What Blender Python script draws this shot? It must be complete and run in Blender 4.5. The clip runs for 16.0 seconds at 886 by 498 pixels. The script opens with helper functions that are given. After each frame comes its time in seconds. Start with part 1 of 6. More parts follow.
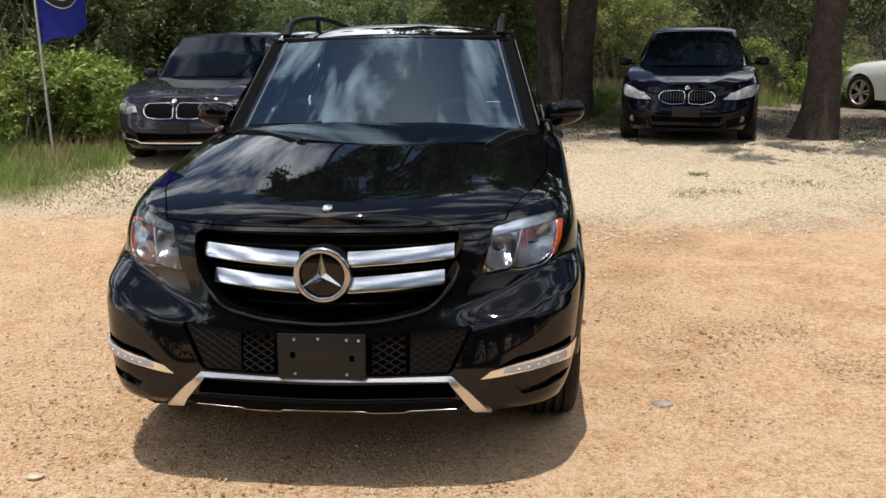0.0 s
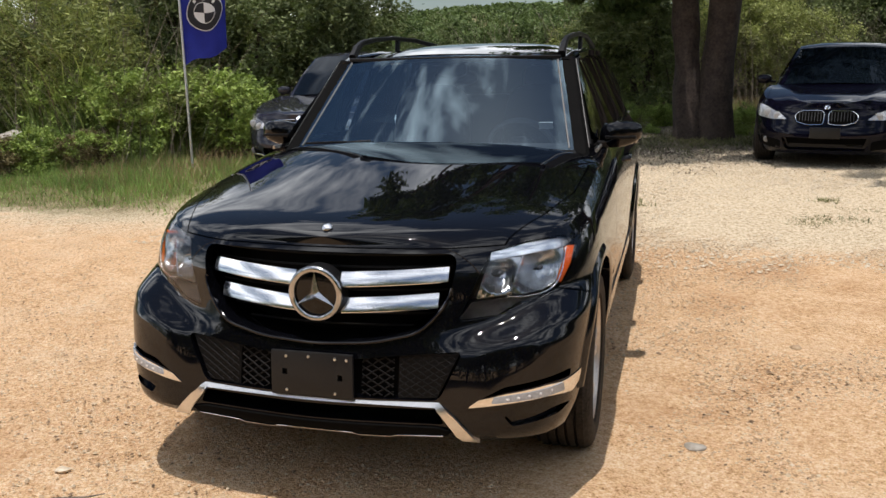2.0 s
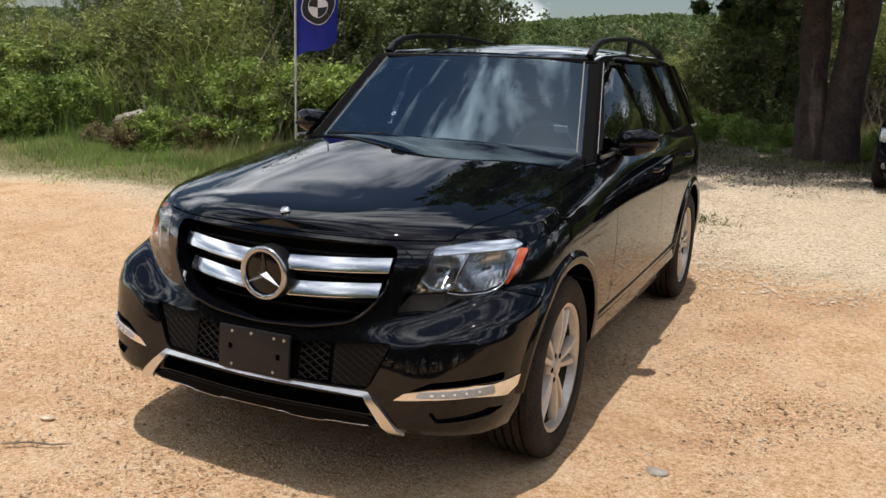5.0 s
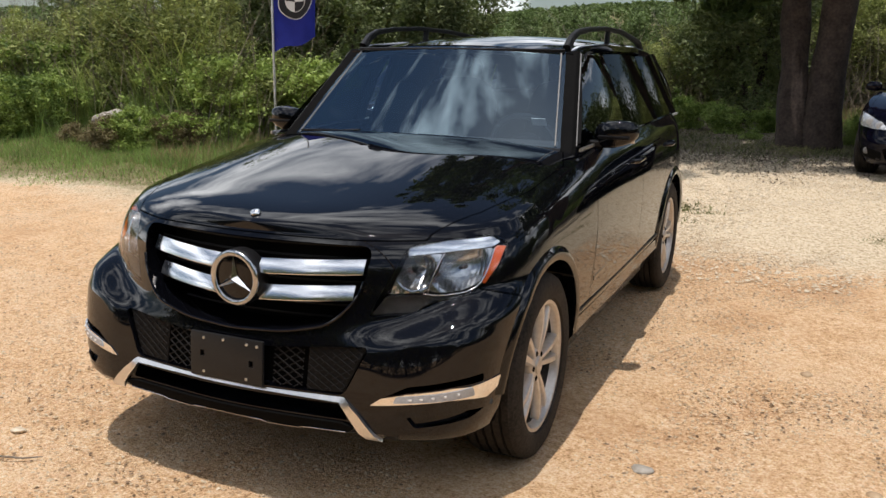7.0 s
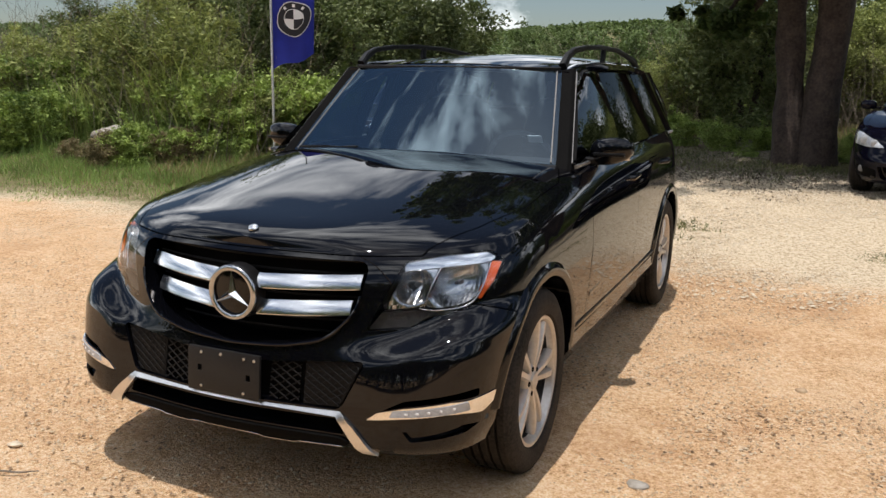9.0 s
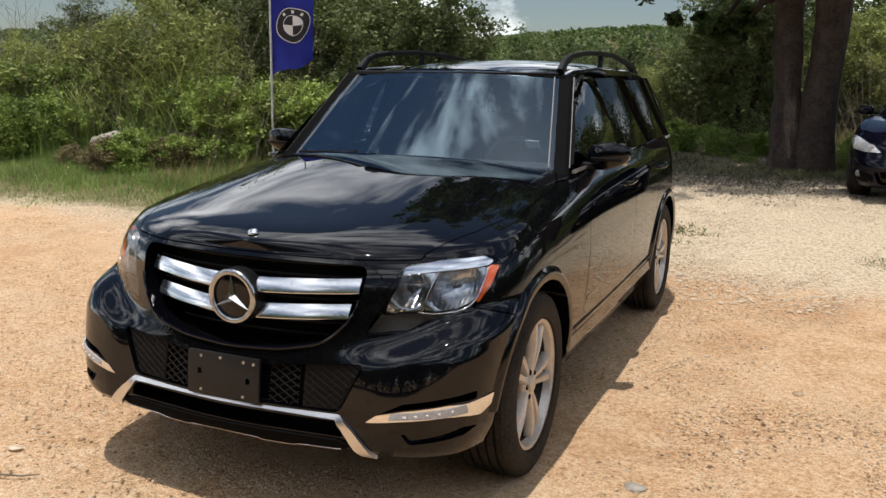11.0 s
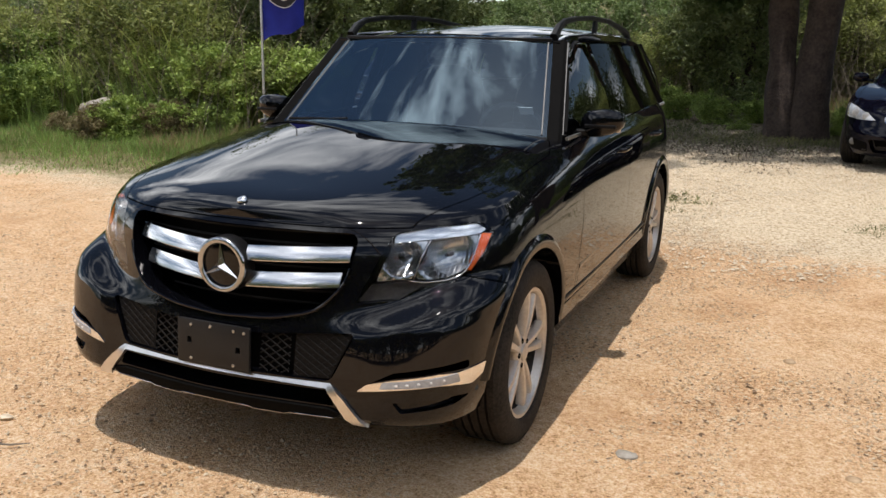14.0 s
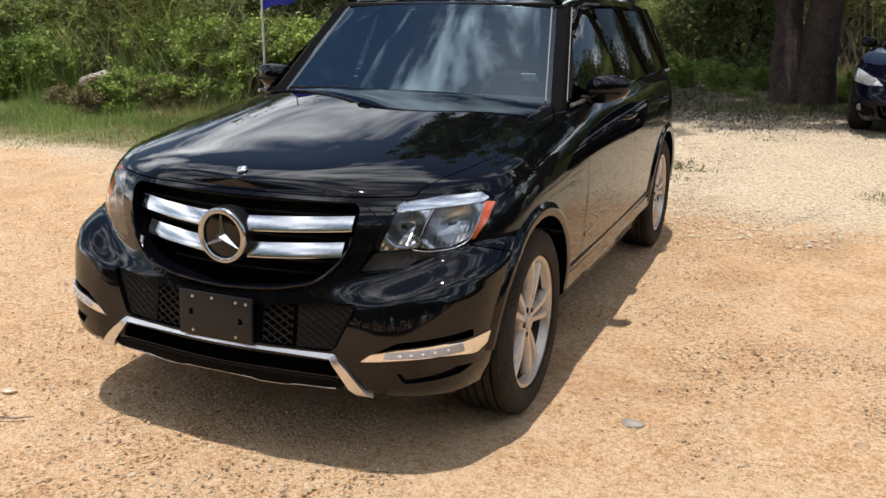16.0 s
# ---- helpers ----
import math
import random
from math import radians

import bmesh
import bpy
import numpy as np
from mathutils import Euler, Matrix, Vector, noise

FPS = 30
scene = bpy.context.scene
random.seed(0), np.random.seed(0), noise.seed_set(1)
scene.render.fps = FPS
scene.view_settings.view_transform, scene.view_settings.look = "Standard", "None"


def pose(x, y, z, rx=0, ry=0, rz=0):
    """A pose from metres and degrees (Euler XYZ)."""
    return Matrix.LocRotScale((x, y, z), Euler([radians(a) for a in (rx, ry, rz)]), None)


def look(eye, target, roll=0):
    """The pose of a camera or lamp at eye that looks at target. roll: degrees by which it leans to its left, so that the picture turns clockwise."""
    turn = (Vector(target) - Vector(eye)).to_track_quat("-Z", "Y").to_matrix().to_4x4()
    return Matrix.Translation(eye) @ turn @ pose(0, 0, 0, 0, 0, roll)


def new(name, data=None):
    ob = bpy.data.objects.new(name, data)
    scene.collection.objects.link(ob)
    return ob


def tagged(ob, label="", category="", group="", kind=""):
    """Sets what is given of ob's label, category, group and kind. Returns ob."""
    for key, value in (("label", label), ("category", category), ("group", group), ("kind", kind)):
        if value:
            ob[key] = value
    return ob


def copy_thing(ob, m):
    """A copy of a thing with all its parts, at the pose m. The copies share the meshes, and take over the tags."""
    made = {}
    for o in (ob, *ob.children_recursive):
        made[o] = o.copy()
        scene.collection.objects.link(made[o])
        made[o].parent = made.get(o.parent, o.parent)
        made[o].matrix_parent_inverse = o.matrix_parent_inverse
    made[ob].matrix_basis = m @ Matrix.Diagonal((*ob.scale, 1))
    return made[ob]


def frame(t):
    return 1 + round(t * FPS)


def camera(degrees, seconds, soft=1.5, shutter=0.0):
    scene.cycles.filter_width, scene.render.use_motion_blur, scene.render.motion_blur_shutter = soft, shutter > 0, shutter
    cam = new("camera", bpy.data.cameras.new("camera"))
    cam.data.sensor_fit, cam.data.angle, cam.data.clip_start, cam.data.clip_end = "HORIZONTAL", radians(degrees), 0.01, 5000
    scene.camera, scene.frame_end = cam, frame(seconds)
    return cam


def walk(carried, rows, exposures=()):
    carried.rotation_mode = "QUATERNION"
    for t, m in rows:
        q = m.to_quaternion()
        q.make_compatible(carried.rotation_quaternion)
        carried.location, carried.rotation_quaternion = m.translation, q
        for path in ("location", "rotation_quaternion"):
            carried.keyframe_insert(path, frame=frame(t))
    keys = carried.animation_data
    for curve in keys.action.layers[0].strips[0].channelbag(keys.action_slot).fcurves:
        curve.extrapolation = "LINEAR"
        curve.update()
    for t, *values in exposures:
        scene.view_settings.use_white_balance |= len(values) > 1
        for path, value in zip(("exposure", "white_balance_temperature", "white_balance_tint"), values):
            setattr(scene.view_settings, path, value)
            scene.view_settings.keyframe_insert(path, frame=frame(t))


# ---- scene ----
cam = camera(55.0, 16.0)
PATH = [
    (0, (0.637, -3.439, 1.553), (0.482, -1.504, 1.074), -0.66),
    (0.5, (0.701, -3.348, 1.567), (0.485, -1.423, 1.071), -0.23),
    (1, (0.833, -3.333, 1.557), (0.521, -1.412, 1.093), -0.14),
    (1.5, (1.069, -3.345, 1.551), (0.541, -1.468, 1.106), 0.50),
    (2, (1.184, -3.291, 1.557), (0.663, -1.410, 1.121), -1.02),
    (2.5, (1.262, -3.150, 1.557), (0.733, -1.276, 1.101), -0.08),
    (3, (1.424, -3.029, 1.556), (0.784, -1.186, 1.116), 0.52),
    (3.2, (1.543, -2.989, 1.550), (0.763, -1.189, 1.162), 0.46),
    (5.3, (1.805, -3.068, 1.521), (0.985, -1.297, 1.084), 1.89),
    (5.5, (1.804, -3.068, 1.520), (0.998, -1.294, 1.072), 2.20),
    (6, (1.805, -3.014, 1.524), (0.981, -1.252, 1.057), 2.35),
    (6.5, (1.800, -2.979, 1.531), (0.990, -1.211, 1.066), 1.17),
    (7, (1.808, -2.976, 1.532), (1.015, -1.195, 1.087), 0.75),
    (7.5, (1.825, -3.000, 1.533), (1.031, -1.214, 1.110), 0.71),
    (8, (1.829, -3.003, 1.533), (1.040, -1.212, 1.121), 0.98),
    (8.5, (1.827, -2.999, 1.534), (1.036, -1.208, 1.124), 0.88),
    (9, (1.823, -2.998, 1.534), (1.031, -1.207, 1.127), 0.92),
    (11.5, (1.842, -3.021, 1.533), (1.050, -1.227, 1.140), 0.80),
    (12, (1.846, -3.014, 1.521), (1.048, -1.226, 1.113), 0.46),
    (12.5, (1.845, -3.013, 1.524), (1.045, -1.230, 1.099), 0.28),
    (13, (1.847, -3.003, 1.525), (1.048, -1.221, 1.091), 0.46),
    (13.5, (1.837, -2.992, 1.523), (1.062, -1.204, 1.071), 0.73),
    (14, (1.829, -2.990, 1.527), (1.060, -1.204, 1.060), 0.98),
    (14.5, (1.822, -2.988, 1.528), (1.038, -1.208, 1.062), 1.04),
    (15, (1.821, -2.987, 1.525), (1.032, -1.208, 1.064), 0.95),
    (15.5, (1.817, -2.976, 1.515), (1.023, -1.204, 1.035), 0.87),
    (16, (1.818, -2.957, 1.507), (1.047, -1.189, 0.976), 0.40),
]
walk(cam, [(t, look(eye, target, roll)) for t, eye, target, roll in PATH], ((0.0, -0.12), (2.5, -0.12), (3.0, -0.24), (3.3, -0.24), (5.3, -0.16), (9.0, -0.11), (12.0, -0.14), (15.0, -0.14), (16.0, -0.02)))

# ---- sky, sun, exposure ----
SUN_TO = Vector((-0.045, -0.115, 1.0)).normalized()
world = bpy.data.worlds.new("sky")
scene.world = world
world.use_nodes = True
wn, wl = world.node_tree.nodes, world.node_tree.links
wn.clear()
w_out = wn.new("ShaderNodeOutputWorld")
w_bg = wn.new("ShaderNodeBackground")
w_sky = wn.new("ShaderNodeTexSky")
w_sky.sky_type = "NISHITA"
w_sky.sun_disc = False
w_sky.sun_elevation = math.asin(SUN_TO.z)
w_sky.sun_rotation = math.atan2(SUN_TO.x, SUN_TO.y)
w_sky.air_density, w_sky.dust_density, w_sky.ozone_density = 1.0, 0.7, 1.6
w_co = wn.new("ShaderNodeTexCoord")
w_map = wn.new("ShaderNodeMapping")
w_map.inputs["Scale"].default_value = (2.6, 2.6, 5.5)
w_map.inputs["Location"].default_value = (0.35, 0.1, 0.2)
w_noise = wn.new("ShaderNodeTexNoise")
w_noise.inputs["Scale"].default_value = 1.15
w_noise.inputs["Detail"].default_value = 9.0
w_noise.inputs["Roughness"].default_value = 0.58
w_noise.inputs["Distortion"].default_value = 0.35
w_ramp = wn.new("ShaderNodeValToRGB")
w_ramp.color_ramp.elements[0].position = 0.47
w_ramp.color_ramp.elements[1].position = 0.69
w_mix = wn.new("ShaderNodeMix")
w_mix.data_type = "RGBA"
w_mix.inputs["B"].default_value = (38.0, 38.4, 39.0, 1)
wl.new(w_co.outputs["Generated"], w_map.inputs["Vector"])
wl.new(w_map.outputs["Vector"], w_noise.inputs["Vector"])
wl.new(w_noise.outputs["Fac"], w_ramp.inputs["Fac"])
wl.new(w_ramp.outputs["Color"], w_mix.inputs["Factor"])
wl.new(w_sky.outputs["Color"], w_mix.inputs["A"])
wl.new(w_mix.outputs["Result"], w_bg.inputs["Color"])
wl.new(w_bg.outputs["Background"], w_out.inputs["Surface"])
w_bg.inputs["Strength"].default_value = 0.079
sun_data = bpy.data.lights.new("sun", "SUN")
sun_data.energy, sun_data.angle, sun_data.color = 3.95, radians(0.53), (1.0, 0.932, 0.885)
sun = new("sun", sun_data)
sun.matrix_world = look(SUN_TO * 60, (0, 0, 0))
scene.view_settings.exposure = 0.0


# ---- materials ----
def material(name, base, rough=0.5, metal=0.0, second=None, scale=8.0, fine=60.0, bump=0.0, coat=0.0, spread=0.25, space="Object", spec=0.5):
    """A principled surface whose colour wanders between base and second at two scales, with fine relief."""
    m = bpy.data.materials.new(name)
    m.use_nodes = True
    n, l = m.node_tree.nodes, m.node_tree.links
    b = n["Principled BSDF"]
    b.inputs["Base Color"].default_value = (*base, 1)
    b.inputs["Roughness"].default_value = rough
    b.inputs["Metallic"].default_value = metal
    b.inputs["Coat Weight"].default_value = coat
    b.inputs["Coat Roughness"].default_value = 0.03
    b.inputs["Specular IOR Level"].default_value = spec
    if second is None and not bump:
        return m
    co = n.new("ShaderNodeTexCoord")
    big, small = n.new("ShaderNodeTexNoise"), n.new("ShaderNodeTexNoise")
    big.inputs["Scale"].default_value, small.inputs["Scale"].default_value = scale, fine
    big.inputs["Detail"].default_value, small.inputs["Detail"].default_value = 5, 4
    for t in (big, small):
        l.new(co.outputs[space], t.inputs["Vector"])
    if second is not None:
        add = n.new("ShaderNodeMath")
        add.operation = "ADD"
        half = n.new("ShaderNodeMath")
        half.operation = "MULTIPLY"
        half.inputs[1].default_value = 0.5
        l.new(big.outputs["Fac"], add.inputs[0])
        l.new(small.outputs["Fac"], add.inputs[1])
        l.new(add.outputs[0], half.inputs[0])
        ramp = n.new("ShaderNodeValToRGB")
        ramp.color_ramp.elements[0].position, ramp.color_ramp.elements[1].position = 0.5 - spread / 2, 0.5 + spread / 2
        ramp.color_ramp.elements[0].color, ramp.color_ramp.elements[1].color = (*base, 1), (*second, 1)
        l.new(half.outputs[0], ramp.inputs["Fac"])
        l.new(ramp.outputs["Color"], b.inputs["Base Color"])
    if bump:
        bm_node = n.new("ShaderNodeBump")
        bm_node.inputs["Strength"].default_value = bump
        bm_node.inputs["Distance"].default_value = 0.01
        l.new(small.outputs["Fac"], bm_node.inputs["Height"])
        l.new(bm_node.outputs["Normal"], b.inputs["Normal"])
    return m


def car_paint(name, base, flake=None, ior=1.5):
    m = material(name, base, 0.22, 0.0, flake, 3.0, 900.0, 0.0, 1.0, 0.5)
    m.node_tree.nodes["Principled BSDF"].inputs["Coat Roughness"].default_value = 0.02
    m.node_tree.nodes["Principled BSDF"].inputs["Coat IOR"].default_value = ior
    m.node_tree.nodes["Principled BSDF"].inputs["Specular IOR Level"].default_value = 0.0
    return m


def pane_material(name, tint, ior=1.5, rough=0.0, sheen=(1, 1, 1)):
    """Thin glass: tinted see-through with a Fresnel gloss."""
    m = bpy.data.materials.new(name)
    m.use_nodes = True
    n, l = m.node_tree.nodes, m.node_tree.links
    n.remove(n["Principled BSDF"])
    clear, gloss, mix, fres = n.new("ShaderNodeBsdfTransparent"), n.new("ShaderNodeBsdfGlossy"), n.new("ShaderNodeMixShader"), n.new("ShaderNodeFresnel")
    clear.inputs["Color"].default_value = (*tint, 1)
    gloss.inputs["Roughness"].default_value = rough
    gloss.inputs["Color"].default_value = (*sheen, 1)
    fres.inputs["IOR"].default_value = ior
    l.new(fres.outputs["Fac"], mix.inputs["Fac"])
    l.new(clear.outputs["BSDF"], mix.inputs[1])
    l.new(gloss.outputs["BSDF"], mix.inputs[2])
    l.new(mix.outputs["Shader"], n["Material Output"].inputs["Surface"])
    return m


def leaf_material(name, dark, light, through_colour, tip=0.0):
    m = bpy.data.materials.new(name)
    m.use_nodes = True
    n, l = m.node_tree.nodes, m.node_tree.links
    b = n["Principled BSDF"]
    b.inputs["Roughness"].default_value = 0.6
    b.inputs["Specular IOR Level"].default_value = 0.2
    geo, info, ramp = n.new("ShaderNodeNewGeometry"), n.new("ShaderNodeObjectInfo"), n.new("ShaderNodeValToRGB")
    co, noise_n = n.new("ShaderNodeTexCoord"), n.new("ShaderNodeTexNoise")
    noise_n.inputs["Scale"].default_value = 1.3
    l.new(co.outputs["Object"], noise_n.inputs["Vector"])
    a, c = n.new("ShaderNodeMath"), n.new("ShaderNodeMath")
    a.operation, c.operation = "MULTIPLY_ADD", "MULTIPLY_ADD"
    a.inputs[1].default_value, c.inputs[1].default_value = 0.5, 0.22
    l.new(geo.outputs["Random Per Island"], a.inputs[0])
    c.inputs[2].default_value = -0.08
    l.new(info.outputs["Random"], c.inputs[0])
    add = n.new("ShaderNodeMath")
    l.new(noise_n.outputs["Fac"], a.inputs[2])
    l.new(a.outputs[0], add.inputs[0])
    l.new(c.outputs[0], add.inputs[1])
    ramp.color_ramp.elements[0].position, ramp.color_ramp.elements[1].position = 0.46, 0.98
    ramp.color_ramp.elements[0].color, ramp.color_ramp.elements[1].color = (*dark, 1), (*light, 1)
    l.new(add.outputs[0], ramp.inputs["Fac"])
    l.new(ramp.outputs["Color"], b.inputs["Base Color"])
    tr, mix = n.new("ShaderNodeBsdfTranslucent"), n.new("ShaderNodeMixShader")
    tr.inputs["Color"].default_value = (*through_colour, 1)
    mix.inputs["Fac"].default_value = 0.25
    l.new(b.outputs["BSDF"], mix.inputs[1])
    l.new(tr.outputs["BSDF"], mix.inputs[2])
    l.new(mix.outputs["Shader"], n["Material Output"].inputs["Surface"])
    return m


PAINT = car_paint("black_paint", (0.0022, 0.0024, 0.0036), None, 1.45)
PAINT_GREY = car_paint("graphite_paint", (0.014, 0.0145, 0.02), (0.028, 0.029, 0.04), 1.4)
PAINT_BLUE = car_paint("midnight_paint", (0.003, 0.003, 0.008), None, 1.3)
PAINT_WHITE = car_paint("white_paint", (0.78, 0.8, 0.77), (0.84, 0.85, 0.82))
CHROME = material("chrome", (0.82, 0.82, 0.83), 0.12, 1.0, (0.9, 0.9, 0.91), 6, 70)
SATIN = material("satin_aluminium", (0.8, 0.8, 0.81), 0.17, 1.0, (0.9, 0.9, 0.9), 9, 90)
SKID = material("brushed_skid", (0.72, 0.7, 0.68), 0.3, 1.0, (0.82, 0.8, 0.78), 12, 120, 0.05)
ALLOY = material("alloy_silver", (0.5, 0.46, 0.42), 0.36, 0.6, (0.62, 0.59, 0.55), 6, 60, 0.03, 0.2)
BLACK_PLASTIC = material("black_plastic", (0.005, 0.005, 0.0055), 0.42, 0, (0.009, 0.009, 0.0095), 14, 300, 0.08, spec=0.2)
PLATE_PLASTIC = material("plate_plastic", (0.01, 0.01, 0.011), 0.4, 0, (0.017, 0.017, 0.017), 9, 200, 0.05, spec=0.3)
# near-black: shade of deep openings set in the colour; also for black trims
DARK = material("shade_and_trim_black", (0.0015, 0.0015, 0.0015), 0.8, 0, (0.0035, 0.0033, 0.003), 9, 80, spec=0.08)
RUBBER = material("tyre_rubber", (0.014, 0.013, 0.012), 0.75, 0, (0.04, 0.034, 0.029), 7, 90, 0.25, spec=0.15)
LENS = pane_material("lamp_lens", (0.93, 0.95, 0.97), 1.5)
# windscreen gloss is tinted blue and strengthened to imitate reflected blue sky
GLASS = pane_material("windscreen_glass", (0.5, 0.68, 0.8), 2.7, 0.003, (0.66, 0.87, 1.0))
GLASS_SIDE = pane_material("side_glass", (0.06, 0.065, 0.065), 1.5)
GLASS_DARK = pane_material("privacy_glass", (0.025, 0.028, 0.028), 1.12)
AMBER = material("amber_plastic", (0.62, 0.09, 0.015), 0.2, 0, (0.8, 0.16, 0.02), 40, 160, 0.1, 0.6)
MIRROR_SILVER = material("reflector", (0.36, 0.37, 0.38), 0.17, 1.0, (0.54, 0.55, 0.57), 30, 120, 0.03)
BROW = material('lamp_brow_silver', (0.7, 0.72, 0.76), 0.16, 0.9, (0.82, 0.84, 0.87), 20, 90)
LAMP_WHITE = material("lamp_white", (0.7, 0.72, 0.74), 0.25, 0, (0.8, 0.8, 0.8), 20, 90)
LEATHER = material("black_leather", (0.04, 0.041, 0.044), 0.5, 0, (0.07, 0.07, 0.071), 9, 220, 0.2)
GREY_TRIM = material("grey_trim", (0.12, 0.12, 0.12), 0.55, 0, (0.17, 0.17, 0.165), 7, 180, 0.1)
WHITE_PAPER = material("paper_sticker", (0.75, 0.76, 0.78), 0.6, 0, (0.82, 0.82, 0.82), 30, 200)
STEEL = material("bare_steel", (0.55, 0.55, 0.55), 0.35, 1.0, (0.65, 0.65, 0.64), 20, 100)
POLE_MAT = material("galvanised_pole", (0.5, 0.52, 0.53), 0.45, 0.7, (0.6, 0.61, 0.62), 14, 80)
FLAG_BLUE = material("flag_blue", (0.004, 0.01, 0.19), 0.8, 0, (0.009, 0.02, 0.28), 5, 400, 0.1)
FLAG_WHITE = material("flag_white", (0.78, 0.78, 0.8), 0.8, 0, (0.7, 0.7, 0.73), 5, 400, 0.1)
FLAG_BLACK = material("flag_black", (0.015, 0.015, 0.02), 0.8, 0, (0.025, 0.025, 0.03), 5, 400, 0.1)
BARK = material("oak_bark", (0.015, 0.0105, 0.0085), 0.95, 0, (0.09, 0.066, 0.053), 6, 26, 1.0, spread=0.4)
TWIG = material("dry_twig", (0.12, 0.095, 0.07), 0.9, 0, (0.26, 0.22, 0.17), 5, 30, 0.4)
ROCK = material("limestone", (0.252, 0.227, 0.185), 0.9, 0, (0.42, 0.386, 0.336), 4, 30, 0.6)
PEBBLE = material("pebble", (0.302, 0.193, 0.101), 0.9, 0, (0.521, 0.395, 0.26), 3, 25, 0.3)
PEBBLE_SAND = material("sand_pebble", (0.42, 0.311, 0.185), 0.9, 0, (0.622, 0.504, 0.361), 9, 45, 0.3)
LITTER = material("leaf_litter", (0.084, 0.0655, 0.0437), 0.9, 0, (0.227, 0.176, 0.122), 2, 30, 0.2)
PEBBLE_DARK = material("dark_pebble", (0.109, 0.0672, 0.0378), 0.9, 0, (0.252, 0.168, 0.101), 3, 25, 0.3)
PEBBLE_PALE = material("pale_pebble", (0.462, 0.37, 0.252), 0.9, 0, (0.706, 0.613, 0.47), 9, 45, 0.3)
LEAF_OAK = leaf_material("oak_leaf", (0.018, 0.03, 0.012), (0.085, 0.13, 0.046), (0.13, 0.2, 0.04))
LEAF_CEDAR = leaf_material("cedar_leaf", (0.036, 0.05, 0.022), (0.2, 0.235, 0.1), (0.11, 0.16, 0.035))
LEAF_BUSH = leaf_material("bush_leaf", (0.05, 0.085, 0.02), (0.42, 0.53, 0.15), (0.26, 0.38, 0.07))
LEAF_WEED = leaf_material("weed_leaf", (0.05, 0.072, 0.018), (0.42, 0.46, 0.16), (0.26, 0.3, 0.08))
LEAF_DRY = leaf_material("dry_leaf", (0.1, 0.085, 0.04), (0.3, 0.25, 0.13), (0.2, 0.17, 0.08))
LEAF_FAR = leaf_material("far_leaf", (0.022, 0.04, 0.014), (0.17, 0.23, 0.08), (0.1, 0.15, 0.04))
TUFT_MAT = leaf_material("weed_blade", (0.07, 0.08, 0.03), (0.3, 0.29, 0.14), (0.14, 0.17, 0.05))
GRASS_MAT = leaf_material("grass_blade", (0.06, 0.13, 0.028), (0.34, 0.47, 0.14), (0.28, 0.4, 0.1))


STRAW = leaf_material("straw_blade", (0.16, 0.115, 0.055), (0.52, 0.39, 0.22), (0.3, 0.23, 0.11))


# ---- building helpers ----
def thing(name, at=(0, 0, 0), turn=0.0, label="", category="", group="", kind=""):
    ob = new(name)
    ob.matrix_world = pose(*at, 0, 0, turn)
    ob.empty_display_size = 0.2
    return tagged(ob, label, category, group, kind)


def finish(me, mat, smooth=35):
    me.materials.clear()
    me.materials.append(mat)
    for p in me.polygons:
        p.use_smooth = smooth > 0
    if smooth > 0:
        me.set_sharp_from_angle(angle=radians(smooth))
    me.update()


def part(name, bm, mat, parent=None, label="", smooth=35):
    """Links a bmesh (or a ready mesh) as one mesh object under a thing or a part."""
    if isinstance(bm, bmesh.types.BMesh):
        me = bpy.data.meshes.new(name)
        bm.to_mesh(me)
        bm.free()
        finish(me, mat, smooth)
    else:
        me = bm
    ob = new(name, me)
    if parent is not None:
        ob.parent = parent
    if label:
        ob["label"] = label
    return ob


def quads(name, verts, faces, mat, smooth=0):
    """A mesh from numpy arrays of places and of four corners a face."""
    me = bpy.data.meshes.new(name)
    verts, faces = np.asarray(verts, np.float32), np.asarray(faces, np.int32)
    me.vertices.add(len(verts))
    me.vertices.foreach_set("co", verts.ravel())
    k = faces.shape[1]
    me.loops.add(faces.size)
    me.loops.foreach_set("vertex_index", faces.ravel())
    me.polygons.add(len(faces))
    me.polygons.foreach_set("loop_start", np.arange(0, faces.size, k, dtype=np.int32))
    me.polygons.foreach_set("loop_total", np.full(len(faces), k, np.int32))
    me.update(calc_edges=True)
    me.validate()
    finish(me, mat, smooth)
    return me


def box(bm, centre, size, bevel=0.0, turn=None, segments=2):
    r = bmesh.ops.create_cube(bm, size=1.0)
    vs = r["verts"]
    bmesh.ops.scale(bm, vec=size, verts=vs)
    if bevel:
        es = list({e for v in vs for e in v.link_edges})
        out = bmesh.ops.bevel(bm, geom=es, offset=bevel, segments=segments, profile=0.6, affect="EDGES")
        vs = list({v for f in out["faces"] for v in f.verts} | {v for v in vs if v.is_valid})
    m = Matrix.Translation(centre) @ (turn.to_4x4() if turn is not None else Matrix.Identity(4))
    bmesh.ops.transform(bm, matrix=m, verts=vs)
    return vs


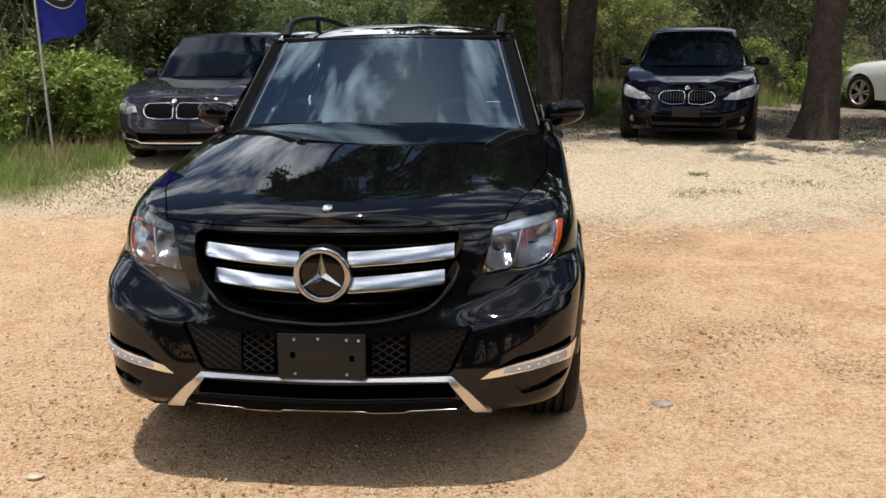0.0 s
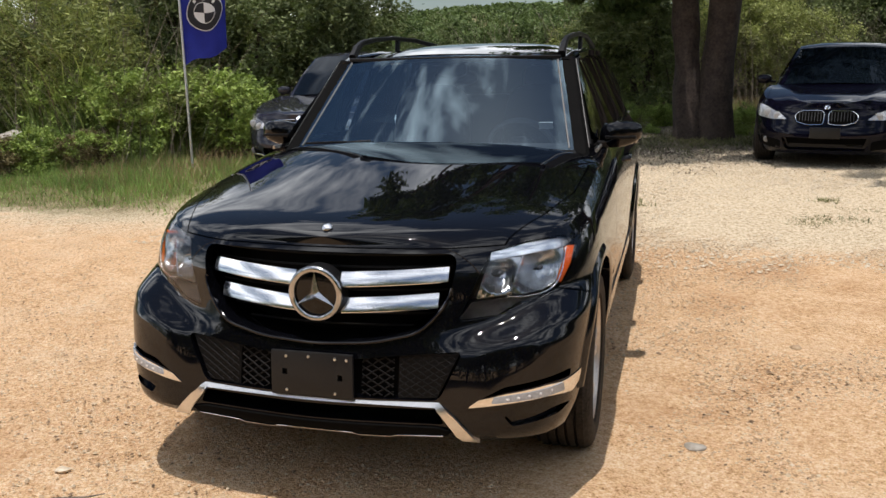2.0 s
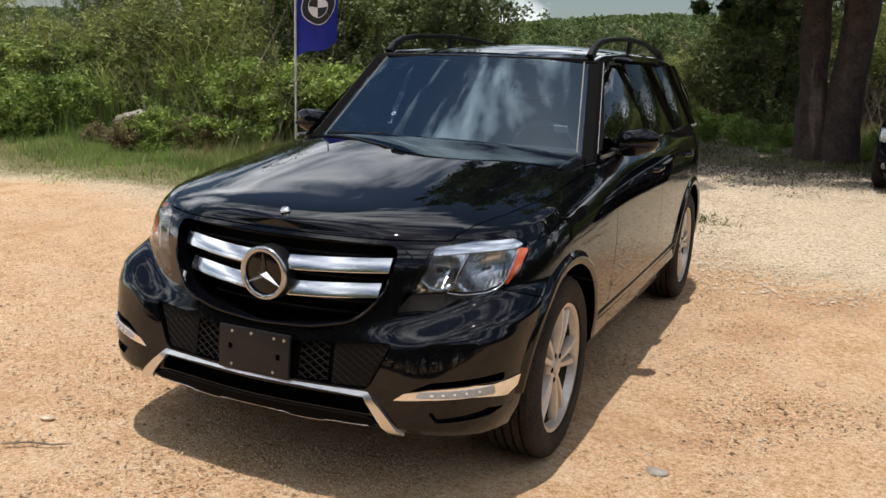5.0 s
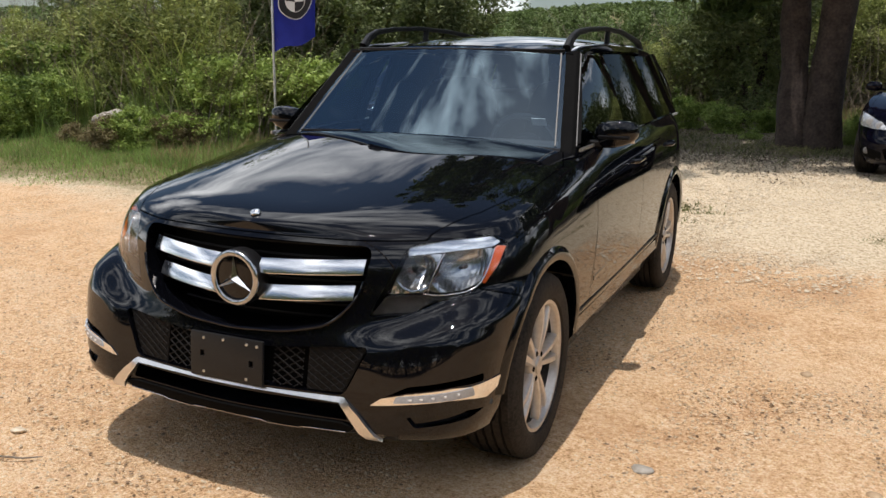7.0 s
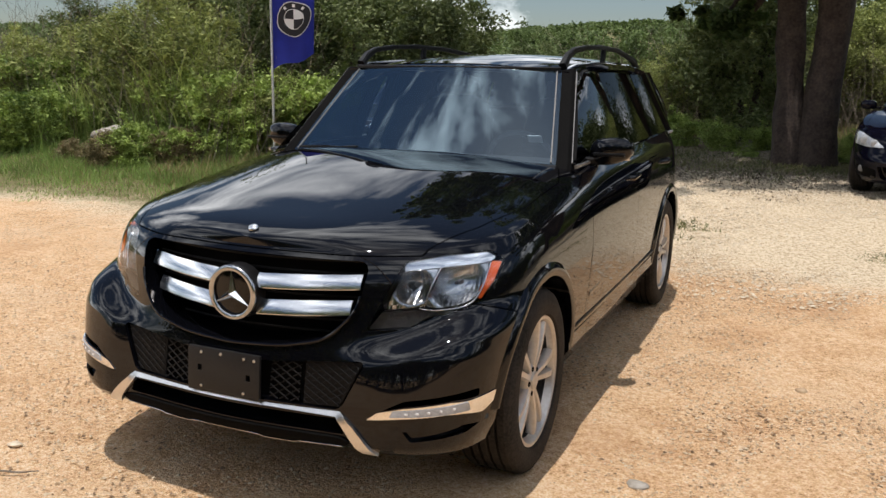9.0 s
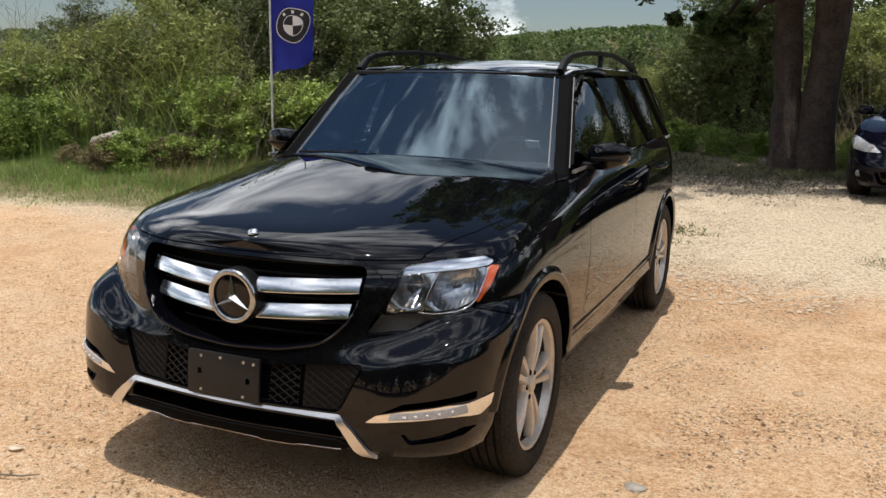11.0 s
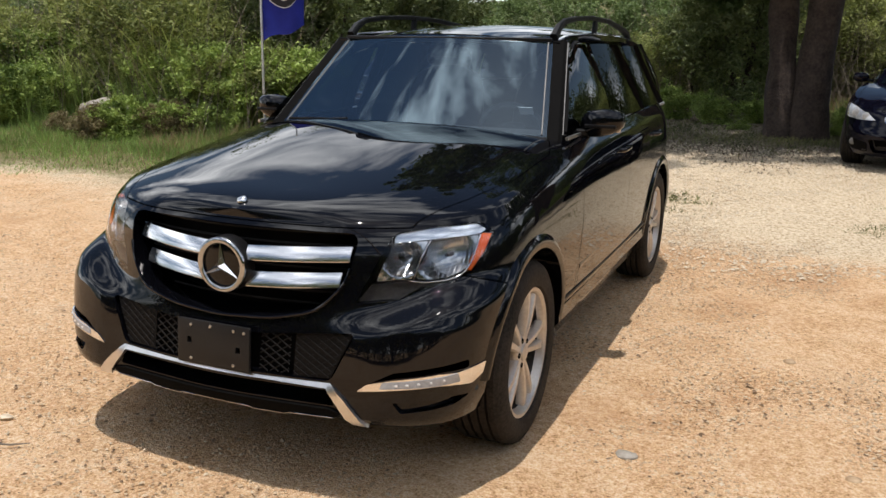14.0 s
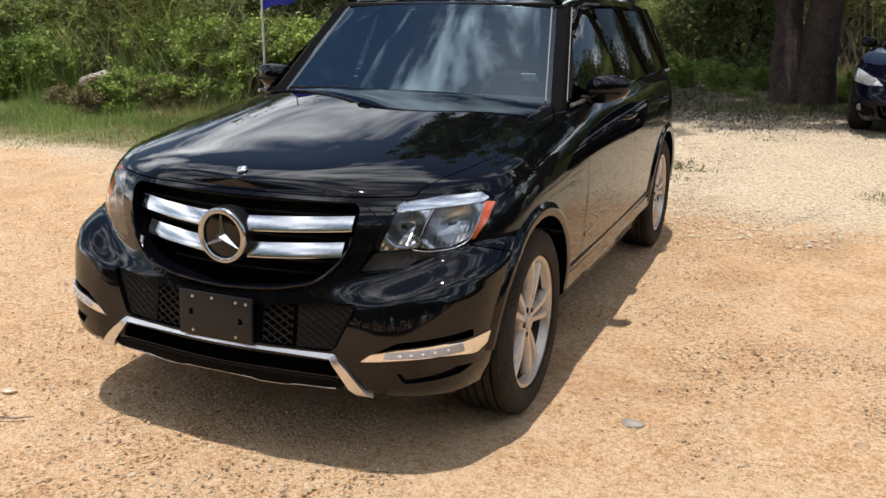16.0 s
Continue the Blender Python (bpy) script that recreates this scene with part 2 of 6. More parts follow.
def tube(bm, path, radii, sides=10, squash=1.0, closed=False):
    """A tube along a path of points with a radius at each."""
    path = [Vector(p) for p in path]
    if not hasattr(radii, "__len__"):
        radii = [radii] * len(path)
    rings, n = [], len(path)
    side = None
    for i, p in enumerate(path):
        d = (path[(i + 1) % n] - path[i - 1]) if closed else (path[min(i + 1, n - 1)] - path[max(i - 1, 0)])
        d.normalize()
        if side is None:
            side = d.cross(Vector((0, 0, 1)))
            if side.length < 0.05:
                side = d.cross(Vector((1, 0, 0)))
        side = (side - d * side.dot(d)).normalized()
        up = side.cross(d)
        rings.append([bm.verts.new(p + float(radii[i]) * (math.cos(a) * side + squash * math.sin(a) * up)) for a in np.linspace(0, 2 * math.pi, sides, endpoint=False)])
    for i in range(n if closed else n - 1):
        a, b = rings[i], rings[(i + 1) % n]
        for j in range(sides):
            bm.faces.new((a[j], a[(j + 1) % sides], b[(j + 1) % sides], b[j]))
    if not closed:
        bm.faces.new(rings[0][::-1])
        bm.faces.new(rings[-1])
    return rings


def lathe(bm, profile, sides=48, axis="x", centre=(0, 0, 0)):
    """Turns a profile of (along, radius) round an axis."""
    rings = []
    for along, r in profile:
        ring = []
        for a in np.linspace(0, 2 * math.pi, sides, endpoint=False):
            c, s = r * math.cos(a), r * math.sin(a)
            p = {"x": (along, c, s), "y": (c, along, s), "z": (c, s, along)}[axis]
            ring.append(bm.verts.new(Vector(p) + Vector(centre)))
        rings.append(ring)
    for a, b in zip(rings, rings[1:]):
        for j in range(sides):
            bm.faces.new((a[j], a[(j + 1) % sides], b[(j + 1) % sides], b[j]))
    return rings


def prism(bm, outline, axis, low, high):
    """A solid with the outline (two numbers a corner, the axes left over in order) between low and high along axis."""
    def at(p, v):
        return {"x": (v, p[0], p[1]), "y": (p[0], v, p[1]), "z": (p[0], p[1], v)}[axis]
    a = [bm.verts.new(at(p, low)) for p in outline]
    b = [bm.verts.new(at(p, high)) for p in outline]
    n = len(a)
    bm.faces.new(a)
    bm.faces.new(b[::-1])
    for i in range(n):
        bm.faces.new((a[i], b[i], b[(i + 1) % n], a[(i + 1) % n]))
    bmesh.ops.recalc_face_normals(bm, faces=bm.faces)


def boolean(me, cutter, op="DIFFERENCE"):
    """The mesh me cut by (or met with) the closed bmesh cutter, as a new mesh."""
    cm = bpy.data.meshes.new("cutter")
    cutter.to_mesh(cm)
    cutter.free()
    a, b = bpy.data.objects.new("a", me), bpy.data.objects.new("b", cm)
    scene.collection.objects.link(a)
    scene.collection.objects.link(b)
    mod = a.modifiers.new("cut", "BOOLEAN")
    mod.object, mod.operation, mod.solver = b, op, "EXACT"
    made = bpy.data.meshes.new_from_object(a.evaluated_get(bpy.context.evaluated_depsgraph_get()))
    bpy.data.objects.remove(a)
    bpy.data.objects.remove(b)
    bpy.data.meshes.remove(cm)
    return made


def halves(me):
    """A mesh of two like halves, split at x = 0: the one with x > 0 and the other."""
    out = []
    for sign in (1, -1):
        bm = bmesh.new()
        bm.from_mesh(me)
        bmesh.ops.delete(bm, geom=[f for f in bm.faces if f.calc_center_median().x * sign < 0], context="FACES")
        out.append(bm)
    return out


def mirrored(outline):
    return [(-x, z) for x, z in outline][::-1]


def rounded(outline, r=0.02, steps=4):
    """The outline with its corners rounded."""
    out, n = [], len(outline)
    for i in range(n):
        p, q, s = Vector(outline[i - 1]), Vector(outline[i]), Vector(outline[(i + 1) % n])
        a, b = p - q, s - q
        k = min(r, a.length * 0.45, b.length * 0.45)
        a, b = q + a.normalized() * k, q + b.normalized() * k
        for t in np.linspace(0, 1, steps + 1):
            c = a * (1 - t) ** 2 + 2 * q * t * (1 - t) + b * t * t
            out.append((c.x, c.y))
    return out


# ---- ground ----
def smooth_step(a, b, v):
    t = np.clip((v - a) / (b - a), 0, 1)
    return t * t * (3 - 2 * t)


def ground_z(x, y):
    """Height of the ground: level round the car, a slow rise behind, a bank of earth beside it and wooded hills far off."""
    z = 0.18 * smooth_step(3.6, 8.0, y) + 0.14 * smooth_step(8.5, 13, y)
    z = z - 0.2 * smooth_step(3.8, 7.5, x) * smooth_step(8, 13, y)
    z = z + 0.35 * smooth_step(-4.3, -8.0, x) * smooth_step(4.2, 8.5, y)
    far = np.hypot(x, y)
    z = z - 4.0 * smooth_step(26, 60, y) * smooth_step(-70, 40, x)
    hill = 21 * smooth_step(90, 420, far) * smooth_step(10, 120, y)
    return z + hill * (0.8 + 0.25 * np.sin(x * 0.009 + 1.0) + 0.12 * np.sin(x * 0.027 + y * 0.01))


def gz(x, y):
    return float(ground_z(np.float64(x), np.float64(y)))


def ground_material():
    m = material("earth", (0.5, 0.33, 0.165), 0.95)
    n, l = m.node_tree.nodes, m.node_tree.links
    b = n["Principled BSDF"]
    b.inputs["Specular IOR Level"].default_value = 0.15
    co = n.new("ShaderNodeTexCoord")
    sep = n.new("ShaderNodeSeparateXYZ")

    def noise_at(scale, detail=6, rough=0.6):
        t = n.new("ShaderNodeTexNoise")
        t.inputs["Scale"].default_value, t.inputs["Detail"].default_value, t.inputs["Roughness"].default_value = scale, detail, rough
        l.new(co.outputs["Object"], t.inputs["Vector"])
        return t.outputs["Fac"]

    def ramp(fac, stops):
        r = n.new("ShaderNodeValToRGB")
        e = r.color_ramp.elements
        while len(e) < len(stops):
            e.new(0.5)
        for k, (pos, col) in enumerate(stops):
            e[k].position, e[k].color = pos, (*col, 1) if len(col) == 3 else col
        l.new(fac, r.inputs["Fac"])
        return r.outputs["Color"]

    def calc(op, a, c, third=None):
        k = n.new("ShaderNodeMath")
        k.operation = op
        for i, v in enumerate((a, c, third)):
            if v is None:
                continue
            if isinstance(v, (int, float)):
                k.inputs[i].default_value = v
            else:
                l.new(v, k.inputs[i])
        return k.outputs[0]

    def mix(fac, a, c):
        k = n.new("ShaderNodeMix")
        k.data_type = "RGBA"
        l.new(fac, k.inputs["Factor"])
        l.new(a, k.inputs["A"])
        l.new(c, k.inputs["B"])
        return k.outputs["Result"]

    def band(v, low, high):
        k = n.new("ShaderNodeMapRange")
        k.interpolation_type = "SMOOTHSTEP"
        k.inputs["From Min"].default_value, k.inputs["From Max"].default_value = low, high
        l.new(v, k.inputs["Value"])
        return k.outputs["Result"]

    l.new(co.outputs["Object"], sep.inputs[0])
    x, y = sep.outputs["X"], sep.outputs["Y"]
    large, mid, grit, speck = noise_at(0.55), noise_at(3.2), noise_at(34, 6, 0.75), noise_at(105, 4, 0.75)
    sand = ramp(calc("MULTIPLY_ADD", mid, 0.14, calc("MULTIPLY", calc("MULTIPLY_ADD", speck, 0.55, calc("MULTIPLY", grit, 0.45)), 0.86)), [(0.4, (0.197, 0.107, 0.0492)), (0.445, (0.517, 0.316, 0.16)), (0.505, (0.672, 0.439, 0.25)), (0.57, (0.771, 0.607, 0.418))])
    patch = calc("MULTIPLY_ADD", large, 0.55, calc("MULTIPLY", noise_at(1.7, 7, 0.62), 0.45))
    pale = ramp(speck, [(0.36, (0.525, 0.348, 0.205)), (0.62, (0.738, 0.566, 0.385))])
    sand = mix(calc("MULTIPLY", band(patch, 0.5, 0.62), 0.45), sand, pale)
    damp = ramp(grit, [(0.36, (0.385, 0.201, 0.0943)), (0.62, (0.574, 0.348, 0.184))])
    sand = mix(calc("MULTIPLY", band(patch, 0.49, 0.4), 0.5), sand, damp)
    gravel = ramp(calc("MULTIPLY_ADD", grit, 0.6, calc("MULTIPLY", speck, 0.4)), [(0.41, (0.221, 0.156, 0.0902)), (0.465, (0.549, 0.426, 0.275)), (0.55, (0.763, 0.656, 0.492))])
    # soil towards the back, darkened to put the oaks' shade into its colour
    shaded_soil = ramp(calc("MULTIPLY_ADD", grit, 0.6, calc("MULTIPLY", mid, 0.4)), [(0.36, (0.0738, 0.0574, 0.041)), (0.5, (0.197, 0.164, 0.123)), (0.66, (0.41, 0.361, 0.287))])
    green = ramp(grit, [(0.35, (0.082, 0.082, 0.0328)), (0.65, (0.279, 0.246, 0.123))])
    wob = calc("MULTIPLY_ADD", large, 2.2, calc("MULTIPLY", mid, 0.9))
    yy = calc("ADD", y, calc("MULTIPLY", calc("SUBTRACT", wob, 1.55), 0.9))
    xx = calc("ADD", x, calc("MULTIPLY", calc("SUBTRACT", wob, 1.55), 1.1))
    out = mix(band(yy, 3.35, 4.4), sand, gravel)
    out = mix(calc("MULTIPLY", band(yy, 7.6, 9.8), 0.9), out, shaded_soil)
    bank = calc("MULTIPLY", band(xx, -3.6, -4.9), band(yy, 3.9, 4.8))
    out = mix(bank, out, green)
    out = mix(band(yy, 15.0, 18.0), out, green)
    l.new(out, b.inputs["Base Color"])
    # pressed-in grains of about a centimetre
    def grains(scale):
        t = n.new("ShaderNodeTexVoronoi")
        t.inputs["Scale"].default_value = scale
        l.new(co.outputs["Object"], t.inputs["Vector"])
        return t
    cell, fine_cell = grains(62), grains(140)
    spots = calc("MULTIPLY_ADD", cell.outputs["Distance"], -0.5, calc("MULTIPLY", fine_cell.outputs["Distance"], -0.25))
    bump = n.new("ShaderNodeBump")
    bump.inputs["Strength"].default_value, bump.inputs["Distance"].default_value = 1.0, 0.021
    l.new(calc("ADD", calc("MULTIPLY_ADD", grit, 0.55, calc("MULTIPLY", speck, 0.4)), calc("MULTIPLY", spots, 0.42)), bump.inputs["Height"])
    tone = n.new("ShaderNodeMix")
    tone.data_type, tone.blend_type = "RGBA", "OVERLAY"
    tone.inputs["Factor"].default_value = 0.2
    l.new(out, tone.inputs["A"])
    l.new(ramp(cell.outputs["Color"], [(0.1, (0.28, 0.26, 0.25)), (0.5, (0.5, 0.5, 0.5)), (0.95, (0.74, 0.72, 0.68))]), tone.inputs["B"])
    l.new(tone.outputs["Result"], b.inputs["Base Color"])
    l.new(bump.outputs["Normal"], b.inputs["Normal"])
    return m


def build_ground():
    xs = np.concatenate([-np.geomspace(14, 2500, 34)[::-1], np.linspace(-13.8, 13.8, 139), np.geomspace(14, 2500, 34)])
    ys = np.concatenate([-np.geomspace(6, 2500, 26)[::-1], np.linspace(-5.8, 20, 130), np.geomspace(20.3, 2500, 46)])
    gx, gy = np.meshgrid(xs, ys)
    z = ground_z(gx, gy)
    near = smooth_step(40, 14, np.hypot(gx, gy))
    for i, k in ((1.1, 0.016), (3.7, 0.008), (8.1, 0.004)):
        z += near * k * (np.sin(gx * i + 1.7 * np.sin(gy * i * 0.7)) * np.cos(gy * i * 0.9 + 1.3 * np.sin(gx * i * 0.6)))
    z += near * np.random.RandomState(3).normal(0, 0.0035, z.shape)
    h, w = gx.shape
    idx = np.arange(h * w).reshape(h, w)
    f = np.stack([idx[:-1, :-1], idx[:-1, 1:], idx[1:, 1:], idx[1:, :-1]], -1).reshape(-1, 4)
    me = quads("ground", np.stack([gx, gy, z], -1).reshape(-1, 3), f, ground_material(), 180)
    tagged(new("ground", me), "tan sandy earth lot with white crushed gravel behind", "ground", kind="structure")


build_ground()


# ---- plants ----
def leaf_cloud(centres, sizes, seed, stretch=1.8, lift=0.35, droop=0.0, corners=4):
    """Leaves of three or four corners, one at each centre; returns places and faces."""
    r = np.random.RandomState(seed)
    n = len(centres)
    a = r.normal(size=(n, 3))
    a[:, 2] = a[:, 2] * 0.6 - droop
    a /= np.linalg.norm(a, axis=1)[:, None]
    up = r.normal(size=(n, 3)) * 0.8 + (0, 0, lift * 2)
    b = np.cross(a, up)
    b /= np.linalg.norm(b, axis=1)[:, None] + 1e-9
    s = np.asarray(sizes)[:, None]
    if corners == 3:
        low = centres - a * s * stretch * 0.35
        v = np.stack([low - b * s * 0.55, low + b * s * 0.55, centres + a * s * stretch * 0.65], 1)
    else:
        v = np.stack([centres - a * s * stretch / 2, centres + b * s / 2, centres + a * s * stretch / 2, centres - b * s / 2], 1)
    return v.reshape(-1, 3), np.arange(corners * n).reshape(n, corners)


def crown_points(clumps, per, radius, seed, inner=0.45, clump=0.22, shape=None):
    """Places of leaves in clumps within an uneven ellipsoid."""
    r = np.random.RandomState(seed)
    d = r.normal(size=(clumps, 3))
    d /= np.linalg.norm(d, axis=1)[:, None]
    lump = 0.8 + 0.28 * np.sin(d[:, 0] * 4 + seed) + 0.22 * np.cos(d[:, 1] * 5 + 2 * seed) + 0.12 * np.sin(d[:, 2] * 7)
    far = (inner + (1 - inner) * r.rand(clumps) ** 0.5) * lump
    c = d * far[:, None] * np.asarray(radius)
    size = clump * np.mean(radius) * (0.6 + 0.8 * r.rand(clumps))
    p = c[:, None, :] + r.normal(size=(clumps, per, 3)) * 0.5 * size[:, None, None] * (1, 1, 0.75)
    return p.reshape(-1, 3), c


def branch(bm, a, b, r0, r1, seed, bend=0.12, steps=6, sides=7):
    r = np.random.RandomState(seed)
    a, b = Vector(a), Vector(b)
    off = [Vector(r.normal(size=3)) * bend * (b - a).length * 0.3 for _ in range(3)]
    pts = []
    for t in np.linspace(0, 1, steps):
        k = math.sin(math.pi * t)
        pts.append(a.lerp(b, t) + off[0] * k + off[1] * math.sin(2 * math.pi * t) * 0.5)
    tube(bm, pts, list(np.linspace(r0, r1, steps)), sides)
    return pts


def make_tree(name, height, spread, seed, leaf, leaf_size, clumps, per, trunk_r, base=0.3, label="", category="tree", trunks=1, mat_trunk=None, clump=0.22, stretch=1.8):
    root = thing(name, label=label, category=category, group="bushes beside the lot" if category == "bush" else "trees of the wood")
    r = np.random.RandomState(seed)
    zc = height * (1 + base) / 2
    pts, cs = crown_points(clumps, per, (spread, spread, height * (1 - base) / 2 * 1.05), seed, 0.45, clump)
    pts[:, 2] += zc
    pts = pts[pts[:, 2] > 0.05]
    v, f = leaf_cloud(pts, leaf_size * (0.6 + 0.8 * r.rand(len(pts))), seed + 1, stretch, corners=3)
    bm = bmesh.new()
    for k in range(trunks):
        foot = Vector((r.normal() * 0.12 * (trunks > 1), r.normal() * 0.12 * (trunks > 1), -0.1))
        top = Vector((r.normal() * spread * 0.2, r.normal() * spread * 0.2, zc * 1.1))
        line = branch(bm, foot, top, trunk_r, trunk_r * 0.35, seed + k, 0.2, 8, 8)
        for j in range(5):
            c = cs[r.randint(len(cs))] * 0.85 + (0, 0, zc)
            branch(bm, line[r.randint(2, 7)], c, trunk_r * 0.35, trunk_r * 0.08, seed * 7 + j + k, 0.3, 5, 5)
    part("trunk", bm, mat_trunk or BARK, root)
    part("crown", quads("crown", v, f, leaf), None, root)
    return root


def put(root, x, y, turn, scale=1.0, sink=0.0, first=None, flat=1.0):
    """The thing itself, then copies of it, standing on the ground."""
    m = pose(x, y, gz(x, y) - sink, 0, 0, turn)
    if first is not None and not first:
        first.append(1)
        root.matrix_world = m @ Matrix.Diagonal((scale, scale, scale * flat, 1))
        return root
    c = copy_thing(root, m)
    c.scale = (scale, scale, scale * flat)
    return c


def plant_everything():
    R = random.Random(5)
    bushes = [
        make_tree("bush", 1.5, 0.95, 11, LEAF_BUSH, 0.035, 170, 86, 0.03, 0.0, "dense bright green leafy bush in the weeds", "bush", 3, TWIG, 0.17),
        make_tree("bush", 1.8, 1.0, 12, LEAF_WEED, 0.02, 170, 100, 0.03, 0.0, "tall tangled green weeds and brush", "bush", 3, TWIG, 0.17, 3.2),
        make_tree("bush", 1.1, 0.9, 13, LEAF_BUSH, 0.033, 150, 86, 0.025, 0.0, "low rounded green bush among grass", "bush", 3, TWIG, 0.17),
        make_tree("bush", 0.9, 0.7, 14, LEAF_DRY, 0.03, 110, 75, 0.02, 0.0, "brownish half-dry bush among weeds", "bush", 3, TWIG),
    ]
    cedars = [
        make_tree("cedar_tree", 5.2, 1.9, 21, LEAF_CEDAR, 0.052, 260, 82, 0.1, 0.08, "dark green cedar tree at the edge of the woods", "tree", 2, None, 0.15, 2.2),
        make_tree("cedar_tree", 6.3, 2.2, 22, LEAF_CEDAR, 0.052, 270, 82, 0.12, 0.1, "tall dark green cedar tree in the woods", "tree", 1, None, 0.14, 2.2),
        make_tree("cedar_tree", 4.2, 1.8, 23, LEAF_CEDAR, 0.05, 250, 82, 0.09, 0.05, "olive green cedar tree with bare lower twigs", "tree", 2, None, 0.15, 2.2),
        make_tree("small_tree", 4.6, 2.0, 24, LEAF_WEED, 0.042, 230, 92, 0.09, 0.2, "light green broadleaf tree in the woods", "tree", 1, None, 0.15),
    ]
    hedge = make_tree("cedar_tree", 5.6, 2.4, 27, LEAF_CEDAR, 0.085, 240, 90, 0.12, 0.05, "dark green cedar tree around the lot", "tree", 1)
    broad = make_tree("small_tree", 5.0, 2.4, 28, LEAF_FAR, 0.1, 220, 44, 0.1, 0.08, "light green broadleaf tree behind the lot", "tree", 1, None, 0.16)
    used = {id(o): [] for o in bushes + cedars + [hedge, broad]}

    tall = {id(o): h for o, h in zip(bushes + cedars + [hedge, broad], (1.5, 1.8, 1.1, 0.9, 5.2, 6.3, 4.2, 4.6, 5.6, 5.0))}

    def go(root, x, y, s=1.0, sink=0.0, flat=1.0):
        # a low gap in the growth, over which the far hills show
        off = math.degrees(math.atan2(1.7 - x, y + 2.9))
        if 9 < off < 22 and y > 9:
            s = min(s, (2.0 + 0.08 * (y - 12)) / (1.15 * tall[id(root)]))
        return put(root, x, y, R.uniform(0, 360), s, sink, used[id(root)], flat)

    # the bank of bushes beside the lot, clear of the flag pole
    for k in range(26):
        x = -5.4 - 10.5 * R.random()
        y = 6.0 + 3.0 * R.random()
        if x > -6.4:
            y = max(y, 7.6)
        if abs(x + 7.95) > 1.1 or y > 7.3:
            go(R.choice(bushes[:3]), x, y, R.uniform(0.6, 1.05), 0.12)
    for x, y, k, s in ((-6.6, 7.5, 0, 0.95), (-9.2, 6.3, 0, 0.75), (-9.9, 6.0, 2, 0.8), (-7.3, 5.95, 3, 0.6), (-6.4, 6.5, 3, 0.62), (-7.9, 5.9, 3, 0.45), (-6.85, 6.15, 2, 0.62), (-10.6, 6.9, 1, 1.1), (-7.8, 8.0, 1, 1.35), (-9.2, 8.4, 1, 1.3), (-12.3, 6.8, 0, 1.1), (-5.9, 8.2, 2, 0.7), (-6.0, 6.9, 2, 0.5)):
        go(bushes[k], x, y, s, 0.1)
    for x, y, k, s in ((-4.5, 10.6, 0, 0.66), (-5.7, 9.9, 2, 0.74), (-7.0, 9.6, 1, 0.56)):
        go(cedars[k], x, y, s, 0.1)
    # the wood behind it, highest in the middle of the bank
    for k in range(26):
        x = R.uniform(-21, -3.2)
        y = 10.0 + R.random() * 8 + max(0, x + 6) * 0.8
        off = math.degrees(math.atan2(1.7 - x, y + 2.9))
        s = R.uniform(0.4, 0.52) if off > 43 else R.uniform(0.62, 0.85) if off > 21 else R.uniform(0.36, 0.48)
        go(R.choice(cedars[:3] if R.random() < 0.75 else cedars[3:]), x, y, s, 0.1)
    # lower growth in the middle, so that the far hill shows over it
    for k in range(16):
        x = R.uniform(-9, 3)
        y = R.uniform(19, 32)
        go(broad, x, y, R.uniform(0.36, 0.48) + 0.006 * (y - 19), 0.3)
    for k in range(26):
        x = R.uniform(-4, 14)
        y = R.uniform(15.2, 19.5)
        if y < 17:
            go(R.choice(bushes[:3]), x, y, R.uniform(0.7, 1.1), 0.15)
        else:
            go(hedge if x > 2.5 or k % 3 == 0 else broad, x, y, R.uniform(0.4, 0.58), 0.15)
    # dense growth in the shade behind the big oak
    for x, y, s in ((0.35, 14.4, 0.82), (1.5, 17.2, 0.74), (2.7, 17.6, 0.7)):
        go(cedars[0] if y < 15 else cedars[3], x, y, s, 0.2)
    for x, y, s in ((0.3, 12.2, 0.5), (-0.5, 12.8, 0.6), (1.0, 12.5, 0.45), (-1.4, 13.2, 0.65), (2.3, 12.6, 0.4), (0.75, 11.4, 0.22), (2.2, 11.3, 0.25)):
        go(bushes[2], x, y, s, 0.08)
    # woods behind the parked cars
    for k in range(16):
        x = R.uniform(3.2, 18)
        y = R.uniform(19, 28)
        go(R.choice([broad, hedge, hedge]), x, y, R.uniform(0.72, 0.84))
    # the wood closes the lot behind and beside the camera too
    for k in range(30):
        t = k / 29
        if t < 0.55:
            x, y = -15 + 30 * t / 0.55, -12.5 - R.random() * 2.5
        else:
            x, y = 12.5 + R.random() * 2.5, -11 + 24 * (t - 0.55) / 0.45
        go(hedge, x, y, R.uniform(0.85, 1.25) if t < 0.55 else R.uniform(0.55, 0.75))
    for x, y, k, s in ((-0.9, 17.0, 3, 0.52), (0.2, 18.0, 3, 0.6), (-0.5, 15.6, 1, 0.44), (3.6, 17.0, 3, 0.6)):
        go(cedars[k], x, y, s, 0.2)


plant_everything()


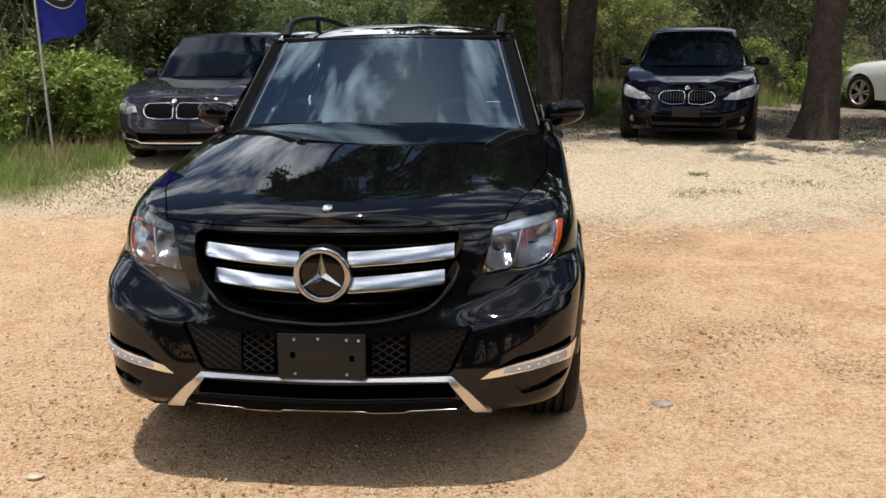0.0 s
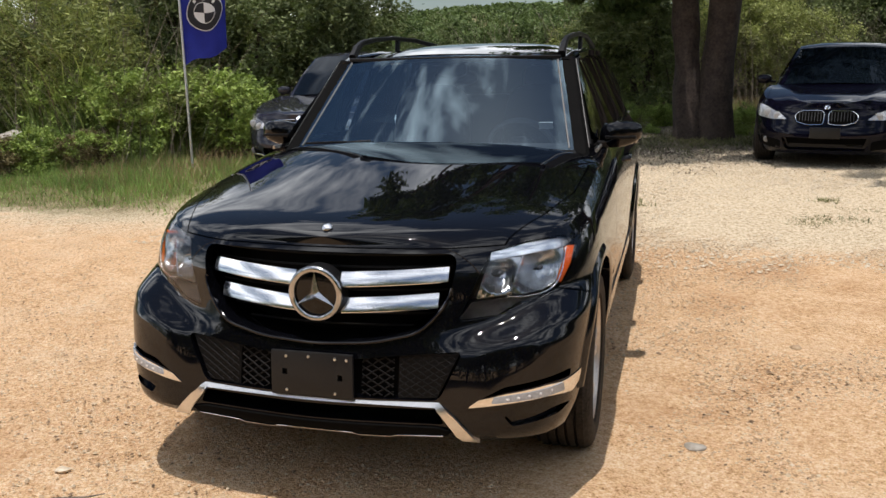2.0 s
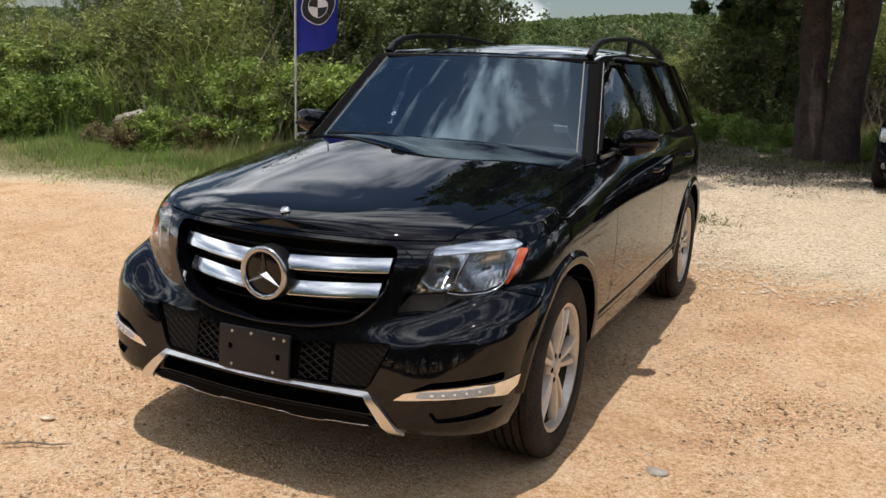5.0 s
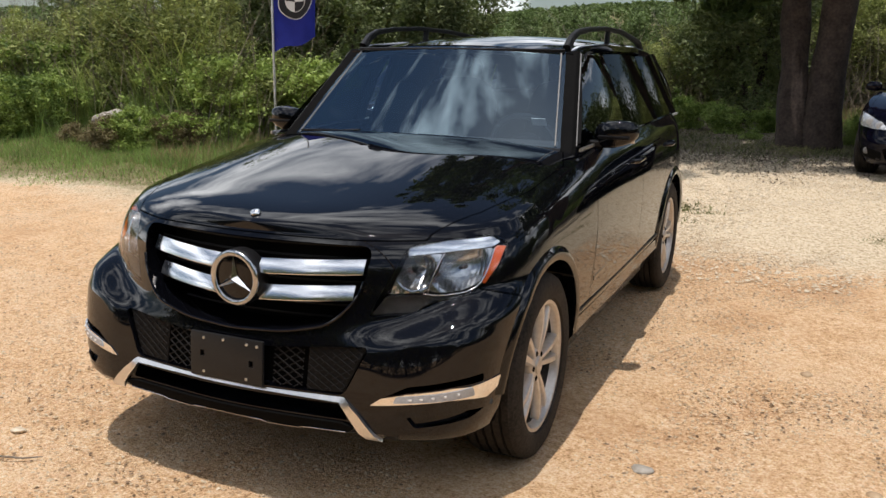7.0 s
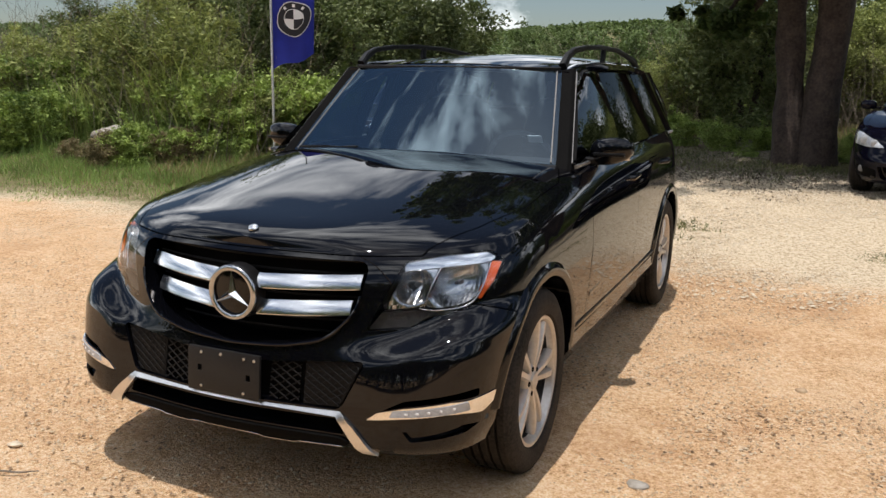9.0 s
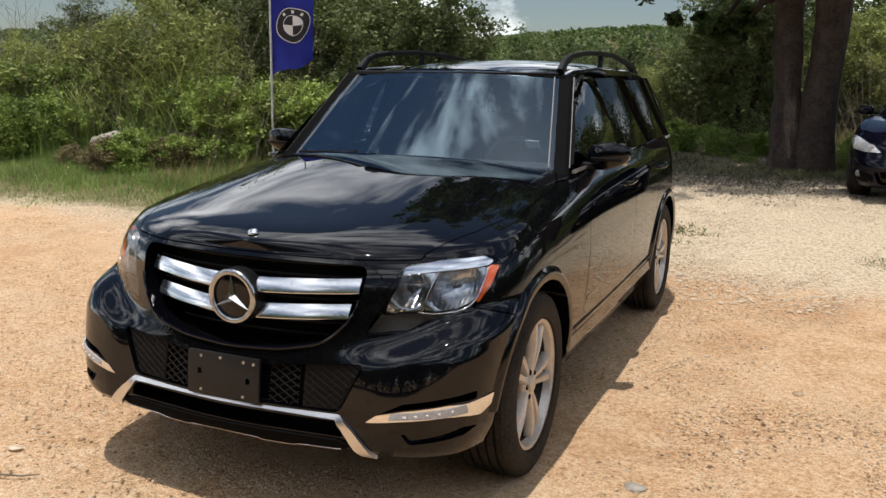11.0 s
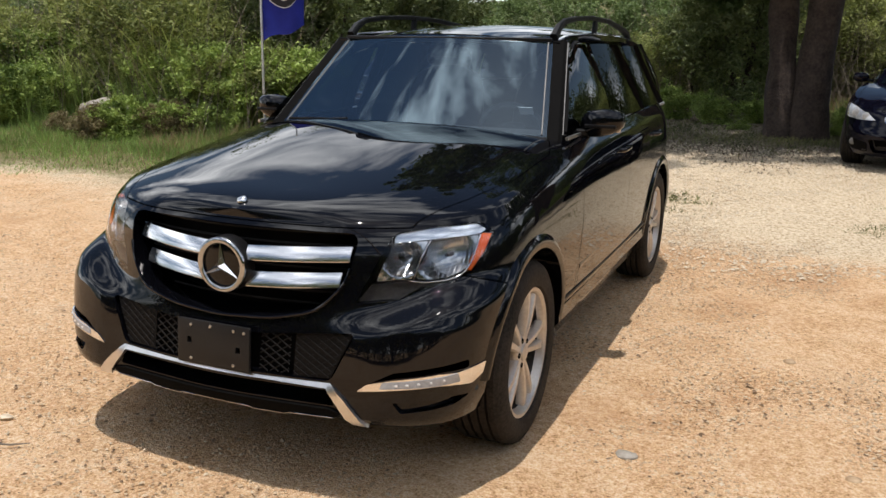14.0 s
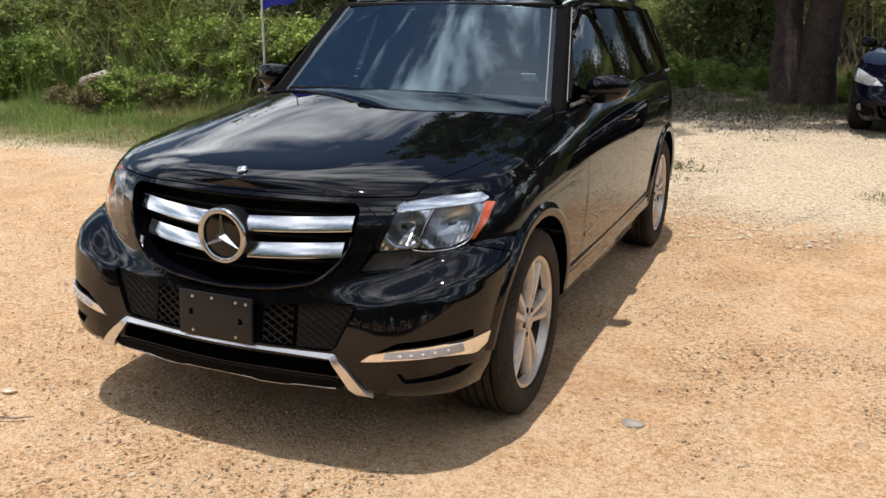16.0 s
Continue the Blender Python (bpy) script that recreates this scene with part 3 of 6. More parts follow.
def oak(name, x, y, stems, seed, centre, radius, label, boughs=()):
    root = thing(name, (x, y, gz(x, y)), 0, label, "tree")
    r = np.random.RandomState(seed)
    bm = bmesh.new()
    pts, cs = crown_points(250, 170, radius, seed, 0.3, 0.085)
    pts += centre
    cs += centre
    for k, (bx, by, bz, size, flat) in enumerate(boughs):
        p, c = crown_points(26, 120, (size, size, size * flat), seed + 70 + k, 0.3, 0.16)
        pts = np.concatenate([pts, p + (bx, by, bz)])
        cs = np.concatenate([cs, c + (bx, by, bz)])
        branch(bm, (bx * 0.25, by * 0.25, 3.3), (bx, by, bz), 0.07, 0.02, seed + 90 + k, 0.3, 8, 6)
    for path, radii in stems:
        zs = [q[2] for q in path]
        fine = np.linspace(zs[0], zs[-1], 46)
        soft = [tuple(float(np.interp(z, zs, [q[i] for q in path])) for i in range(3)) for z in fine]
        tube(bm, soft, [float(np.interp(z, zs, radii)) for z in fine], 26)
        for j in range(14):
            k = r.randint(len(path) - 3, len(path))
            near = cs[r.randint(len(cs))]
            branch(bm, path[k], near, radii[k] * 0.5, 0.02, seed * 31 + j, 0.35, 7, 6)
    bmesh.ops.recalc_face_normals(bm, faces=bm.faces)
    for v in bm.verts:
        q = Vector((v.co.x * 9, v.co.y * 9, v.co.z * 1.6))
        v.co += Vector(noise.noise_vector(q)) * 0.022 + Vector(noise.noise_vector(v.co * 2.2)) * 0.03
    part("trunk", bm, BARK, root, "grooved dark brown trunk", 60)
    v, f = leaf_cloud(pts, 0.07 * (0.6 + 0.8 * r.rand(len(pts))), seed + 5, 1.8, corners=3)
    part("crown", quads("crown", v, f, LEAF_OAK), None, root)
    return root


oak("oak_tree", 1.57, 11.0, [
    ([(-0.14, 0, -0.2), (-0.18, 0, 0.1), (-0.23, 0, 0.5), (-0.28, 0.02, 1.0), (-0.32, 0.05, 1.5), (-0.37, 0.08, 2.2), (-0.36, 0.1, 2.6), (-0.7, 0.2, 3.6), (-1.4, 0.3, 4.8)], [0.4, 0.3, 0.25, 0.21, 0.195, 0.2, 0.22, 0.17, 0.12]),
    ([(0.14, 0, -0.2), (0.14, 0, 0.1), (0.14, 0, 0.5), (0.17, 0, 1.0), (0.21, -0.03, 1.5), (0.24, -0.06, 2.2), (0.24, -0.1, 2.6), (0.5, -0.2, 3.7), (1.2, -0.3, 5.0)], [0.43, 0.34, 0.275, 0.24, 0.235, 0.25, 0.27, 0.2, 0.14]),
], 41, np.array((0.3, -0.2, 5.7)), (4.6, 4.2, 2.6), "large live oak with two dark trunks shading the gravel", ((-1.6, -1.0, 2.75, 1.0, 0.32), (-0.5, -1.6, 2.95, 0.9, 0.32), (-2.6, -0.2, 3.0, 0.9, 0.32), (-1.4, 0.8, 2.2, 0.9, 0.32), (-4.0, -3.2, 5.5, 1.4, 0.6), (-3.0, -2.4, 5.9, 1.5, 0.6), (-4.6, -2.2, 6.3, 1.2, 0.6), (-3.4, -3.6, 6.2, 1.2, 0.6)))
oak("oak_tree", 4.84, 8.55, [
    ([(-0.1, 0, -0.15), (-0.06, 0, 0.1), (-0.02, 0, 0.5), (-0.01, 0, 1.3), (0.0, 0.05, 2.3), (0.12, 0.1, 3.3), (0.5, 0.2, 4.6)], [0.4, 0.3, 0.23, 0.205, 0.2, 0.17, 0.1]),
], 43, np.array((1.4, 0.6, 5.4)), (3.7, 3.9, 2.4), "live oak with a single dark trunk beside the parked cars")


def build_far_woods():
    """Rounded crowns over the hills, each a shell of small leaf clumps that grow coarser with distance."""
    r = np.random.RandomState(8)
    n = 5200
    d = 42 + 330 * r.rand(n) ** 0.75
    a = np.radians(r.uniform(-62, 62, n))
    x, y = d * np.sin(a), d * np.cos(a)
    per = np.where(d < 110, 130, 60)
    k = np.repeat(np.arange(n), per)
    wide, tall = 1.6 + 1.3 * r.rand(n), 1.5 + 1.1 * r.rand(n)
    v = r.normal(size=(len(k), 3))
    v /= np.linalg.norm(v, axis=1)[:, None]
    v[:, 2] = np.abs(v[:, 2]) * 1.25 - 0.25
    v *= (0.72 + 0.28 * r.rand(len(k)))[:, None] * (1 + 0.18 * np.sin(v[:, 0] * 6 + k) * np.cos(v[:, 1] * 5 + 2 * k))[:, None]
    p = np.stack([x[k] + v[:, 0] * wide[k], y[k] + v[:, 1] * wide[k], ground_z(x, y)[k] + 1.3 + v[:, 2] * tall[k]], 1)
    size = (0.2 + 0.0021 * d[k]) * (0.6 + 0.8 * r.rand(len(k)))
    vv, f = leaf_cloud(p, size, 9, 1.3, 0.7, corners=3)
    tagged(new("far_woods", quads("far_woods", vv, f, LEAF_FAR)), "wooded green hills in the distance", "woods", kind="stuff")


build_far_woods()


def build_grass():
    r = np.random.RandomState(17)

    def blades(n, x, y, height, lean=0.5, width=0.006):
        z = ground_z(x, y)
        h = height * (0.5 + 0.8 * r.rand(n))
        a = r.rand(n) * 2 * math.pi
        tip = np.stack([np.cos(a), np.sin(a)], 1) * (h * lean * r.rand(n))[:, None]
        b = r.rand(n) * 2 * math.pi
        side = np.stack([np.cos(b), np.sin(b)], 1) * (width * (0.6 + 0.8 * r.rand(n)))[:, None]
        lo = np.stack([x, y], 1)
        v = np.zeros((n, 3, 3))
        v[:, 0, :2], v[:, 1, :2] = lo - side, lo + side
        v[:, 0, 2] = v[:, 1, 2] = z - 0.01
        v[:, 2, :2], v[:, 2, 2] = lo + tip, z + h
        return v.reshape(-1, 3)

    # the strip of grass in front of the bushes
    n = 90000
    x = -3.9 - 13 * r.rand(n) ** 1.2
    y = 4.0 + 2.9 * r.rand(n) ** 0.85 + np.where(x > -6, (x + 6) * 0.25, 0) + 0.22 * np.sin(x * 2.3) + 0.12 * np.sin(x * 5.1)
    keep = ((x < -4.15) | (y < 6.6)) & (r.rand(n) < 0.35 + 0.65 * smooth_step(-0.2, 0.5, np.sin(x * 1.7 + 1.3 * np.sin(y * 2.1)) * np.cos(y * 2.6 + x * 0.6) + 0.8 * smooth_step(4.9, 5.8, y))) & (r.rand(n) < (0.2 + 0.8 * smooth_step(4.0, 5.2, y)) * (0.15 + 0.85 * smooth_step(-3.8, -5.0, x)))
    x, y = x[keep], y[keep]
    edge = smooth_step(4.2, 5.8, y) * (0.55 + 1.1 * (0.5 + 0.5 * np.sin(x * 3.1 + 1.7 * np.sin(y * 2.3)) * np.cos(y * 3.7 + x * 1.1)) ** 2)
    dry = r.rand(len(x)) < 0.14 + 0.1 * smooth_step(-6.5, -4.5, x)
    v0 = blades(int(dry.sum()), x[dry], y[dry], (0.03 + 0.1 * edge[dry]) * (0.4 + 0.9 * r.rand(int(dry.sum()))), 1.2, 0.005)
    x, y, edge = x[~dry], y[~dry], edge[~dry]
    v1 = blades(len(x), x, y, (0.025 + 0.115 * edge) * (0.4 + 0.9 * r.rand(len(x))), 1.1, 0.005)
    n = 26000
    x, y = r.uniform(-1, 15, n), 14.5 + 4.5 * r.rand(n)
    x[:9000], y[:9000] = r.uniform(2.2, 9.5, 9000), 13.4 + 2.2 * r.rand(9000)
    clear = ~((x > 6.0) & (y < 16.6))
    x, y = x[clear], y[clear]
    pale = r.rand(len(x)) < 0.45
    v2 = blades(int((~pale).sum()), x[~pale], y[~pale], 0.3 + 0 * x[~pale], 0.7, 0.006)
    v5 = blades(int(pale.sum()), x[pale], y[pale], 0.36 + 0 * x[pale], 0.7, 0.006)
    # taller weeds and canes among the bushes
    n = 5600
    x, y = -5.3 - 10 * r.rand(n), 5.9 + 3.4 * r.rand(n)
    keep = (np.sin(x * 1.9) * np.cos(y * 1.4 + x) > 0.05) & ((x < -5.9) | (y > 7.2))
    x, y = x[keep], y[keep]
    v3 = blades(len(x), x, y, 0.4 + 0.6 * r.rand(len(x)), 0.9, 0.0045)
    n = 1200
    x, y = -4.4 - 1.9 * r.rand(n), 5.6 + 2.4 * r.rand(n)
    v4 = blades(n, x, y, 0.12 + 0.2 * r.rand(n), 1.1, 0.005)
    # tufts in the gravel
    parts = []
    for cx, cy, s, k, h in ((2.3, 4.83, 0.1, 120, 0.07), (2.53, 4.98, 0.13, 220, 0.11), (2.8, 5.03, 0.1, 130, 0.08), (2.98, 5.46, 0.12, 90, 0.08), (2.64, 5.85, 0.06, 90, 0.1), (3.35, 5.38, 0.16, 150, 0.09), (3.62, 5.4, 0.14, 120, 0.09), (3.5, 5.75, 0.15, 70, 0.08), (0.62, 5.6, 0.18, 260, 0.06), (0.55, 5.05, 0.15, 90, 0.05), (-3.7, 5.6, 0.4, 700, 0.08), (-3.2, 4.9, 0.5, 500, 0.05), (4.2, 6.2, 0.4, 260, 0.05), (1.0, 10.4, 0.7, 1600, 0.14), (2.0, 10.5, 0.5, 900, 0.14), (-0.2, 11.4, 0.6, 900, 0.16), (2.2, 11.4, 0.9, 1200, 0.12), (5.6, 8.6, 0.5, 700, 0.1)):
        parts.append(blades(k, cx + r.normal(size=k) * s, cy + r.normal(size=k) * s * 0.8, 0.4 * h + np.zeros(k), 2.6, 0.008))
    v = np.concatenate(parts)
    f = np.arange(len(v)).reshape(-1, 3)
    tagged(new("weeds", quads("weeds", v, f, TUFT_MAT)), "low olive-green weed tufts growing in the gravel", "weeds", kind="stuff")
    dead = np.concatenate([v0, v4, v5])
    tagged(new("dry_grass", quads("dry_grass", dead, np.arange(len(dead)).reshape(-1, 3), STRAW)), "straw-coloured dry grass along the lot's edge", "grass", kind="stuff")
    v = np.concatenate([v1, v2, v3])
    f = np.arange(len(v)).reshape(-1, 3)
    tagged(new("grass", quads("grass", v, f, GRASS_MAT)), "green and straw-coloured grass along the lot's edge", "grass", kind="stuff")


build_grass()


def build_brush():
    """Thin bare stems standing in the brush."""
    r = np.random.RandomState(23)
    n = 3600
    x = np.concatenate([-5.2 - 12 * r.rand(n // 3), r.uniform(-3, 12, n - n // 3)])
    y = np.concatenate([6.4 + 5 * r.rand(n // 3), 14.6 + 4 * r.rand(n - n // 3)])
    z = ground_z(x, y)
    h = 0.7 + 1.7 * r.rand(n)
    lean = r.normal(size=(n, 2)) * 0.45 * h[:, None]
    w = 0.0025 + 0.0025 * r.rand(n)
    v = np.zeros((n, 3, 2, 3))
    for i, t in enumerate((0, 0.55, 1.0)):
        cx, cy = x + lean[:, 0] * t**1.5, y + lean[:, 1] * t**1.5
        for k, sgn in enumerate((-1, 1)):
            v[:, i, k] = np.stack([cx + sgn * w * (1 - 0.7 * t), cy + 0.3 * sgn * w, z + h * t], 1)
    v = v.reshape(-1, 3)
    base = 6 * np.arange(n)[:, None]
    f = np.concatenate([base + (0, 1, 3, 2), base + (2, 3, 5, 4)])
    tagged(new("dry_stems", quads("dry_stems", v, f, TWIG)), "bare grey-brown stems standing in the brush", "brush", kind="stuff")


build_brush()


def build_canes(x, y, n, height, seed, label):
    """A clump of tall grass whose long blades rise and arch over."""
    r = np.random.RandomState(seed)
    steps = 6
    a = r.rand(n) * 2 * math.pi
    foot = np.stack([r.normal(size=n) * 0.16, r.normal(size=n) * 0.16], 1)
    h, reach, w = height * (0.6 + 0.5 * r.rand(n)), height * (0.25 + 0.5 * r.rand(n)), 0.006 + 0.007 * r.rand(n)
    out = np.stack([np.cos(a), np.sin(a)], 1)
    side = np.stack([-np.sin(a), np.cos(a)], 1)
    v = np.zeros((n, steps, 2, 3))
    for i, t in enumerate(np.linspace(0, 1, steps)):
        mid = foot + out * (reach * t**2)[:, None]
        z = h * (1.25 * t - 0.45 * t**3)
        for k, sgn in enumerate((-1, 1)):
            v[:, i, k, :2] = mid + side * (sgn * w * (1 - 0.85 * t**2))[:, None]
            v[:, i, k, 2] = z - 0.03
    base = 2 * steps * np.arange(n)[:, None]
    f = np.concatenate([base + (2 * i, 2 * i + 1, 2 * i + 3, 2 * i + 2) for i in range(steps - 1)])
    ob = new("cane_grass", quads("cane_grass", v.reshape(-1, 3), f, CANE))
    ob.location = (x, y, gz(x, y))
    tagged(ob, label, "grass", "clumps of cane grass")


CANE = leaf_material("cane_blade", (0.09, 0.13, 0.03), (0.42, 0.47, 0.16), (0.34, 0.42, 0.12))
for k, (x, y, n, h) in enumerate(((-7.1, 7.4, 150, 1.7), (-7.9, 7.5, 110, 1.5), (-6.5, 7.2, 120, 1.3), (-7.5, 8.2, 130, 2.2), (-5.9, 7.3, 90, 1.0), (-8.8, 7.0, 90, 1.2))):
    build_canes(x, y, n, h, 300 + k, "tall arching yellow-green cane grass in the brush")


# ---- the black sport utility vehicle ----
def curve(table):
    xs, ys = zip(*table)
    return lambda v: np.interp(v, xs, ys)


def soft_curve(table):
    """A smooth curve through the table's points that never overshoots them."""
    xs, ys = (np.array(k, float) for k in zip(*table))
    h, d = np.diff(xs), np.diff(ys) / np.diff(xs)
    m = np.zeros(len(xs))
    for i in range(1, len(xs) - 1):
        if d[i - 1] * d[i] > 0:
            a, b = 2 * h[i] + h[i - 1], h[i] + 2 * h[i - 1]
            m[i] = (a + b) / (a / d[i - 1] + b / d[i])
    m[0], m[-1] = d[0], d[-1]

    def value(v):
        v = np.clip(v, xs[0], xs[-1])
        i = np.clip(np.searchsorted(xs, v) - 1, 0, len(xs) - 2)
        t = (v - xs[i]) / h[i]
        return ys[i] * (1 + 2 * t) * (1 - t) ** 2 + ys[i + 1] * t * t * (3 - 2 * t) + h[i] * (m[i] * t * (1 - t) ** 2 - m[i + 1] * t * t * (1 - t))
    return value


HALF = 0.92
V_W = curve([(0, 0.945), (0.1, 0.968), (0.25, 0.984), (0.45, 0.995), (0.6, 1.0), (0.75, 0.995), (0.85, 0.983), (0.92, 0.965), (0.97, 0.94), (1, 0.908)])
V_F = soft_curve([(0, -0.72), (0.03, -0.746), (0.15, -0.741), (0.3, -0.726), (0.45, -0.708), (0.55, -0.692), (0.7, -0.67), (0.85, -0.655), (0.95, -0.625), (1, -0.59)])
V_N = curve([(0, 7.3), (0.4, 7.3), (0.6, 6.5), (0.75, 6.5), (0.88, 5.0), (1, 4.2)])
V_M = curve([(0, 6.0), (0.4, 6.0), (0.7, 7.0), (1, 7.0)])
TOP = soft_curve([(-0.8, 0.92), (-0.6, 0.93), (-0.4, 0.943), (-0.25, 0.958), (0, 0.994), (0.3, 1.04), (0.55, 1.076), (0.8, 1.106), (1.2, 1.13), (1.6, 1.14), (3.0, 1.16), (3.8, 1.161)])
MID = soft_curve([(-0.8, 0.92), (-0.66, 0.935), (-0.6, 0.954), (-0.56, 0.974), (-0.5, 0.992), (-0.3, 1.028), (0, 1.079), (0.3, 1.129), (0.5, 1.159), (0.66, 1.174), (0.71, 1.15), (0.8, 1.12), (3.8, 1.1)])
BOTTOM, REAR = 0.295, 3.68


def smoothed(fn, v, h):
    return (fn(v - h) + 2 * fn(v) + fn(v + h)) / 4


def suv_outline(v):
    """Half the outline seen from above at the height v (0 to 1), from the middle of the nose to the middle of the tail."""
    w, yf = HALF * smoothed(V_W, v, 0.03), smoothed(V_F, v, 0.02)
    yc, n, m = 0.15, float(smoothed(V_N, v, 0.08)), float(smoothed(V_M, v, 0.08))
    phi = np.radians(90) * np.linspace(0, 1, 3000) ** 4
    x1, y1 = w * np.sin(phi) ** (2 / n), yc - (yc - yf) * np.cos(phi) ** (2 / m)
    ledge = 0.5 + 0.15 * smooth_step(0.48, 0.84, x1)
    y1 = y1 + (0.13 * (np.sqrt(x1**2 + 0.04) - 0.2) + 0.34 * (np.sqrt((x1 - 0.42) ** 2 + 0.003) + x1 - 0.42) * 0.5 * smooth_step(ledge - 0.07, ledge + 0.085, v)) * smooth_step(yc, -0.3, y1)
    shelf = 1 - smooth_step(0.5, 0.6, v)
    y1 = y1 - 0.02 * shelf * smooth_step(0.42, 0.62, x1) * smooth_step(0.1, -0.3, y1)
    far = np.concatenate([[0], np.cumsum(np.hypot(np.diff(x1), np.diff(y1)))])
    at = np.linspace(0, far[-1], 64)
    x1, y1 = np.interp(at, far, x1), np.interp(at, far, y1)
    y2 = np.linspace(yc, 2.88, 70)[1:]
    x2 = w * (1 - 0.012 * ((y2 - 1.4) / 1.4) ** 2 + 0.012 * ((yc - 1.4) / 1.4) ** 2)
    phi = np.radians(90) * np.linspace(0, 1, 18)[1:]
    rear = REAR - 0.08 * v
    x3, y3 = x2[-1] * np.cos(phi) ** (2 / 3.5), 2.88 + (rear - 2.88) * np.sin(phi) ** (2 / 2.2)
    return np.concatenate([x1, x2, x3]), np.concatenate([y1, y2, y3])


def suv_solid():
    """The closed lower body, from the sills to the bonnet and the belt line, without openings."""
    vs = np.concatenate([np.linspace(0, 0.46, 14), np.linspace(0.48, 0.74, 27), np.linspace(0.76, 0.85, 5), np.linspace(0.87, 1, 12)])
    rows = []
    for v in vs:
        x, y = suv_outline(v)
        rows.append(np.stack([x, y, BOTTOM + (smoothed(TOP, y, 0.1) - BOTTOM) * v], 1))
    x, y, _ = rows[-1].T
    for r in np.linspace(0, 1, 20)[1:-1]:
        k = 1 - r
        top, mid = smoothed(TOP, y, 0.1), smoothed(MID, y, 0.05)
        rows.append(np.stack([x * k, y, mid + (top - mid) * np.abs(k) ** 3.2], 1))
    rows.append(np.stack([x * 0, y, smoothed(MID, y, 0.05)], 1))
    rows.insert(0, rows[0] * (0, 1, 1))
    grid = np.array(rows)
    bm = bmesh.new()
    h, w, _ = grid.shape
    for sign in (1, -1):
        vv = [[bm.verts.new((sign * grid[i, j, 0], grid[i, j, 1], grid[i, j, 2])) for j in range(w)] for i in range(h)]
        for i in range(h - 1):
            for j in range(w - 1):
                q = (vv[i][j], vv[i][j + 1], vv[i + 1][j + 1], vv[i + 1][j])
                bm.faces.new(q if sign < 0 else q[::-1])
    bmesh.ops.remove_doubles(bm, verts=bm.verts, dist=0.0008)
    bmesh.ops.dissolve_degenerate(bm, dist=0.0005, edges=bm.edges)
    bmesh.ops.holes_fill(bm, edges=bm.edges)
    bmesh.ops.recalc_face_normals(bm, faces=bm.faces)
    me = bpy.data.meshes.new("suv_solid")
    bm.to_mesh(me)
    bm.free()
    return me


from mathutils.bvhtree import BVHTree

SKIN = suv_solid()
_bm = bmesh.new()
_bm.from_mesh(SKIN)
SKIN_TREE = BVHTree.FromBMesh(_bm)
_bm.free()


def skin_y(x, z):
    hit = SKIN_TREE.ray_cast(Vector((x, -3, z)), Vector((0, 1, 0)), 6)
    return hit[0].y if hit[0] is not None else 0.2


def on_front(outline, out=0.0, thick=0.0, step=0.02, follow=None):
    """A patch of the nose's surface within an outline (x, z), moved out by a distance, with a thickness."""
    bm = bmesh.new()
    bm.faces.new([bm.verts.new((x, 0, z)) for x, z in outline])
    xs, zs = [p[0] for p in outline], [p[1] for p in outline]
    for low, high, normal in ((min(xs), max(xs), (1, 0, 0)), (min(zs), max(zs), (0, 0, 1))):
        for v in np.arange(low + step, high, step):
            bmesh.ops.bisect_plane(bm, geom=bm.verts[:] + bm.edges[:] + bm.faces[:], plane_co=Vector(normal) * v, plane_no=normal)
    y_of = follow or skin_y
    nrms = []
    for v in bm.verts:
        x, z = v.co.x, v.co.z
        e = 0.006
        y = y_of(x, z)
        gx, gz_ = (y_of(x + e, z) - y_of(x - e, z)) / (2 * e), (y_of(x, z + e) - y_of(x, z - e)) / (2 * e)
        nrm = Vector((max(-2.5, min(2.5, gx)), -1, max(-1.5, min(1.5, gz_)))).normalized()
        v.co = Vector((x, y, z)) + nrm * out
        nrms.append(nrm)
    bm.normal_update()
    if bm.faces and sum(f.normal.y * f.calc_area() for f in bm.faces) > 0:
        bmesh.ops.reverse_faces(bm, faces=bm.faces)
    if thick:
        front = list(bm.faces)
        bm.verts.index_update()
        back = [bm.verts.new(v.co - nrms[i] * thick) for i, v in enumerate(list(bm.verts))]
        rim = [(l.vert, l.link_loop_next.vert) for f in front for l in f.loops if l.edge.is_boundary]
        for f in front:
            bm.faces.new([back[v.index] for v in f.verts][::-1])
        for p, q in rim:
            bm.faces.new((q, p, back[p.index], back[q.index]))
    return bm


suv = thing("suv", label="glossy black sport utility vehicle with chrome grille parked on sand", category="car")

GRILLE = rounded([(-0.4845, 0.9088), (0.4845, 0.9088), (0.459, 0.7497), (0.3672, 0.649), (0.204, 0.614), (0.0, 0.6034), (-0.204, 0.614), (-0.3672, 0.649), (-0.459, 0.7497)], 0.05)
LAMP = rounded([(0.487, 0.681), (0.6194, 0.6923), (0.6846, 0.7272), (0.765, 0.7447), (0.8125, 0.774), (0.842, 0.84), (0.849, 0.897), (0.8295, 0.913), (0.801, 0.933), (0.686, 0.928), (0.5816, 0.908), (0.523, 0.765)], 0.016)
INTAKE = rounded([(-0.52, 0.596), (-0.16, 0.5589), (0.16, 0.5589), (0.52, 0.596), (0.44, 0.4264), (-0.44, 0.4264)], 0.03)
SLOT = rounded([(-0.44, 0.3977), (0.44, 0.3977), (0.46, 0.3468), (-0.46, 0.3468)], 0.012)
FOG = rounded([(0.5909, 0.4476), (0.661, 0.4846), (0.7779, 0.5026), (0.8613, 0.5138), (0.8613, 0.4847), (0.8023, 0.4847), (0.6666, 0.4656)], 0.008)
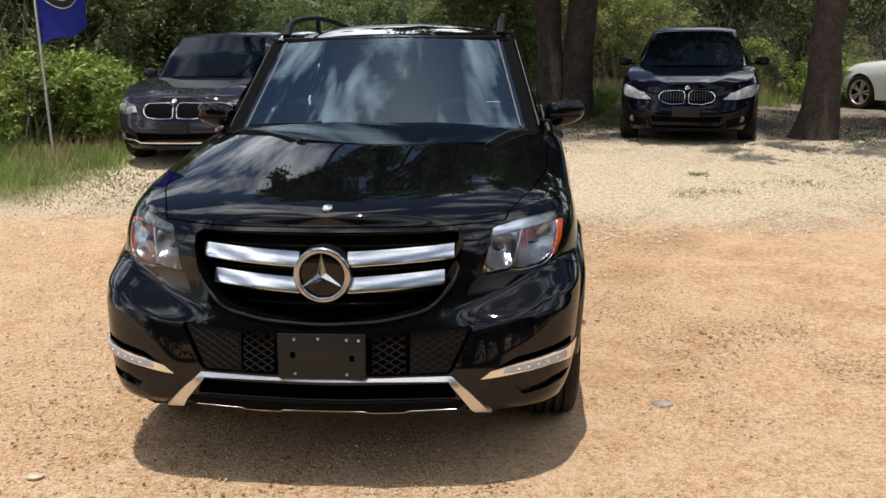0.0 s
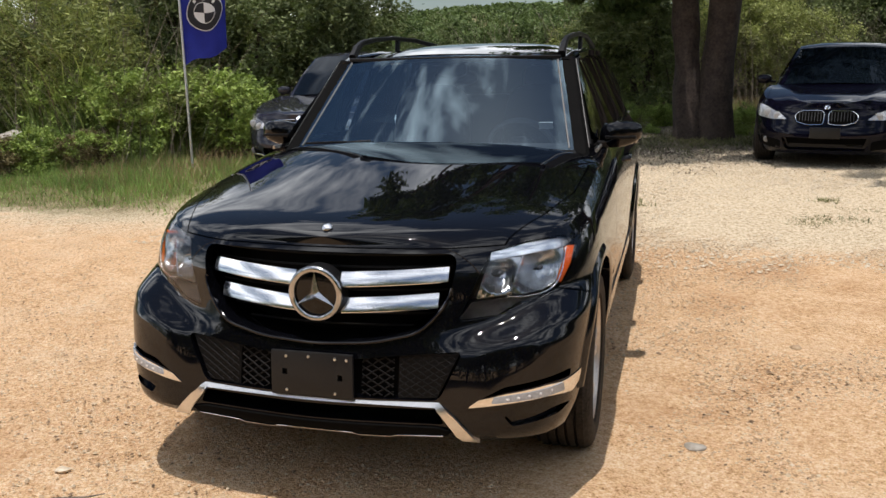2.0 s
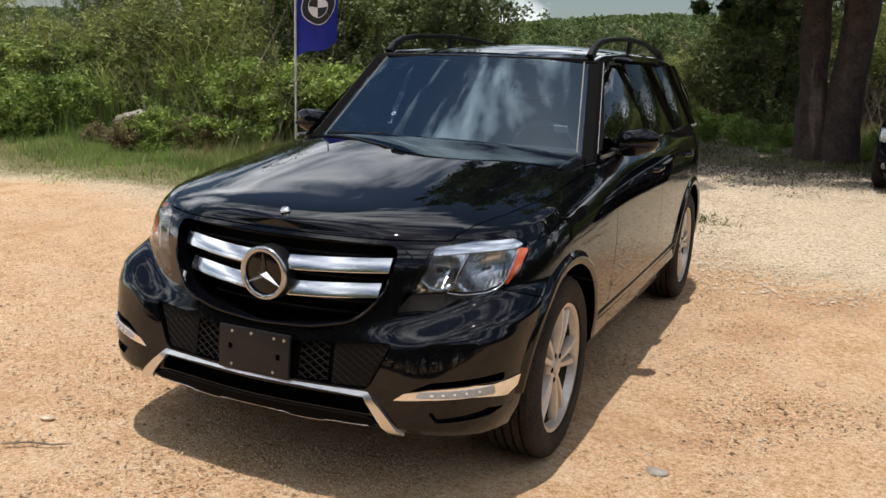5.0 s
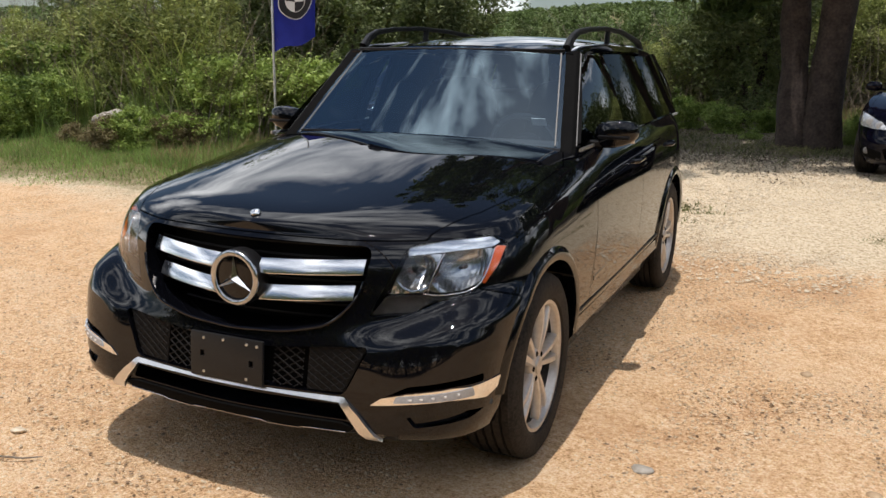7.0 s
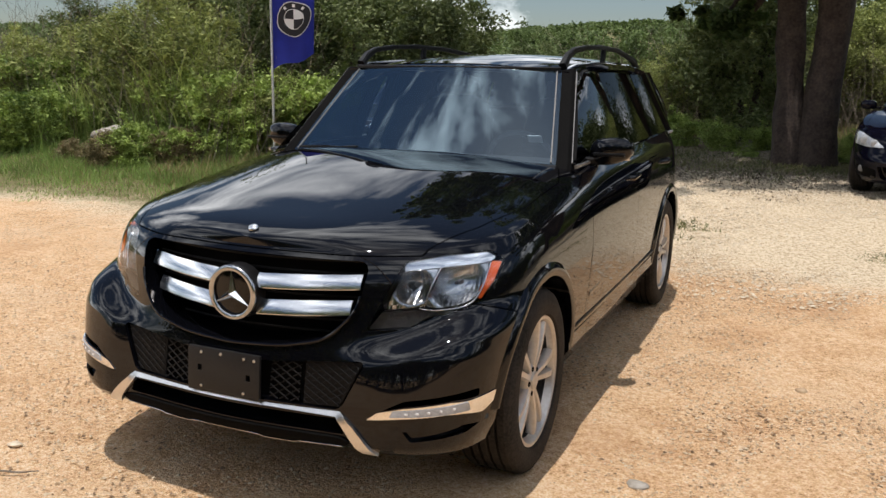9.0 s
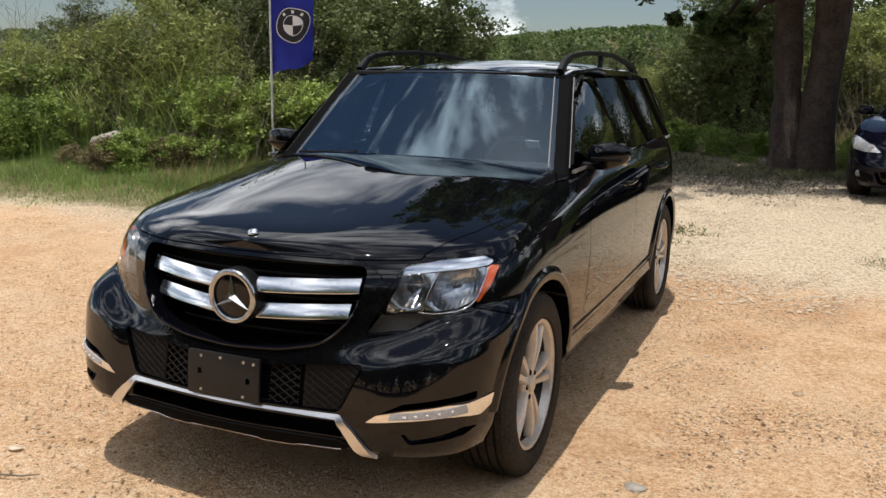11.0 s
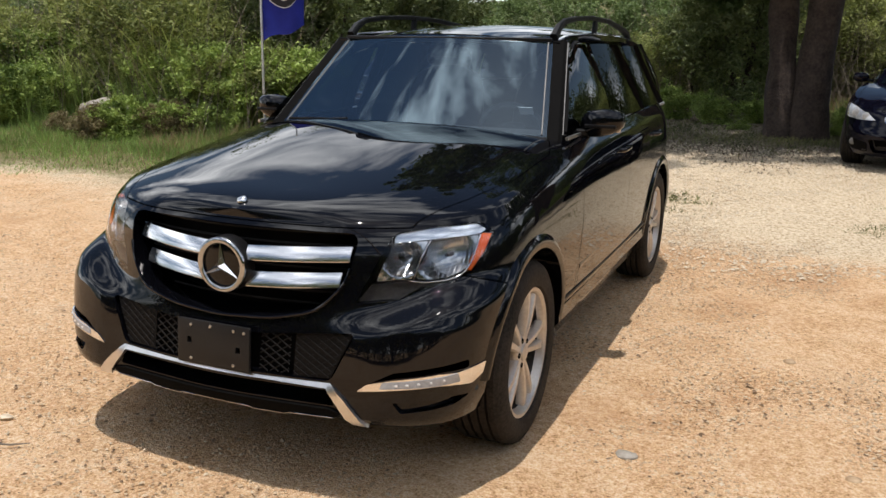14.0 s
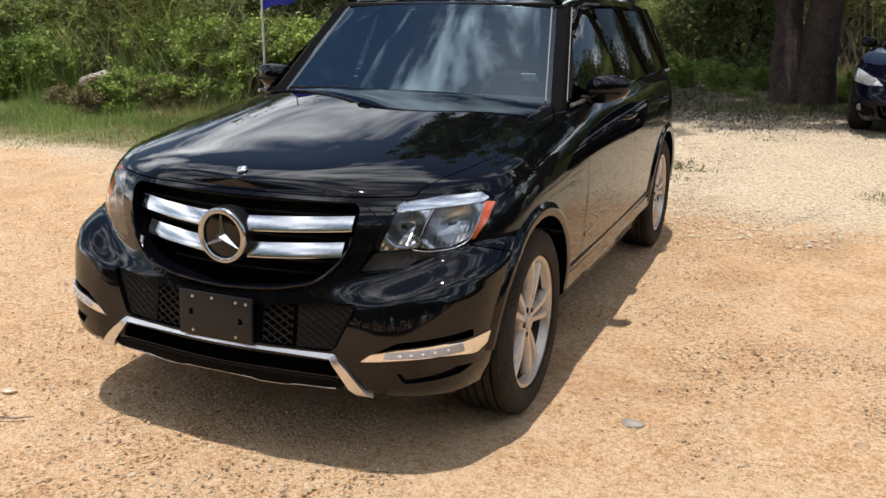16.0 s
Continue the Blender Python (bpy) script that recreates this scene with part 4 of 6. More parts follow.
FOG_LOW = rounded([(0.661, 0.385), (0.8335, 0.3956), (0.8613, 0.3871), (0.8335, 0.3659), (0.6889, 0.349)], 0.008)
ARCH_R, WHEEL_Z, AXLES = 0.42, 0.362, (0.03, 2.785)


def cutter_prisms(outlines, axis, low, high):
    bm = bmesh.new()
    for o in outlines:
        prism(bm, o, axis, low, high)
    return bm


def build_suv_body():
    me = SKIN.copy()
    # cabin, wheel wells, grille, lamps and intakes
    bm = bmesh.new()
    prism(bm, rounded([(-0.74, 0.9), (0.74, 0.9), (0.8, 1.15), (0.8, 2.28), (0.52, 2.34), (0.52, 3.27), (-0.52, 3.27), (-0.52, 2.34), (-0.8, 2.28), (-0.8, 1.15)], 0.06), "z", 0.46, 1.5)
    me = boolean(me, bm)
    bm = bmesh.new()
    ring = [(math.cos(a), math.sin(a)) for a in np.linspace(0, 2 * math.pi, 56, endpoint=False)]
    for y in AXLES:
        for lo, hi in ((0.56, 1.3), (-1.3, -0.56)):
            prism(bm, [(y + ARCH_R * c, WHEEL_Z + ARCH_R * s) for c, s in ring], "x", lo, hi)
    me = boolean(me, bm)
    me = boolean(me, cutter_prisms([GRILLE], "y", -1.4, -0.42))
    me = boolean(me, cutter_prisms([INTAKE, SLOT], "y", -1.4, -0.58))
    me = boolean(me, cutter_prisms([LAMP, mirrored(LAMP)], "y", -1.4, -0.12))
    me = boolean(me, cutter_prisms([FOG, mirrored(FOG), FOG_LOW, mirrored(FOG_LOW)], "y", -1.4, -0.36))
    # panels, with the gaps between them
    def grown(outline, d):
        c = Vector((sum(p[0] for p in outline) / len(outline), sum(p[1] for p in outline) / len(outline)))
        out = []
        for p in outline:
            k = Vector(p) - c
            out.append(tuple(c + k * (1 + d / max(k.length, 0.05))))
        return out

    regions = [
        ("bonnet", "z", [(-0.53, -0.8), (0.53, -0.8), (0.6, -0.5), (0.72, -0.2), (0.79, 0.1), (0.808, 0.5), (0.74, 0.72), (0.4, 0.7), (0, 0.69), (-0.4, 0.7), (-0.74, 0.72), (-0.808, 0.5), (-0.79, 0.1), (-0.72, -0.2), (-0.6, -0.5)], 0.925, 2.0, 1),
        ("front_bumper", "x", [(-1.3, 0.1), (-1.3, 0.925), (-0.55, 0.925), (-0.55, 0.73), (-0.4, 0.763), (-0.22, 0.7), (-0.22, 0.1)], -1.4, 1.4, 1),
        ("front_wing", "x", [(-0.555, 0.732), (-0.555, 1.3), (0.695, 1.3), (0.695, 0.8), (0.66, 0.46), (0.4, 0.4), (-0.215, 0.4), (-0.215, 0.705), (-0.395, 0.768)], -1.4, 1.4, 2),
        ("front_door", "x", [(0.7, 0.46), (0.7, 1.3), (1.685, 1.3), (1.685, 0.46)], -1.4, 1.4, 2),
        ("rear_door", "x", [(1.69, 0.46), (1.69, 1.3), (2.66, 1.3), (2.66, 1.04), (2.4, 0.83), (2.28, 0.46)], -1.4, 1.4, 2),
    ]
    labels = {"bonnet": "glossy black bonnet with raised edges", "front_bumper": "black bumper with mesh intakes"}
    for name, axis, outline, low, high, count in regions:
        piece = boolean(me, cutter_prisms([outline], axis, low, high), "INTERSECT")
        me = boolean(me, cutter_prisms([grown(outline, 0.005)], axis, low - 0.004, high))
        for bm in halves(piece) if count == 2 else [None]:
            if bm is None:
                finish(piece, PAINT, 32)
                part(name, piece, None, suv, labels.get(name, ""))
            else:
                part(name, bm, PAINT, suv, "", 32)
    finish(me, PAINT, 32)
    part("body", me, None, suv)


build_suv_body()


def glass_sheet(corners, bow, mat, name, parent, rows=10, cols=14, out=(0, -1, 0.6), label="", arch=None):
    """A bowed pane between four corners (bottom left, bottom right, top right, top left)."""
    bl, br, tr, tl = (Vector(c) for c in corners)
    o = Vector(out).normalized()
    bm = bmesh.new()
    g = []
    for i in range(rows + 1):
        v = i / rows
        g.append([bm.verts.new(bl.lerp(br, u).lerp(tl.lerp(tr, u), v) + o * bow * (1 - (2 * u - 1) ** 2) + o * (0.15 * bow if arch is None else arch) * (1 - (2 * v - 1) ** 2)) for u in np.linspace(0, 1, cols + 1)])
    for i in range(rows):
        for j in range(cols):
            bm.faces.new((g[i][j], g[i][j + 1], g[i + 1][j + 1], g[i + 1][j]))
    ob = part(name, bm, mat, parent, label, 180)
    ob.visible_shadow = False
    return ob


# cabin: pillars, roof, glass
ROOF_Z = soft_curve([(1.1, 1.566), (1.2, 1.582), (1.35, 1.604), (1.6, 1.628), (2.0, 1.648), (2.45, 1.65), (3.0, 1.628), (3.35, 1.575), (3.5, 1.51)])
ROOF_W = soft_curve([(1.1, 0.595), (1.3, 0.612), (1.75, 0.635), (2.4, 0.635), (3.1, 0.615), (3.5, 0.58)])


def build_roof():
    bm = bmesh.new()
    ys = np.linspace(1.2, 3.42, 44)
    rings = []
    for y in ys:
        w, z = float(ROOF_W(y)), float(smoothed(ROOF_Z, y, 0.12))
        k = np.linspace(-1, 1, 25)
        upper = [(w * u, y - 0.10 * (1 - u * u) * max(0, 1 - (y - 1.2) / 0.8) + 0.06, z - 0.055 * abs(u) ** 2.6 - 0.03 * abs(u) ** 14) for u in k]
        lower = [(w * u * 0.97, q[1], q[2] - 0.035) for u, q in zip(k, upper)]
        rings.append([bm.verts.new(p) for p in upper] + [bm.verts.new(p) for p in lower[::-1]])
    n = len(rings[0])
    for a, b in zip(rings, rings[1:]):
        for j in range(n):
            bm.faces.new((a[j], a[(j + 1) % n], b[(j + 1) % n], b[j]))
    bm.faces.new(rings[0][::-1])
    bm.faces.new(rings[-1])
    bmesh.ops.recalc_face_normals(bm, faces=bm.faces)
    part("roof", bm, PAINT, suv, "", 40)


build_roof()
WS_LOW, WS_TOP = (0.715, 0.775, 1.118), (0.588, 1.245, 1.552)


def strip(bm, path, width, depth):
    """A bar of the given width and depth along a path; both may change along it."""
    rings = []
    path = [Vector(p) for p in path]
    for i, p in enumerate(path):
        d = (path[min(i + 1, len(path) - 1)] - path[max(i - 1, 0)]).normalized()
        side = Vector((1, 0, 0)) if abs(d.x) < 0.8 else Vector((0, 1, 0))
        side = (side - d * side.dot(d)).normalized()
        up = d.cross(side)
        w = width[i] if hasattr(width, "__len__") else width
        h = depth[i] if hasattr(depth, "__len__") else depth
        rings.append([bm.verts.new(p + side * a * w / 2 + up * b * h / 2) for a, b in ((-1, -0.6), (-0.6, -1), (0.6, -1), (1, -0.6), (1, 0.6), (0.6, 1), (-0.6, 1), (-1, 0.6))])
    for a, b in zip(rings, rings[1:]):
        for j in range(8):
            bm.faces.new((a[j], a[(j + 1) % 8], b[(j + 1) % 8], b[j]))
    bm.faces.new(rings[0][::-1])
    bm.faces.new(rings[-1])
    bmesh.ops.recalc_face_normals(bm, faces=bm.faces)


for s in (1, -1):
    bm = bmesh.new()
    strip(bm, [(s * (WS_LOW[0] + (WS_TOP[0] - WS_LOW[0]) * t + 0.022), WS_LOW[1] + (WS_TOP[1] - WS_LOW[1]) * t + 0.036, WS_LOW[2] + (WS_TOP[2] - WS_LOW[2]) * t - 0.004) for t in np.linspace(-0.1, 0.97, 9)], 0.085, 0.06)
    pillar = part("front_pillar", bm, DARK, suv, "", 35)
    # thin lighter tubes along both edges of the pillar
    for side_x, back in ((-0.024, -0.006), (0.066, 0.028)):
        bm = bmesh.new()
        tube(bm, [(s * (WS_LOW[0] + (WS_TOP[0] - WS_LOW[0]) * t + side_x), WS_LOW[1] + (WS_TOP[1] - WS_LOW[1]) * t + back, WS_LOW[2] + (WS_TOP[2] - WS_LOW[2]) * t + 0.006) for t in np.linspace(0.02, 0.97, 9)], 0.004, 6)
        part("pillar_line", bm, GREY_TRIM, pillar, "thin lighter line along the pillar")
    bm = bmesh.new()
    strip(bm, [(s * 0.6, 1.235, 1.522), (s * 0.618, 1.4, 1.558), (s * 0.632, 1.82, 1.58), (s * 0.632, 2.45, 1.577), (s * 0.615, 3.0, 1.545), (s * 0.6, 3.35, 1.5)], 0.075, 0.05)
    part("cant_rail", bm, PAINT, suv, "", 50)
    for name, low, high, mat, w in (("middle_pillar", 1.7, 1.75, DARK, 0.08), ("rear_pillar", 2.66, 2.57, DARK, 0.08)):
        bm = bmesh.new()
        xl = HALF * 0.905 - 0.05
        strip(bm, [(s * (xl - 0.02), low, 1.1), (s * (xl * 0.5 + 0.295), (low + high) / 2, 1.33), (s * 0.612, high, 1.56)], 0.03, w)
        part(name, bm, mat, suv)
    bm = bmesh.new()
    strip(bm, [(s * 0.735, 3.42, 1.1), (s * 0.69, 3.36, 1.3), (s * 0.595, 3.26, 1.5)], 0.1, 0.2)
    part("tail_pillar", bm, PAINT, suv)
    # side panes and the bright line under them
    xl = HALF * 0.905 - 0.022
    for name, y0, y1, t0, t1, mat in (("front_side_window", 0.76, 1.68, 1.29, 1.73, GLASS_SIDE), ("rear_side_window", 1.72, 2.64, 1.77, 2.55, GLASS_DARK), ("quarter_window", 2.69, 3.38, 2.6, 3.27, GLASS_DARK)):
        c = [(s * xl, y0, 1.12), (s * xl, y1, 1.135), (s * 0.642, t1, 1.555), (s * 0.642, t0, 1.545)]
        glass_sheet(c, 0.008, mat, name, suv, 12, 10, (s, 0, 0.3), arch=0.013 if mat is GLASS_SIDE else 0.0)
    bm = bmesh.new()
    strip(bm, [(s * (xl + 0.012), y, 1.125 + 0.012 * (y - 0.5) / 1.5) for y in np.linspace(0.72, 3.3, 16)], 0.012, 0.016)
    part("window_trim", bm, STEEL, suv, "slim bright trim under the side windows")
    bm = bmesh.new()
    xt = 0.648
    tube(bm, [(s * 0.782, 0.85, 1.14), (s * 0.75, 0.97, 1.23), (s * 0.702, 1.14, 1.365), (s * 0.66, 1.3, 1.495), (s * 0.65, 1.39, 1.55), (s * xt, 1.75, 1.573), (s * xt, 2.52, 1.573), (s * (xt - 0.012), 3.0, 1.548), (s * (xt + 0.01), 3.22, 1.5)], 0.009, 8)
    part("window_frame", bm, BLACK_PLASTIC, suv, "slim dark frame round the side windows")
    # roof rails
    bm = bmesh.new()
    path = [(s * 0.582, 1.27, 1.568), (s * 0.584, 1.34, 1.62), (s * 0.586, 1.44, 1.654), (s * 0.588, 1.66, 1.675), (s * 0.588, 2.0, 1.69), (s * 0.585, 2.45, 1.683), (s * 0.565, 2.9, 1.65), (s * 0.56, 3.1, 1.625), (s * 0.555, 3.2, 1.58)]
    strip(bm, path, [0.04, 0.034, 0.028, 0.026, 0.026, 0.026, 0.028, 0.034, 0.04], [0.05, 0.04, 0.03, 0.026, 0.026, 0.026, 0.03, 0.04, 0.05])
    strip(bm, [(s * 0.586, 2.08, 1.6), (s * 0.587, 2.1, 1.685)], 0.026, 0.05)
    part("roof_rail", bm, BLACK_PLASTIC, suv, "black roof rail")

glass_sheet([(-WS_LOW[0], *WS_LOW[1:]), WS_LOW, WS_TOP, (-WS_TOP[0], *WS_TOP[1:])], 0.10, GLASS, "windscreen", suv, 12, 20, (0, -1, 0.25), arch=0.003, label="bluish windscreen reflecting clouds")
bm = bmesh.new()
strip(bm, [(x, 0.755 - 0.075 * (1 - (x / 0.72) ** 2), 1.128 - 0.02 * (x / 0.72) ** 2) for x in np.linspace(-0.72, 0.72, 24)], 0.07, 0.03)
part("cowl", bm, BLACK_PLASTIC, suv, "black plastic scuttle under the windscreen")
bm = bmesh.new()
strip(bm, [(x, 1.25 - 0.105 * (1 - (x / 0.6) ** 2), 1.558) for x in np.linspace(-0.58, 0.58, 20)], 0.03, 0.02)
part("header_trim", bm, BLACK_PLASTIC, suv)
glass_sheet([(-0.66, 3.5, 1.12), (0.66, 3.5, 1.12), (0.56, 3.36, 1.5), (-0.56, 3.36, 1.5)], 0.06, GLASS_DARK, "rear_window", suv, 8, 12, (0, 1, 0.3))
bm = bmesh.new()
strip(bm, [(x, 3.42, 1.515) for x in np.linspace(-0.56, 0.56, 9)], 0.16, 0.03)
part("tail_spoiler", bm, PAINT, suv)


LAMP_GREY = material('lamp_grey', (0.3, 0.31, 0.32), 0.2, 0, (0.42, 0.43, 0.44), 60, 200, 0.1, 0.5)
# barrel and disc metal, darkened to hold the shade behind the spokes
SHADED_METAL = material('shaded_wheel_metal', (0.02, 0.019, 0.018), 0.5, 0.6, (0.05, 0.047, 0.045), 20, 90)
LAMP_HOUSING = material('lamp_housing', (0.035, 0.035, 0.038), 0.3, 0.3, (0.08, 0.08, 0.085), 30, 120)
SMOKE = material('smoked_plastic', (0.03, 0.03, 0.033), 0.3, 0, (0.065, 0.065, 0.07), 30, 120, 0.1)


# ---- grille, star, plate, lamps and trims of the vehicle's nose ----
def build_nose():
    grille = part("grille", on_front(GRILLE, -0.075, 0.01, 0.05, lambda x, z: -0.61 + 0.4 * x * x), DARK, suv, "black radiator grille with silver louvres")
    for s in (1, -1):
        for z0, z1, x0 in ((0.836, 0.823, 0.446), (0.745, 0.73, 0.412)):
            bm = bmesh.new()
            rings = []
            for t in np.linspace(0, 1, 12):
                x, z = s * (x0 + (0.085 - x0) * t), z0 + (z1 - z0) * t
                y = -0.55 - 0.095 * (1 - (x / 0.45) ** 2)
                sec = [(0.012, -0.027), (-0.0165, -0.0265), (-0.0175, -0.0235), (-0.013, -0.007), (0.006, 0.023), (0.028, 0.0)]
                rings.append([bm.verts.new((x, y + a, z + c)) for a, c in sec])
            for a, b in zip(rings, rings[1:]):
                for j in range(6):
                    bm.faces.new((a[j], a[(j + 1) % 6], b[(j + 1) % 6], b[j]))
            bm.faces.new(rings[0])
            bm.faces.new(rings[-1][::-1])
            bmesh.ops.recalc_face_normals(bm, faces=bm.faces)
            part("louvre", bm, SATIN, grille, "polished silver louvre", 30)
    for k in range(7):
        bm = bmesh.new()
        z = 0.645 + 0.042 * k
        w = float(np.interp(z, (0.625, 0.665, 0.75, 0.91), (0.26, 0.37, 0.43, 0.46)))
        strip(bm, [(x, -0.515 - 0.08 * (1 - (x / 0.45) ** 2), z) for x in np.linspace(-w, w, 9)], 0.006, 0.006)
        part("grille_bar", bm, BLACK_PLASTIC, grille)
    # lip round the lower edge of the opening
    edge = [p for p in GRILLE if p[1] < 0.83]
    edge = sorted([p for p in edge if p[0] >= 0], key=lambda p: -p[1]) + sorted([p for p in edge if p[0] < 0], key=lambda p: p[1])
    bm = bmesh.new()
    tube(bm, [(x, skin_y(x, z) - 0.002, z) for x, z in edge], 0.006, 8)
    part("grille_lip", bm, PAINT, suv)
    # star in its ring
    bm = bmesh.new()
    c = Vector((0, -0.678, 0.773))
    tube(bm, [c + Vector((0.088 * math.cos(a), 0, 0.088 * math.sin(a))) for a in np.linspace(0, 2 * math.pi, 56, endpoint=False)], 0.009, 10, 1.3, True)
    star = part("emblem", bm, MIRROR_SILVER, suv, "round chrome emblem with three points", 60)
    bm = bmesh.new()
    lathe(bm, [(-0.012, 0.0005), (-0.012, 0.06), (-0.006, 0.084), (0.05, 0.092), (0.06, 0.0005)], 48, "y", c + Vector((0, 0.012, 0)))
    part("emblem_backing", bm, PAINT, star)
    bm = bmesh.new()
    lathe(bm, [(0.0, 0.09), (0.006, 0.0965), (0.02, 0.0985), (0.06, 0.0985)], 56, "y", c)
    bmesh.ops.recalc_face_normals(bm, faces=bm.faces)
    part("emblem_rim", bm, BLACK_PLASTIC, star, "", 60)
    bm = bmesh.new()
    mid = bm.verts.new(c + Vector((0, -0.02, 0)))
    tips = []
    for k in range(3):
        a = math.pi / 2 + k * 2 * math.pi / 3
        tips.append(bm.verts.new(c + Vector((0.082 * math.cos(a), -0.003, 0.082 * math.sin(a)))))
        b = a + math.pi / 3
        tips.append(bm.verts.new(c + Vector((0.017 * math.cos(b), -0.003, 0.017 * math.sin(b)))))
    for k in range(6):
        bm.faces.new((mid, tips[(k + 1) % 6], tips[k]))
    bmesh.ops.recalc_face_normals(bm, faces=bm.faces)
    part("emblem_star", bm, CHROME, star, "", 0)
    # bonnet badge
    bm = bmesh.new()
    lathe(bm, [(0.005, 0.0005), (0.0045, 0.01), (0.003, 0.016), (-0.004, 0.0185)], 28, "z")
    bmesh.ops.transform(bm, matrix=Matrix.Translation((0, -0.548, 0.985)) @ Matrix.Rotation(radians(22), 4, "X"), verts=bm.verts)
    part("bonnet_badge", bm, SATIN, suv, "small round silver badge", 180)
    # plate holder
    bm = bmesh.new()
    plate_turn = Matrix.Rotation(radians(-4), 3, "X")
    box(bm, (0, 0, 0), (0.305, 0.014, 0.16), 0.006)
    me = bpy.data.meshes.new("plate")
    bm.to_mesh(me)
    bm.free()
    bm = bmesh.new()
    for x, z, w, h in ((-0.1, 0.005, 0.018, 0.022), (0.105, -0.005, 0.018, 0.022)):
        box(bm, (x, 0, z), (w, 0.1, h))
    me = boolean(me, bm)
    me.transform(Matrix.Translation((0, -0.738, 0.502)) @ plate_turn.to_4x4())
    finish(me, PLATE_PLASTIC, 40)
    holder = part("plate_holder", me, None, suv, "empty black plastic number plate holder")
    for x, z in ((-0.093, 0.061), (-0.01, 0.064), (0.088, 0.061), (0.13, 0.06), (-0.093, -0.06), (0.087, -0.061)):
        bm = bmesh.new()
        lathe(bm, [(-0.004, 0.0005), (-0.003, 0.005), (0.004, 0.006)], 10, "y", plate_turn @ Vector((x, -0.007, z)) + Vector((0, -0.738, 0.502)))
        part("screw", bm, STEEL, holder)


def lattice(outline, pitch, width, out, step_x, slope=0.6):
    """Crossing thin bars within an outline on the nose."""
    bm = bmesh.new()
    xs, zs = [p[0] for p in outline], [p[1] for p in outline]
    poly = outline

    def inside(x, z):
        hit, n = False, len(poly)
        for i in range(n):
            (x1, z1), (x2, z2) = poly[i], poly[i - 1]
            if (z1 > z) != (z2 > z) and x < (x2 - x1) * (z - z1) / (z2 - z1) + x1:
                hit = not hit
        return hit

    x0, x1, z0, z1 = min(xs), max(xs), min(zs), max(zs)
    for sign in (1, -1):
        for c in np.arange(-2, 2, pitch):
            run = []
            for x in np.arange(x0, x1, step_x):
                z = z0 + sign * slope * (x - c)
                if z0 < z < z1 and inside(x, z):
                    run.append((x, skin_y(x, z) - out, z))
                else:
                    if len(run) > 1:
                        strip(bm, run, width, width)
                    run = []
            if len(run) > 1:
                strip(bm, run, width, width)
    return bm


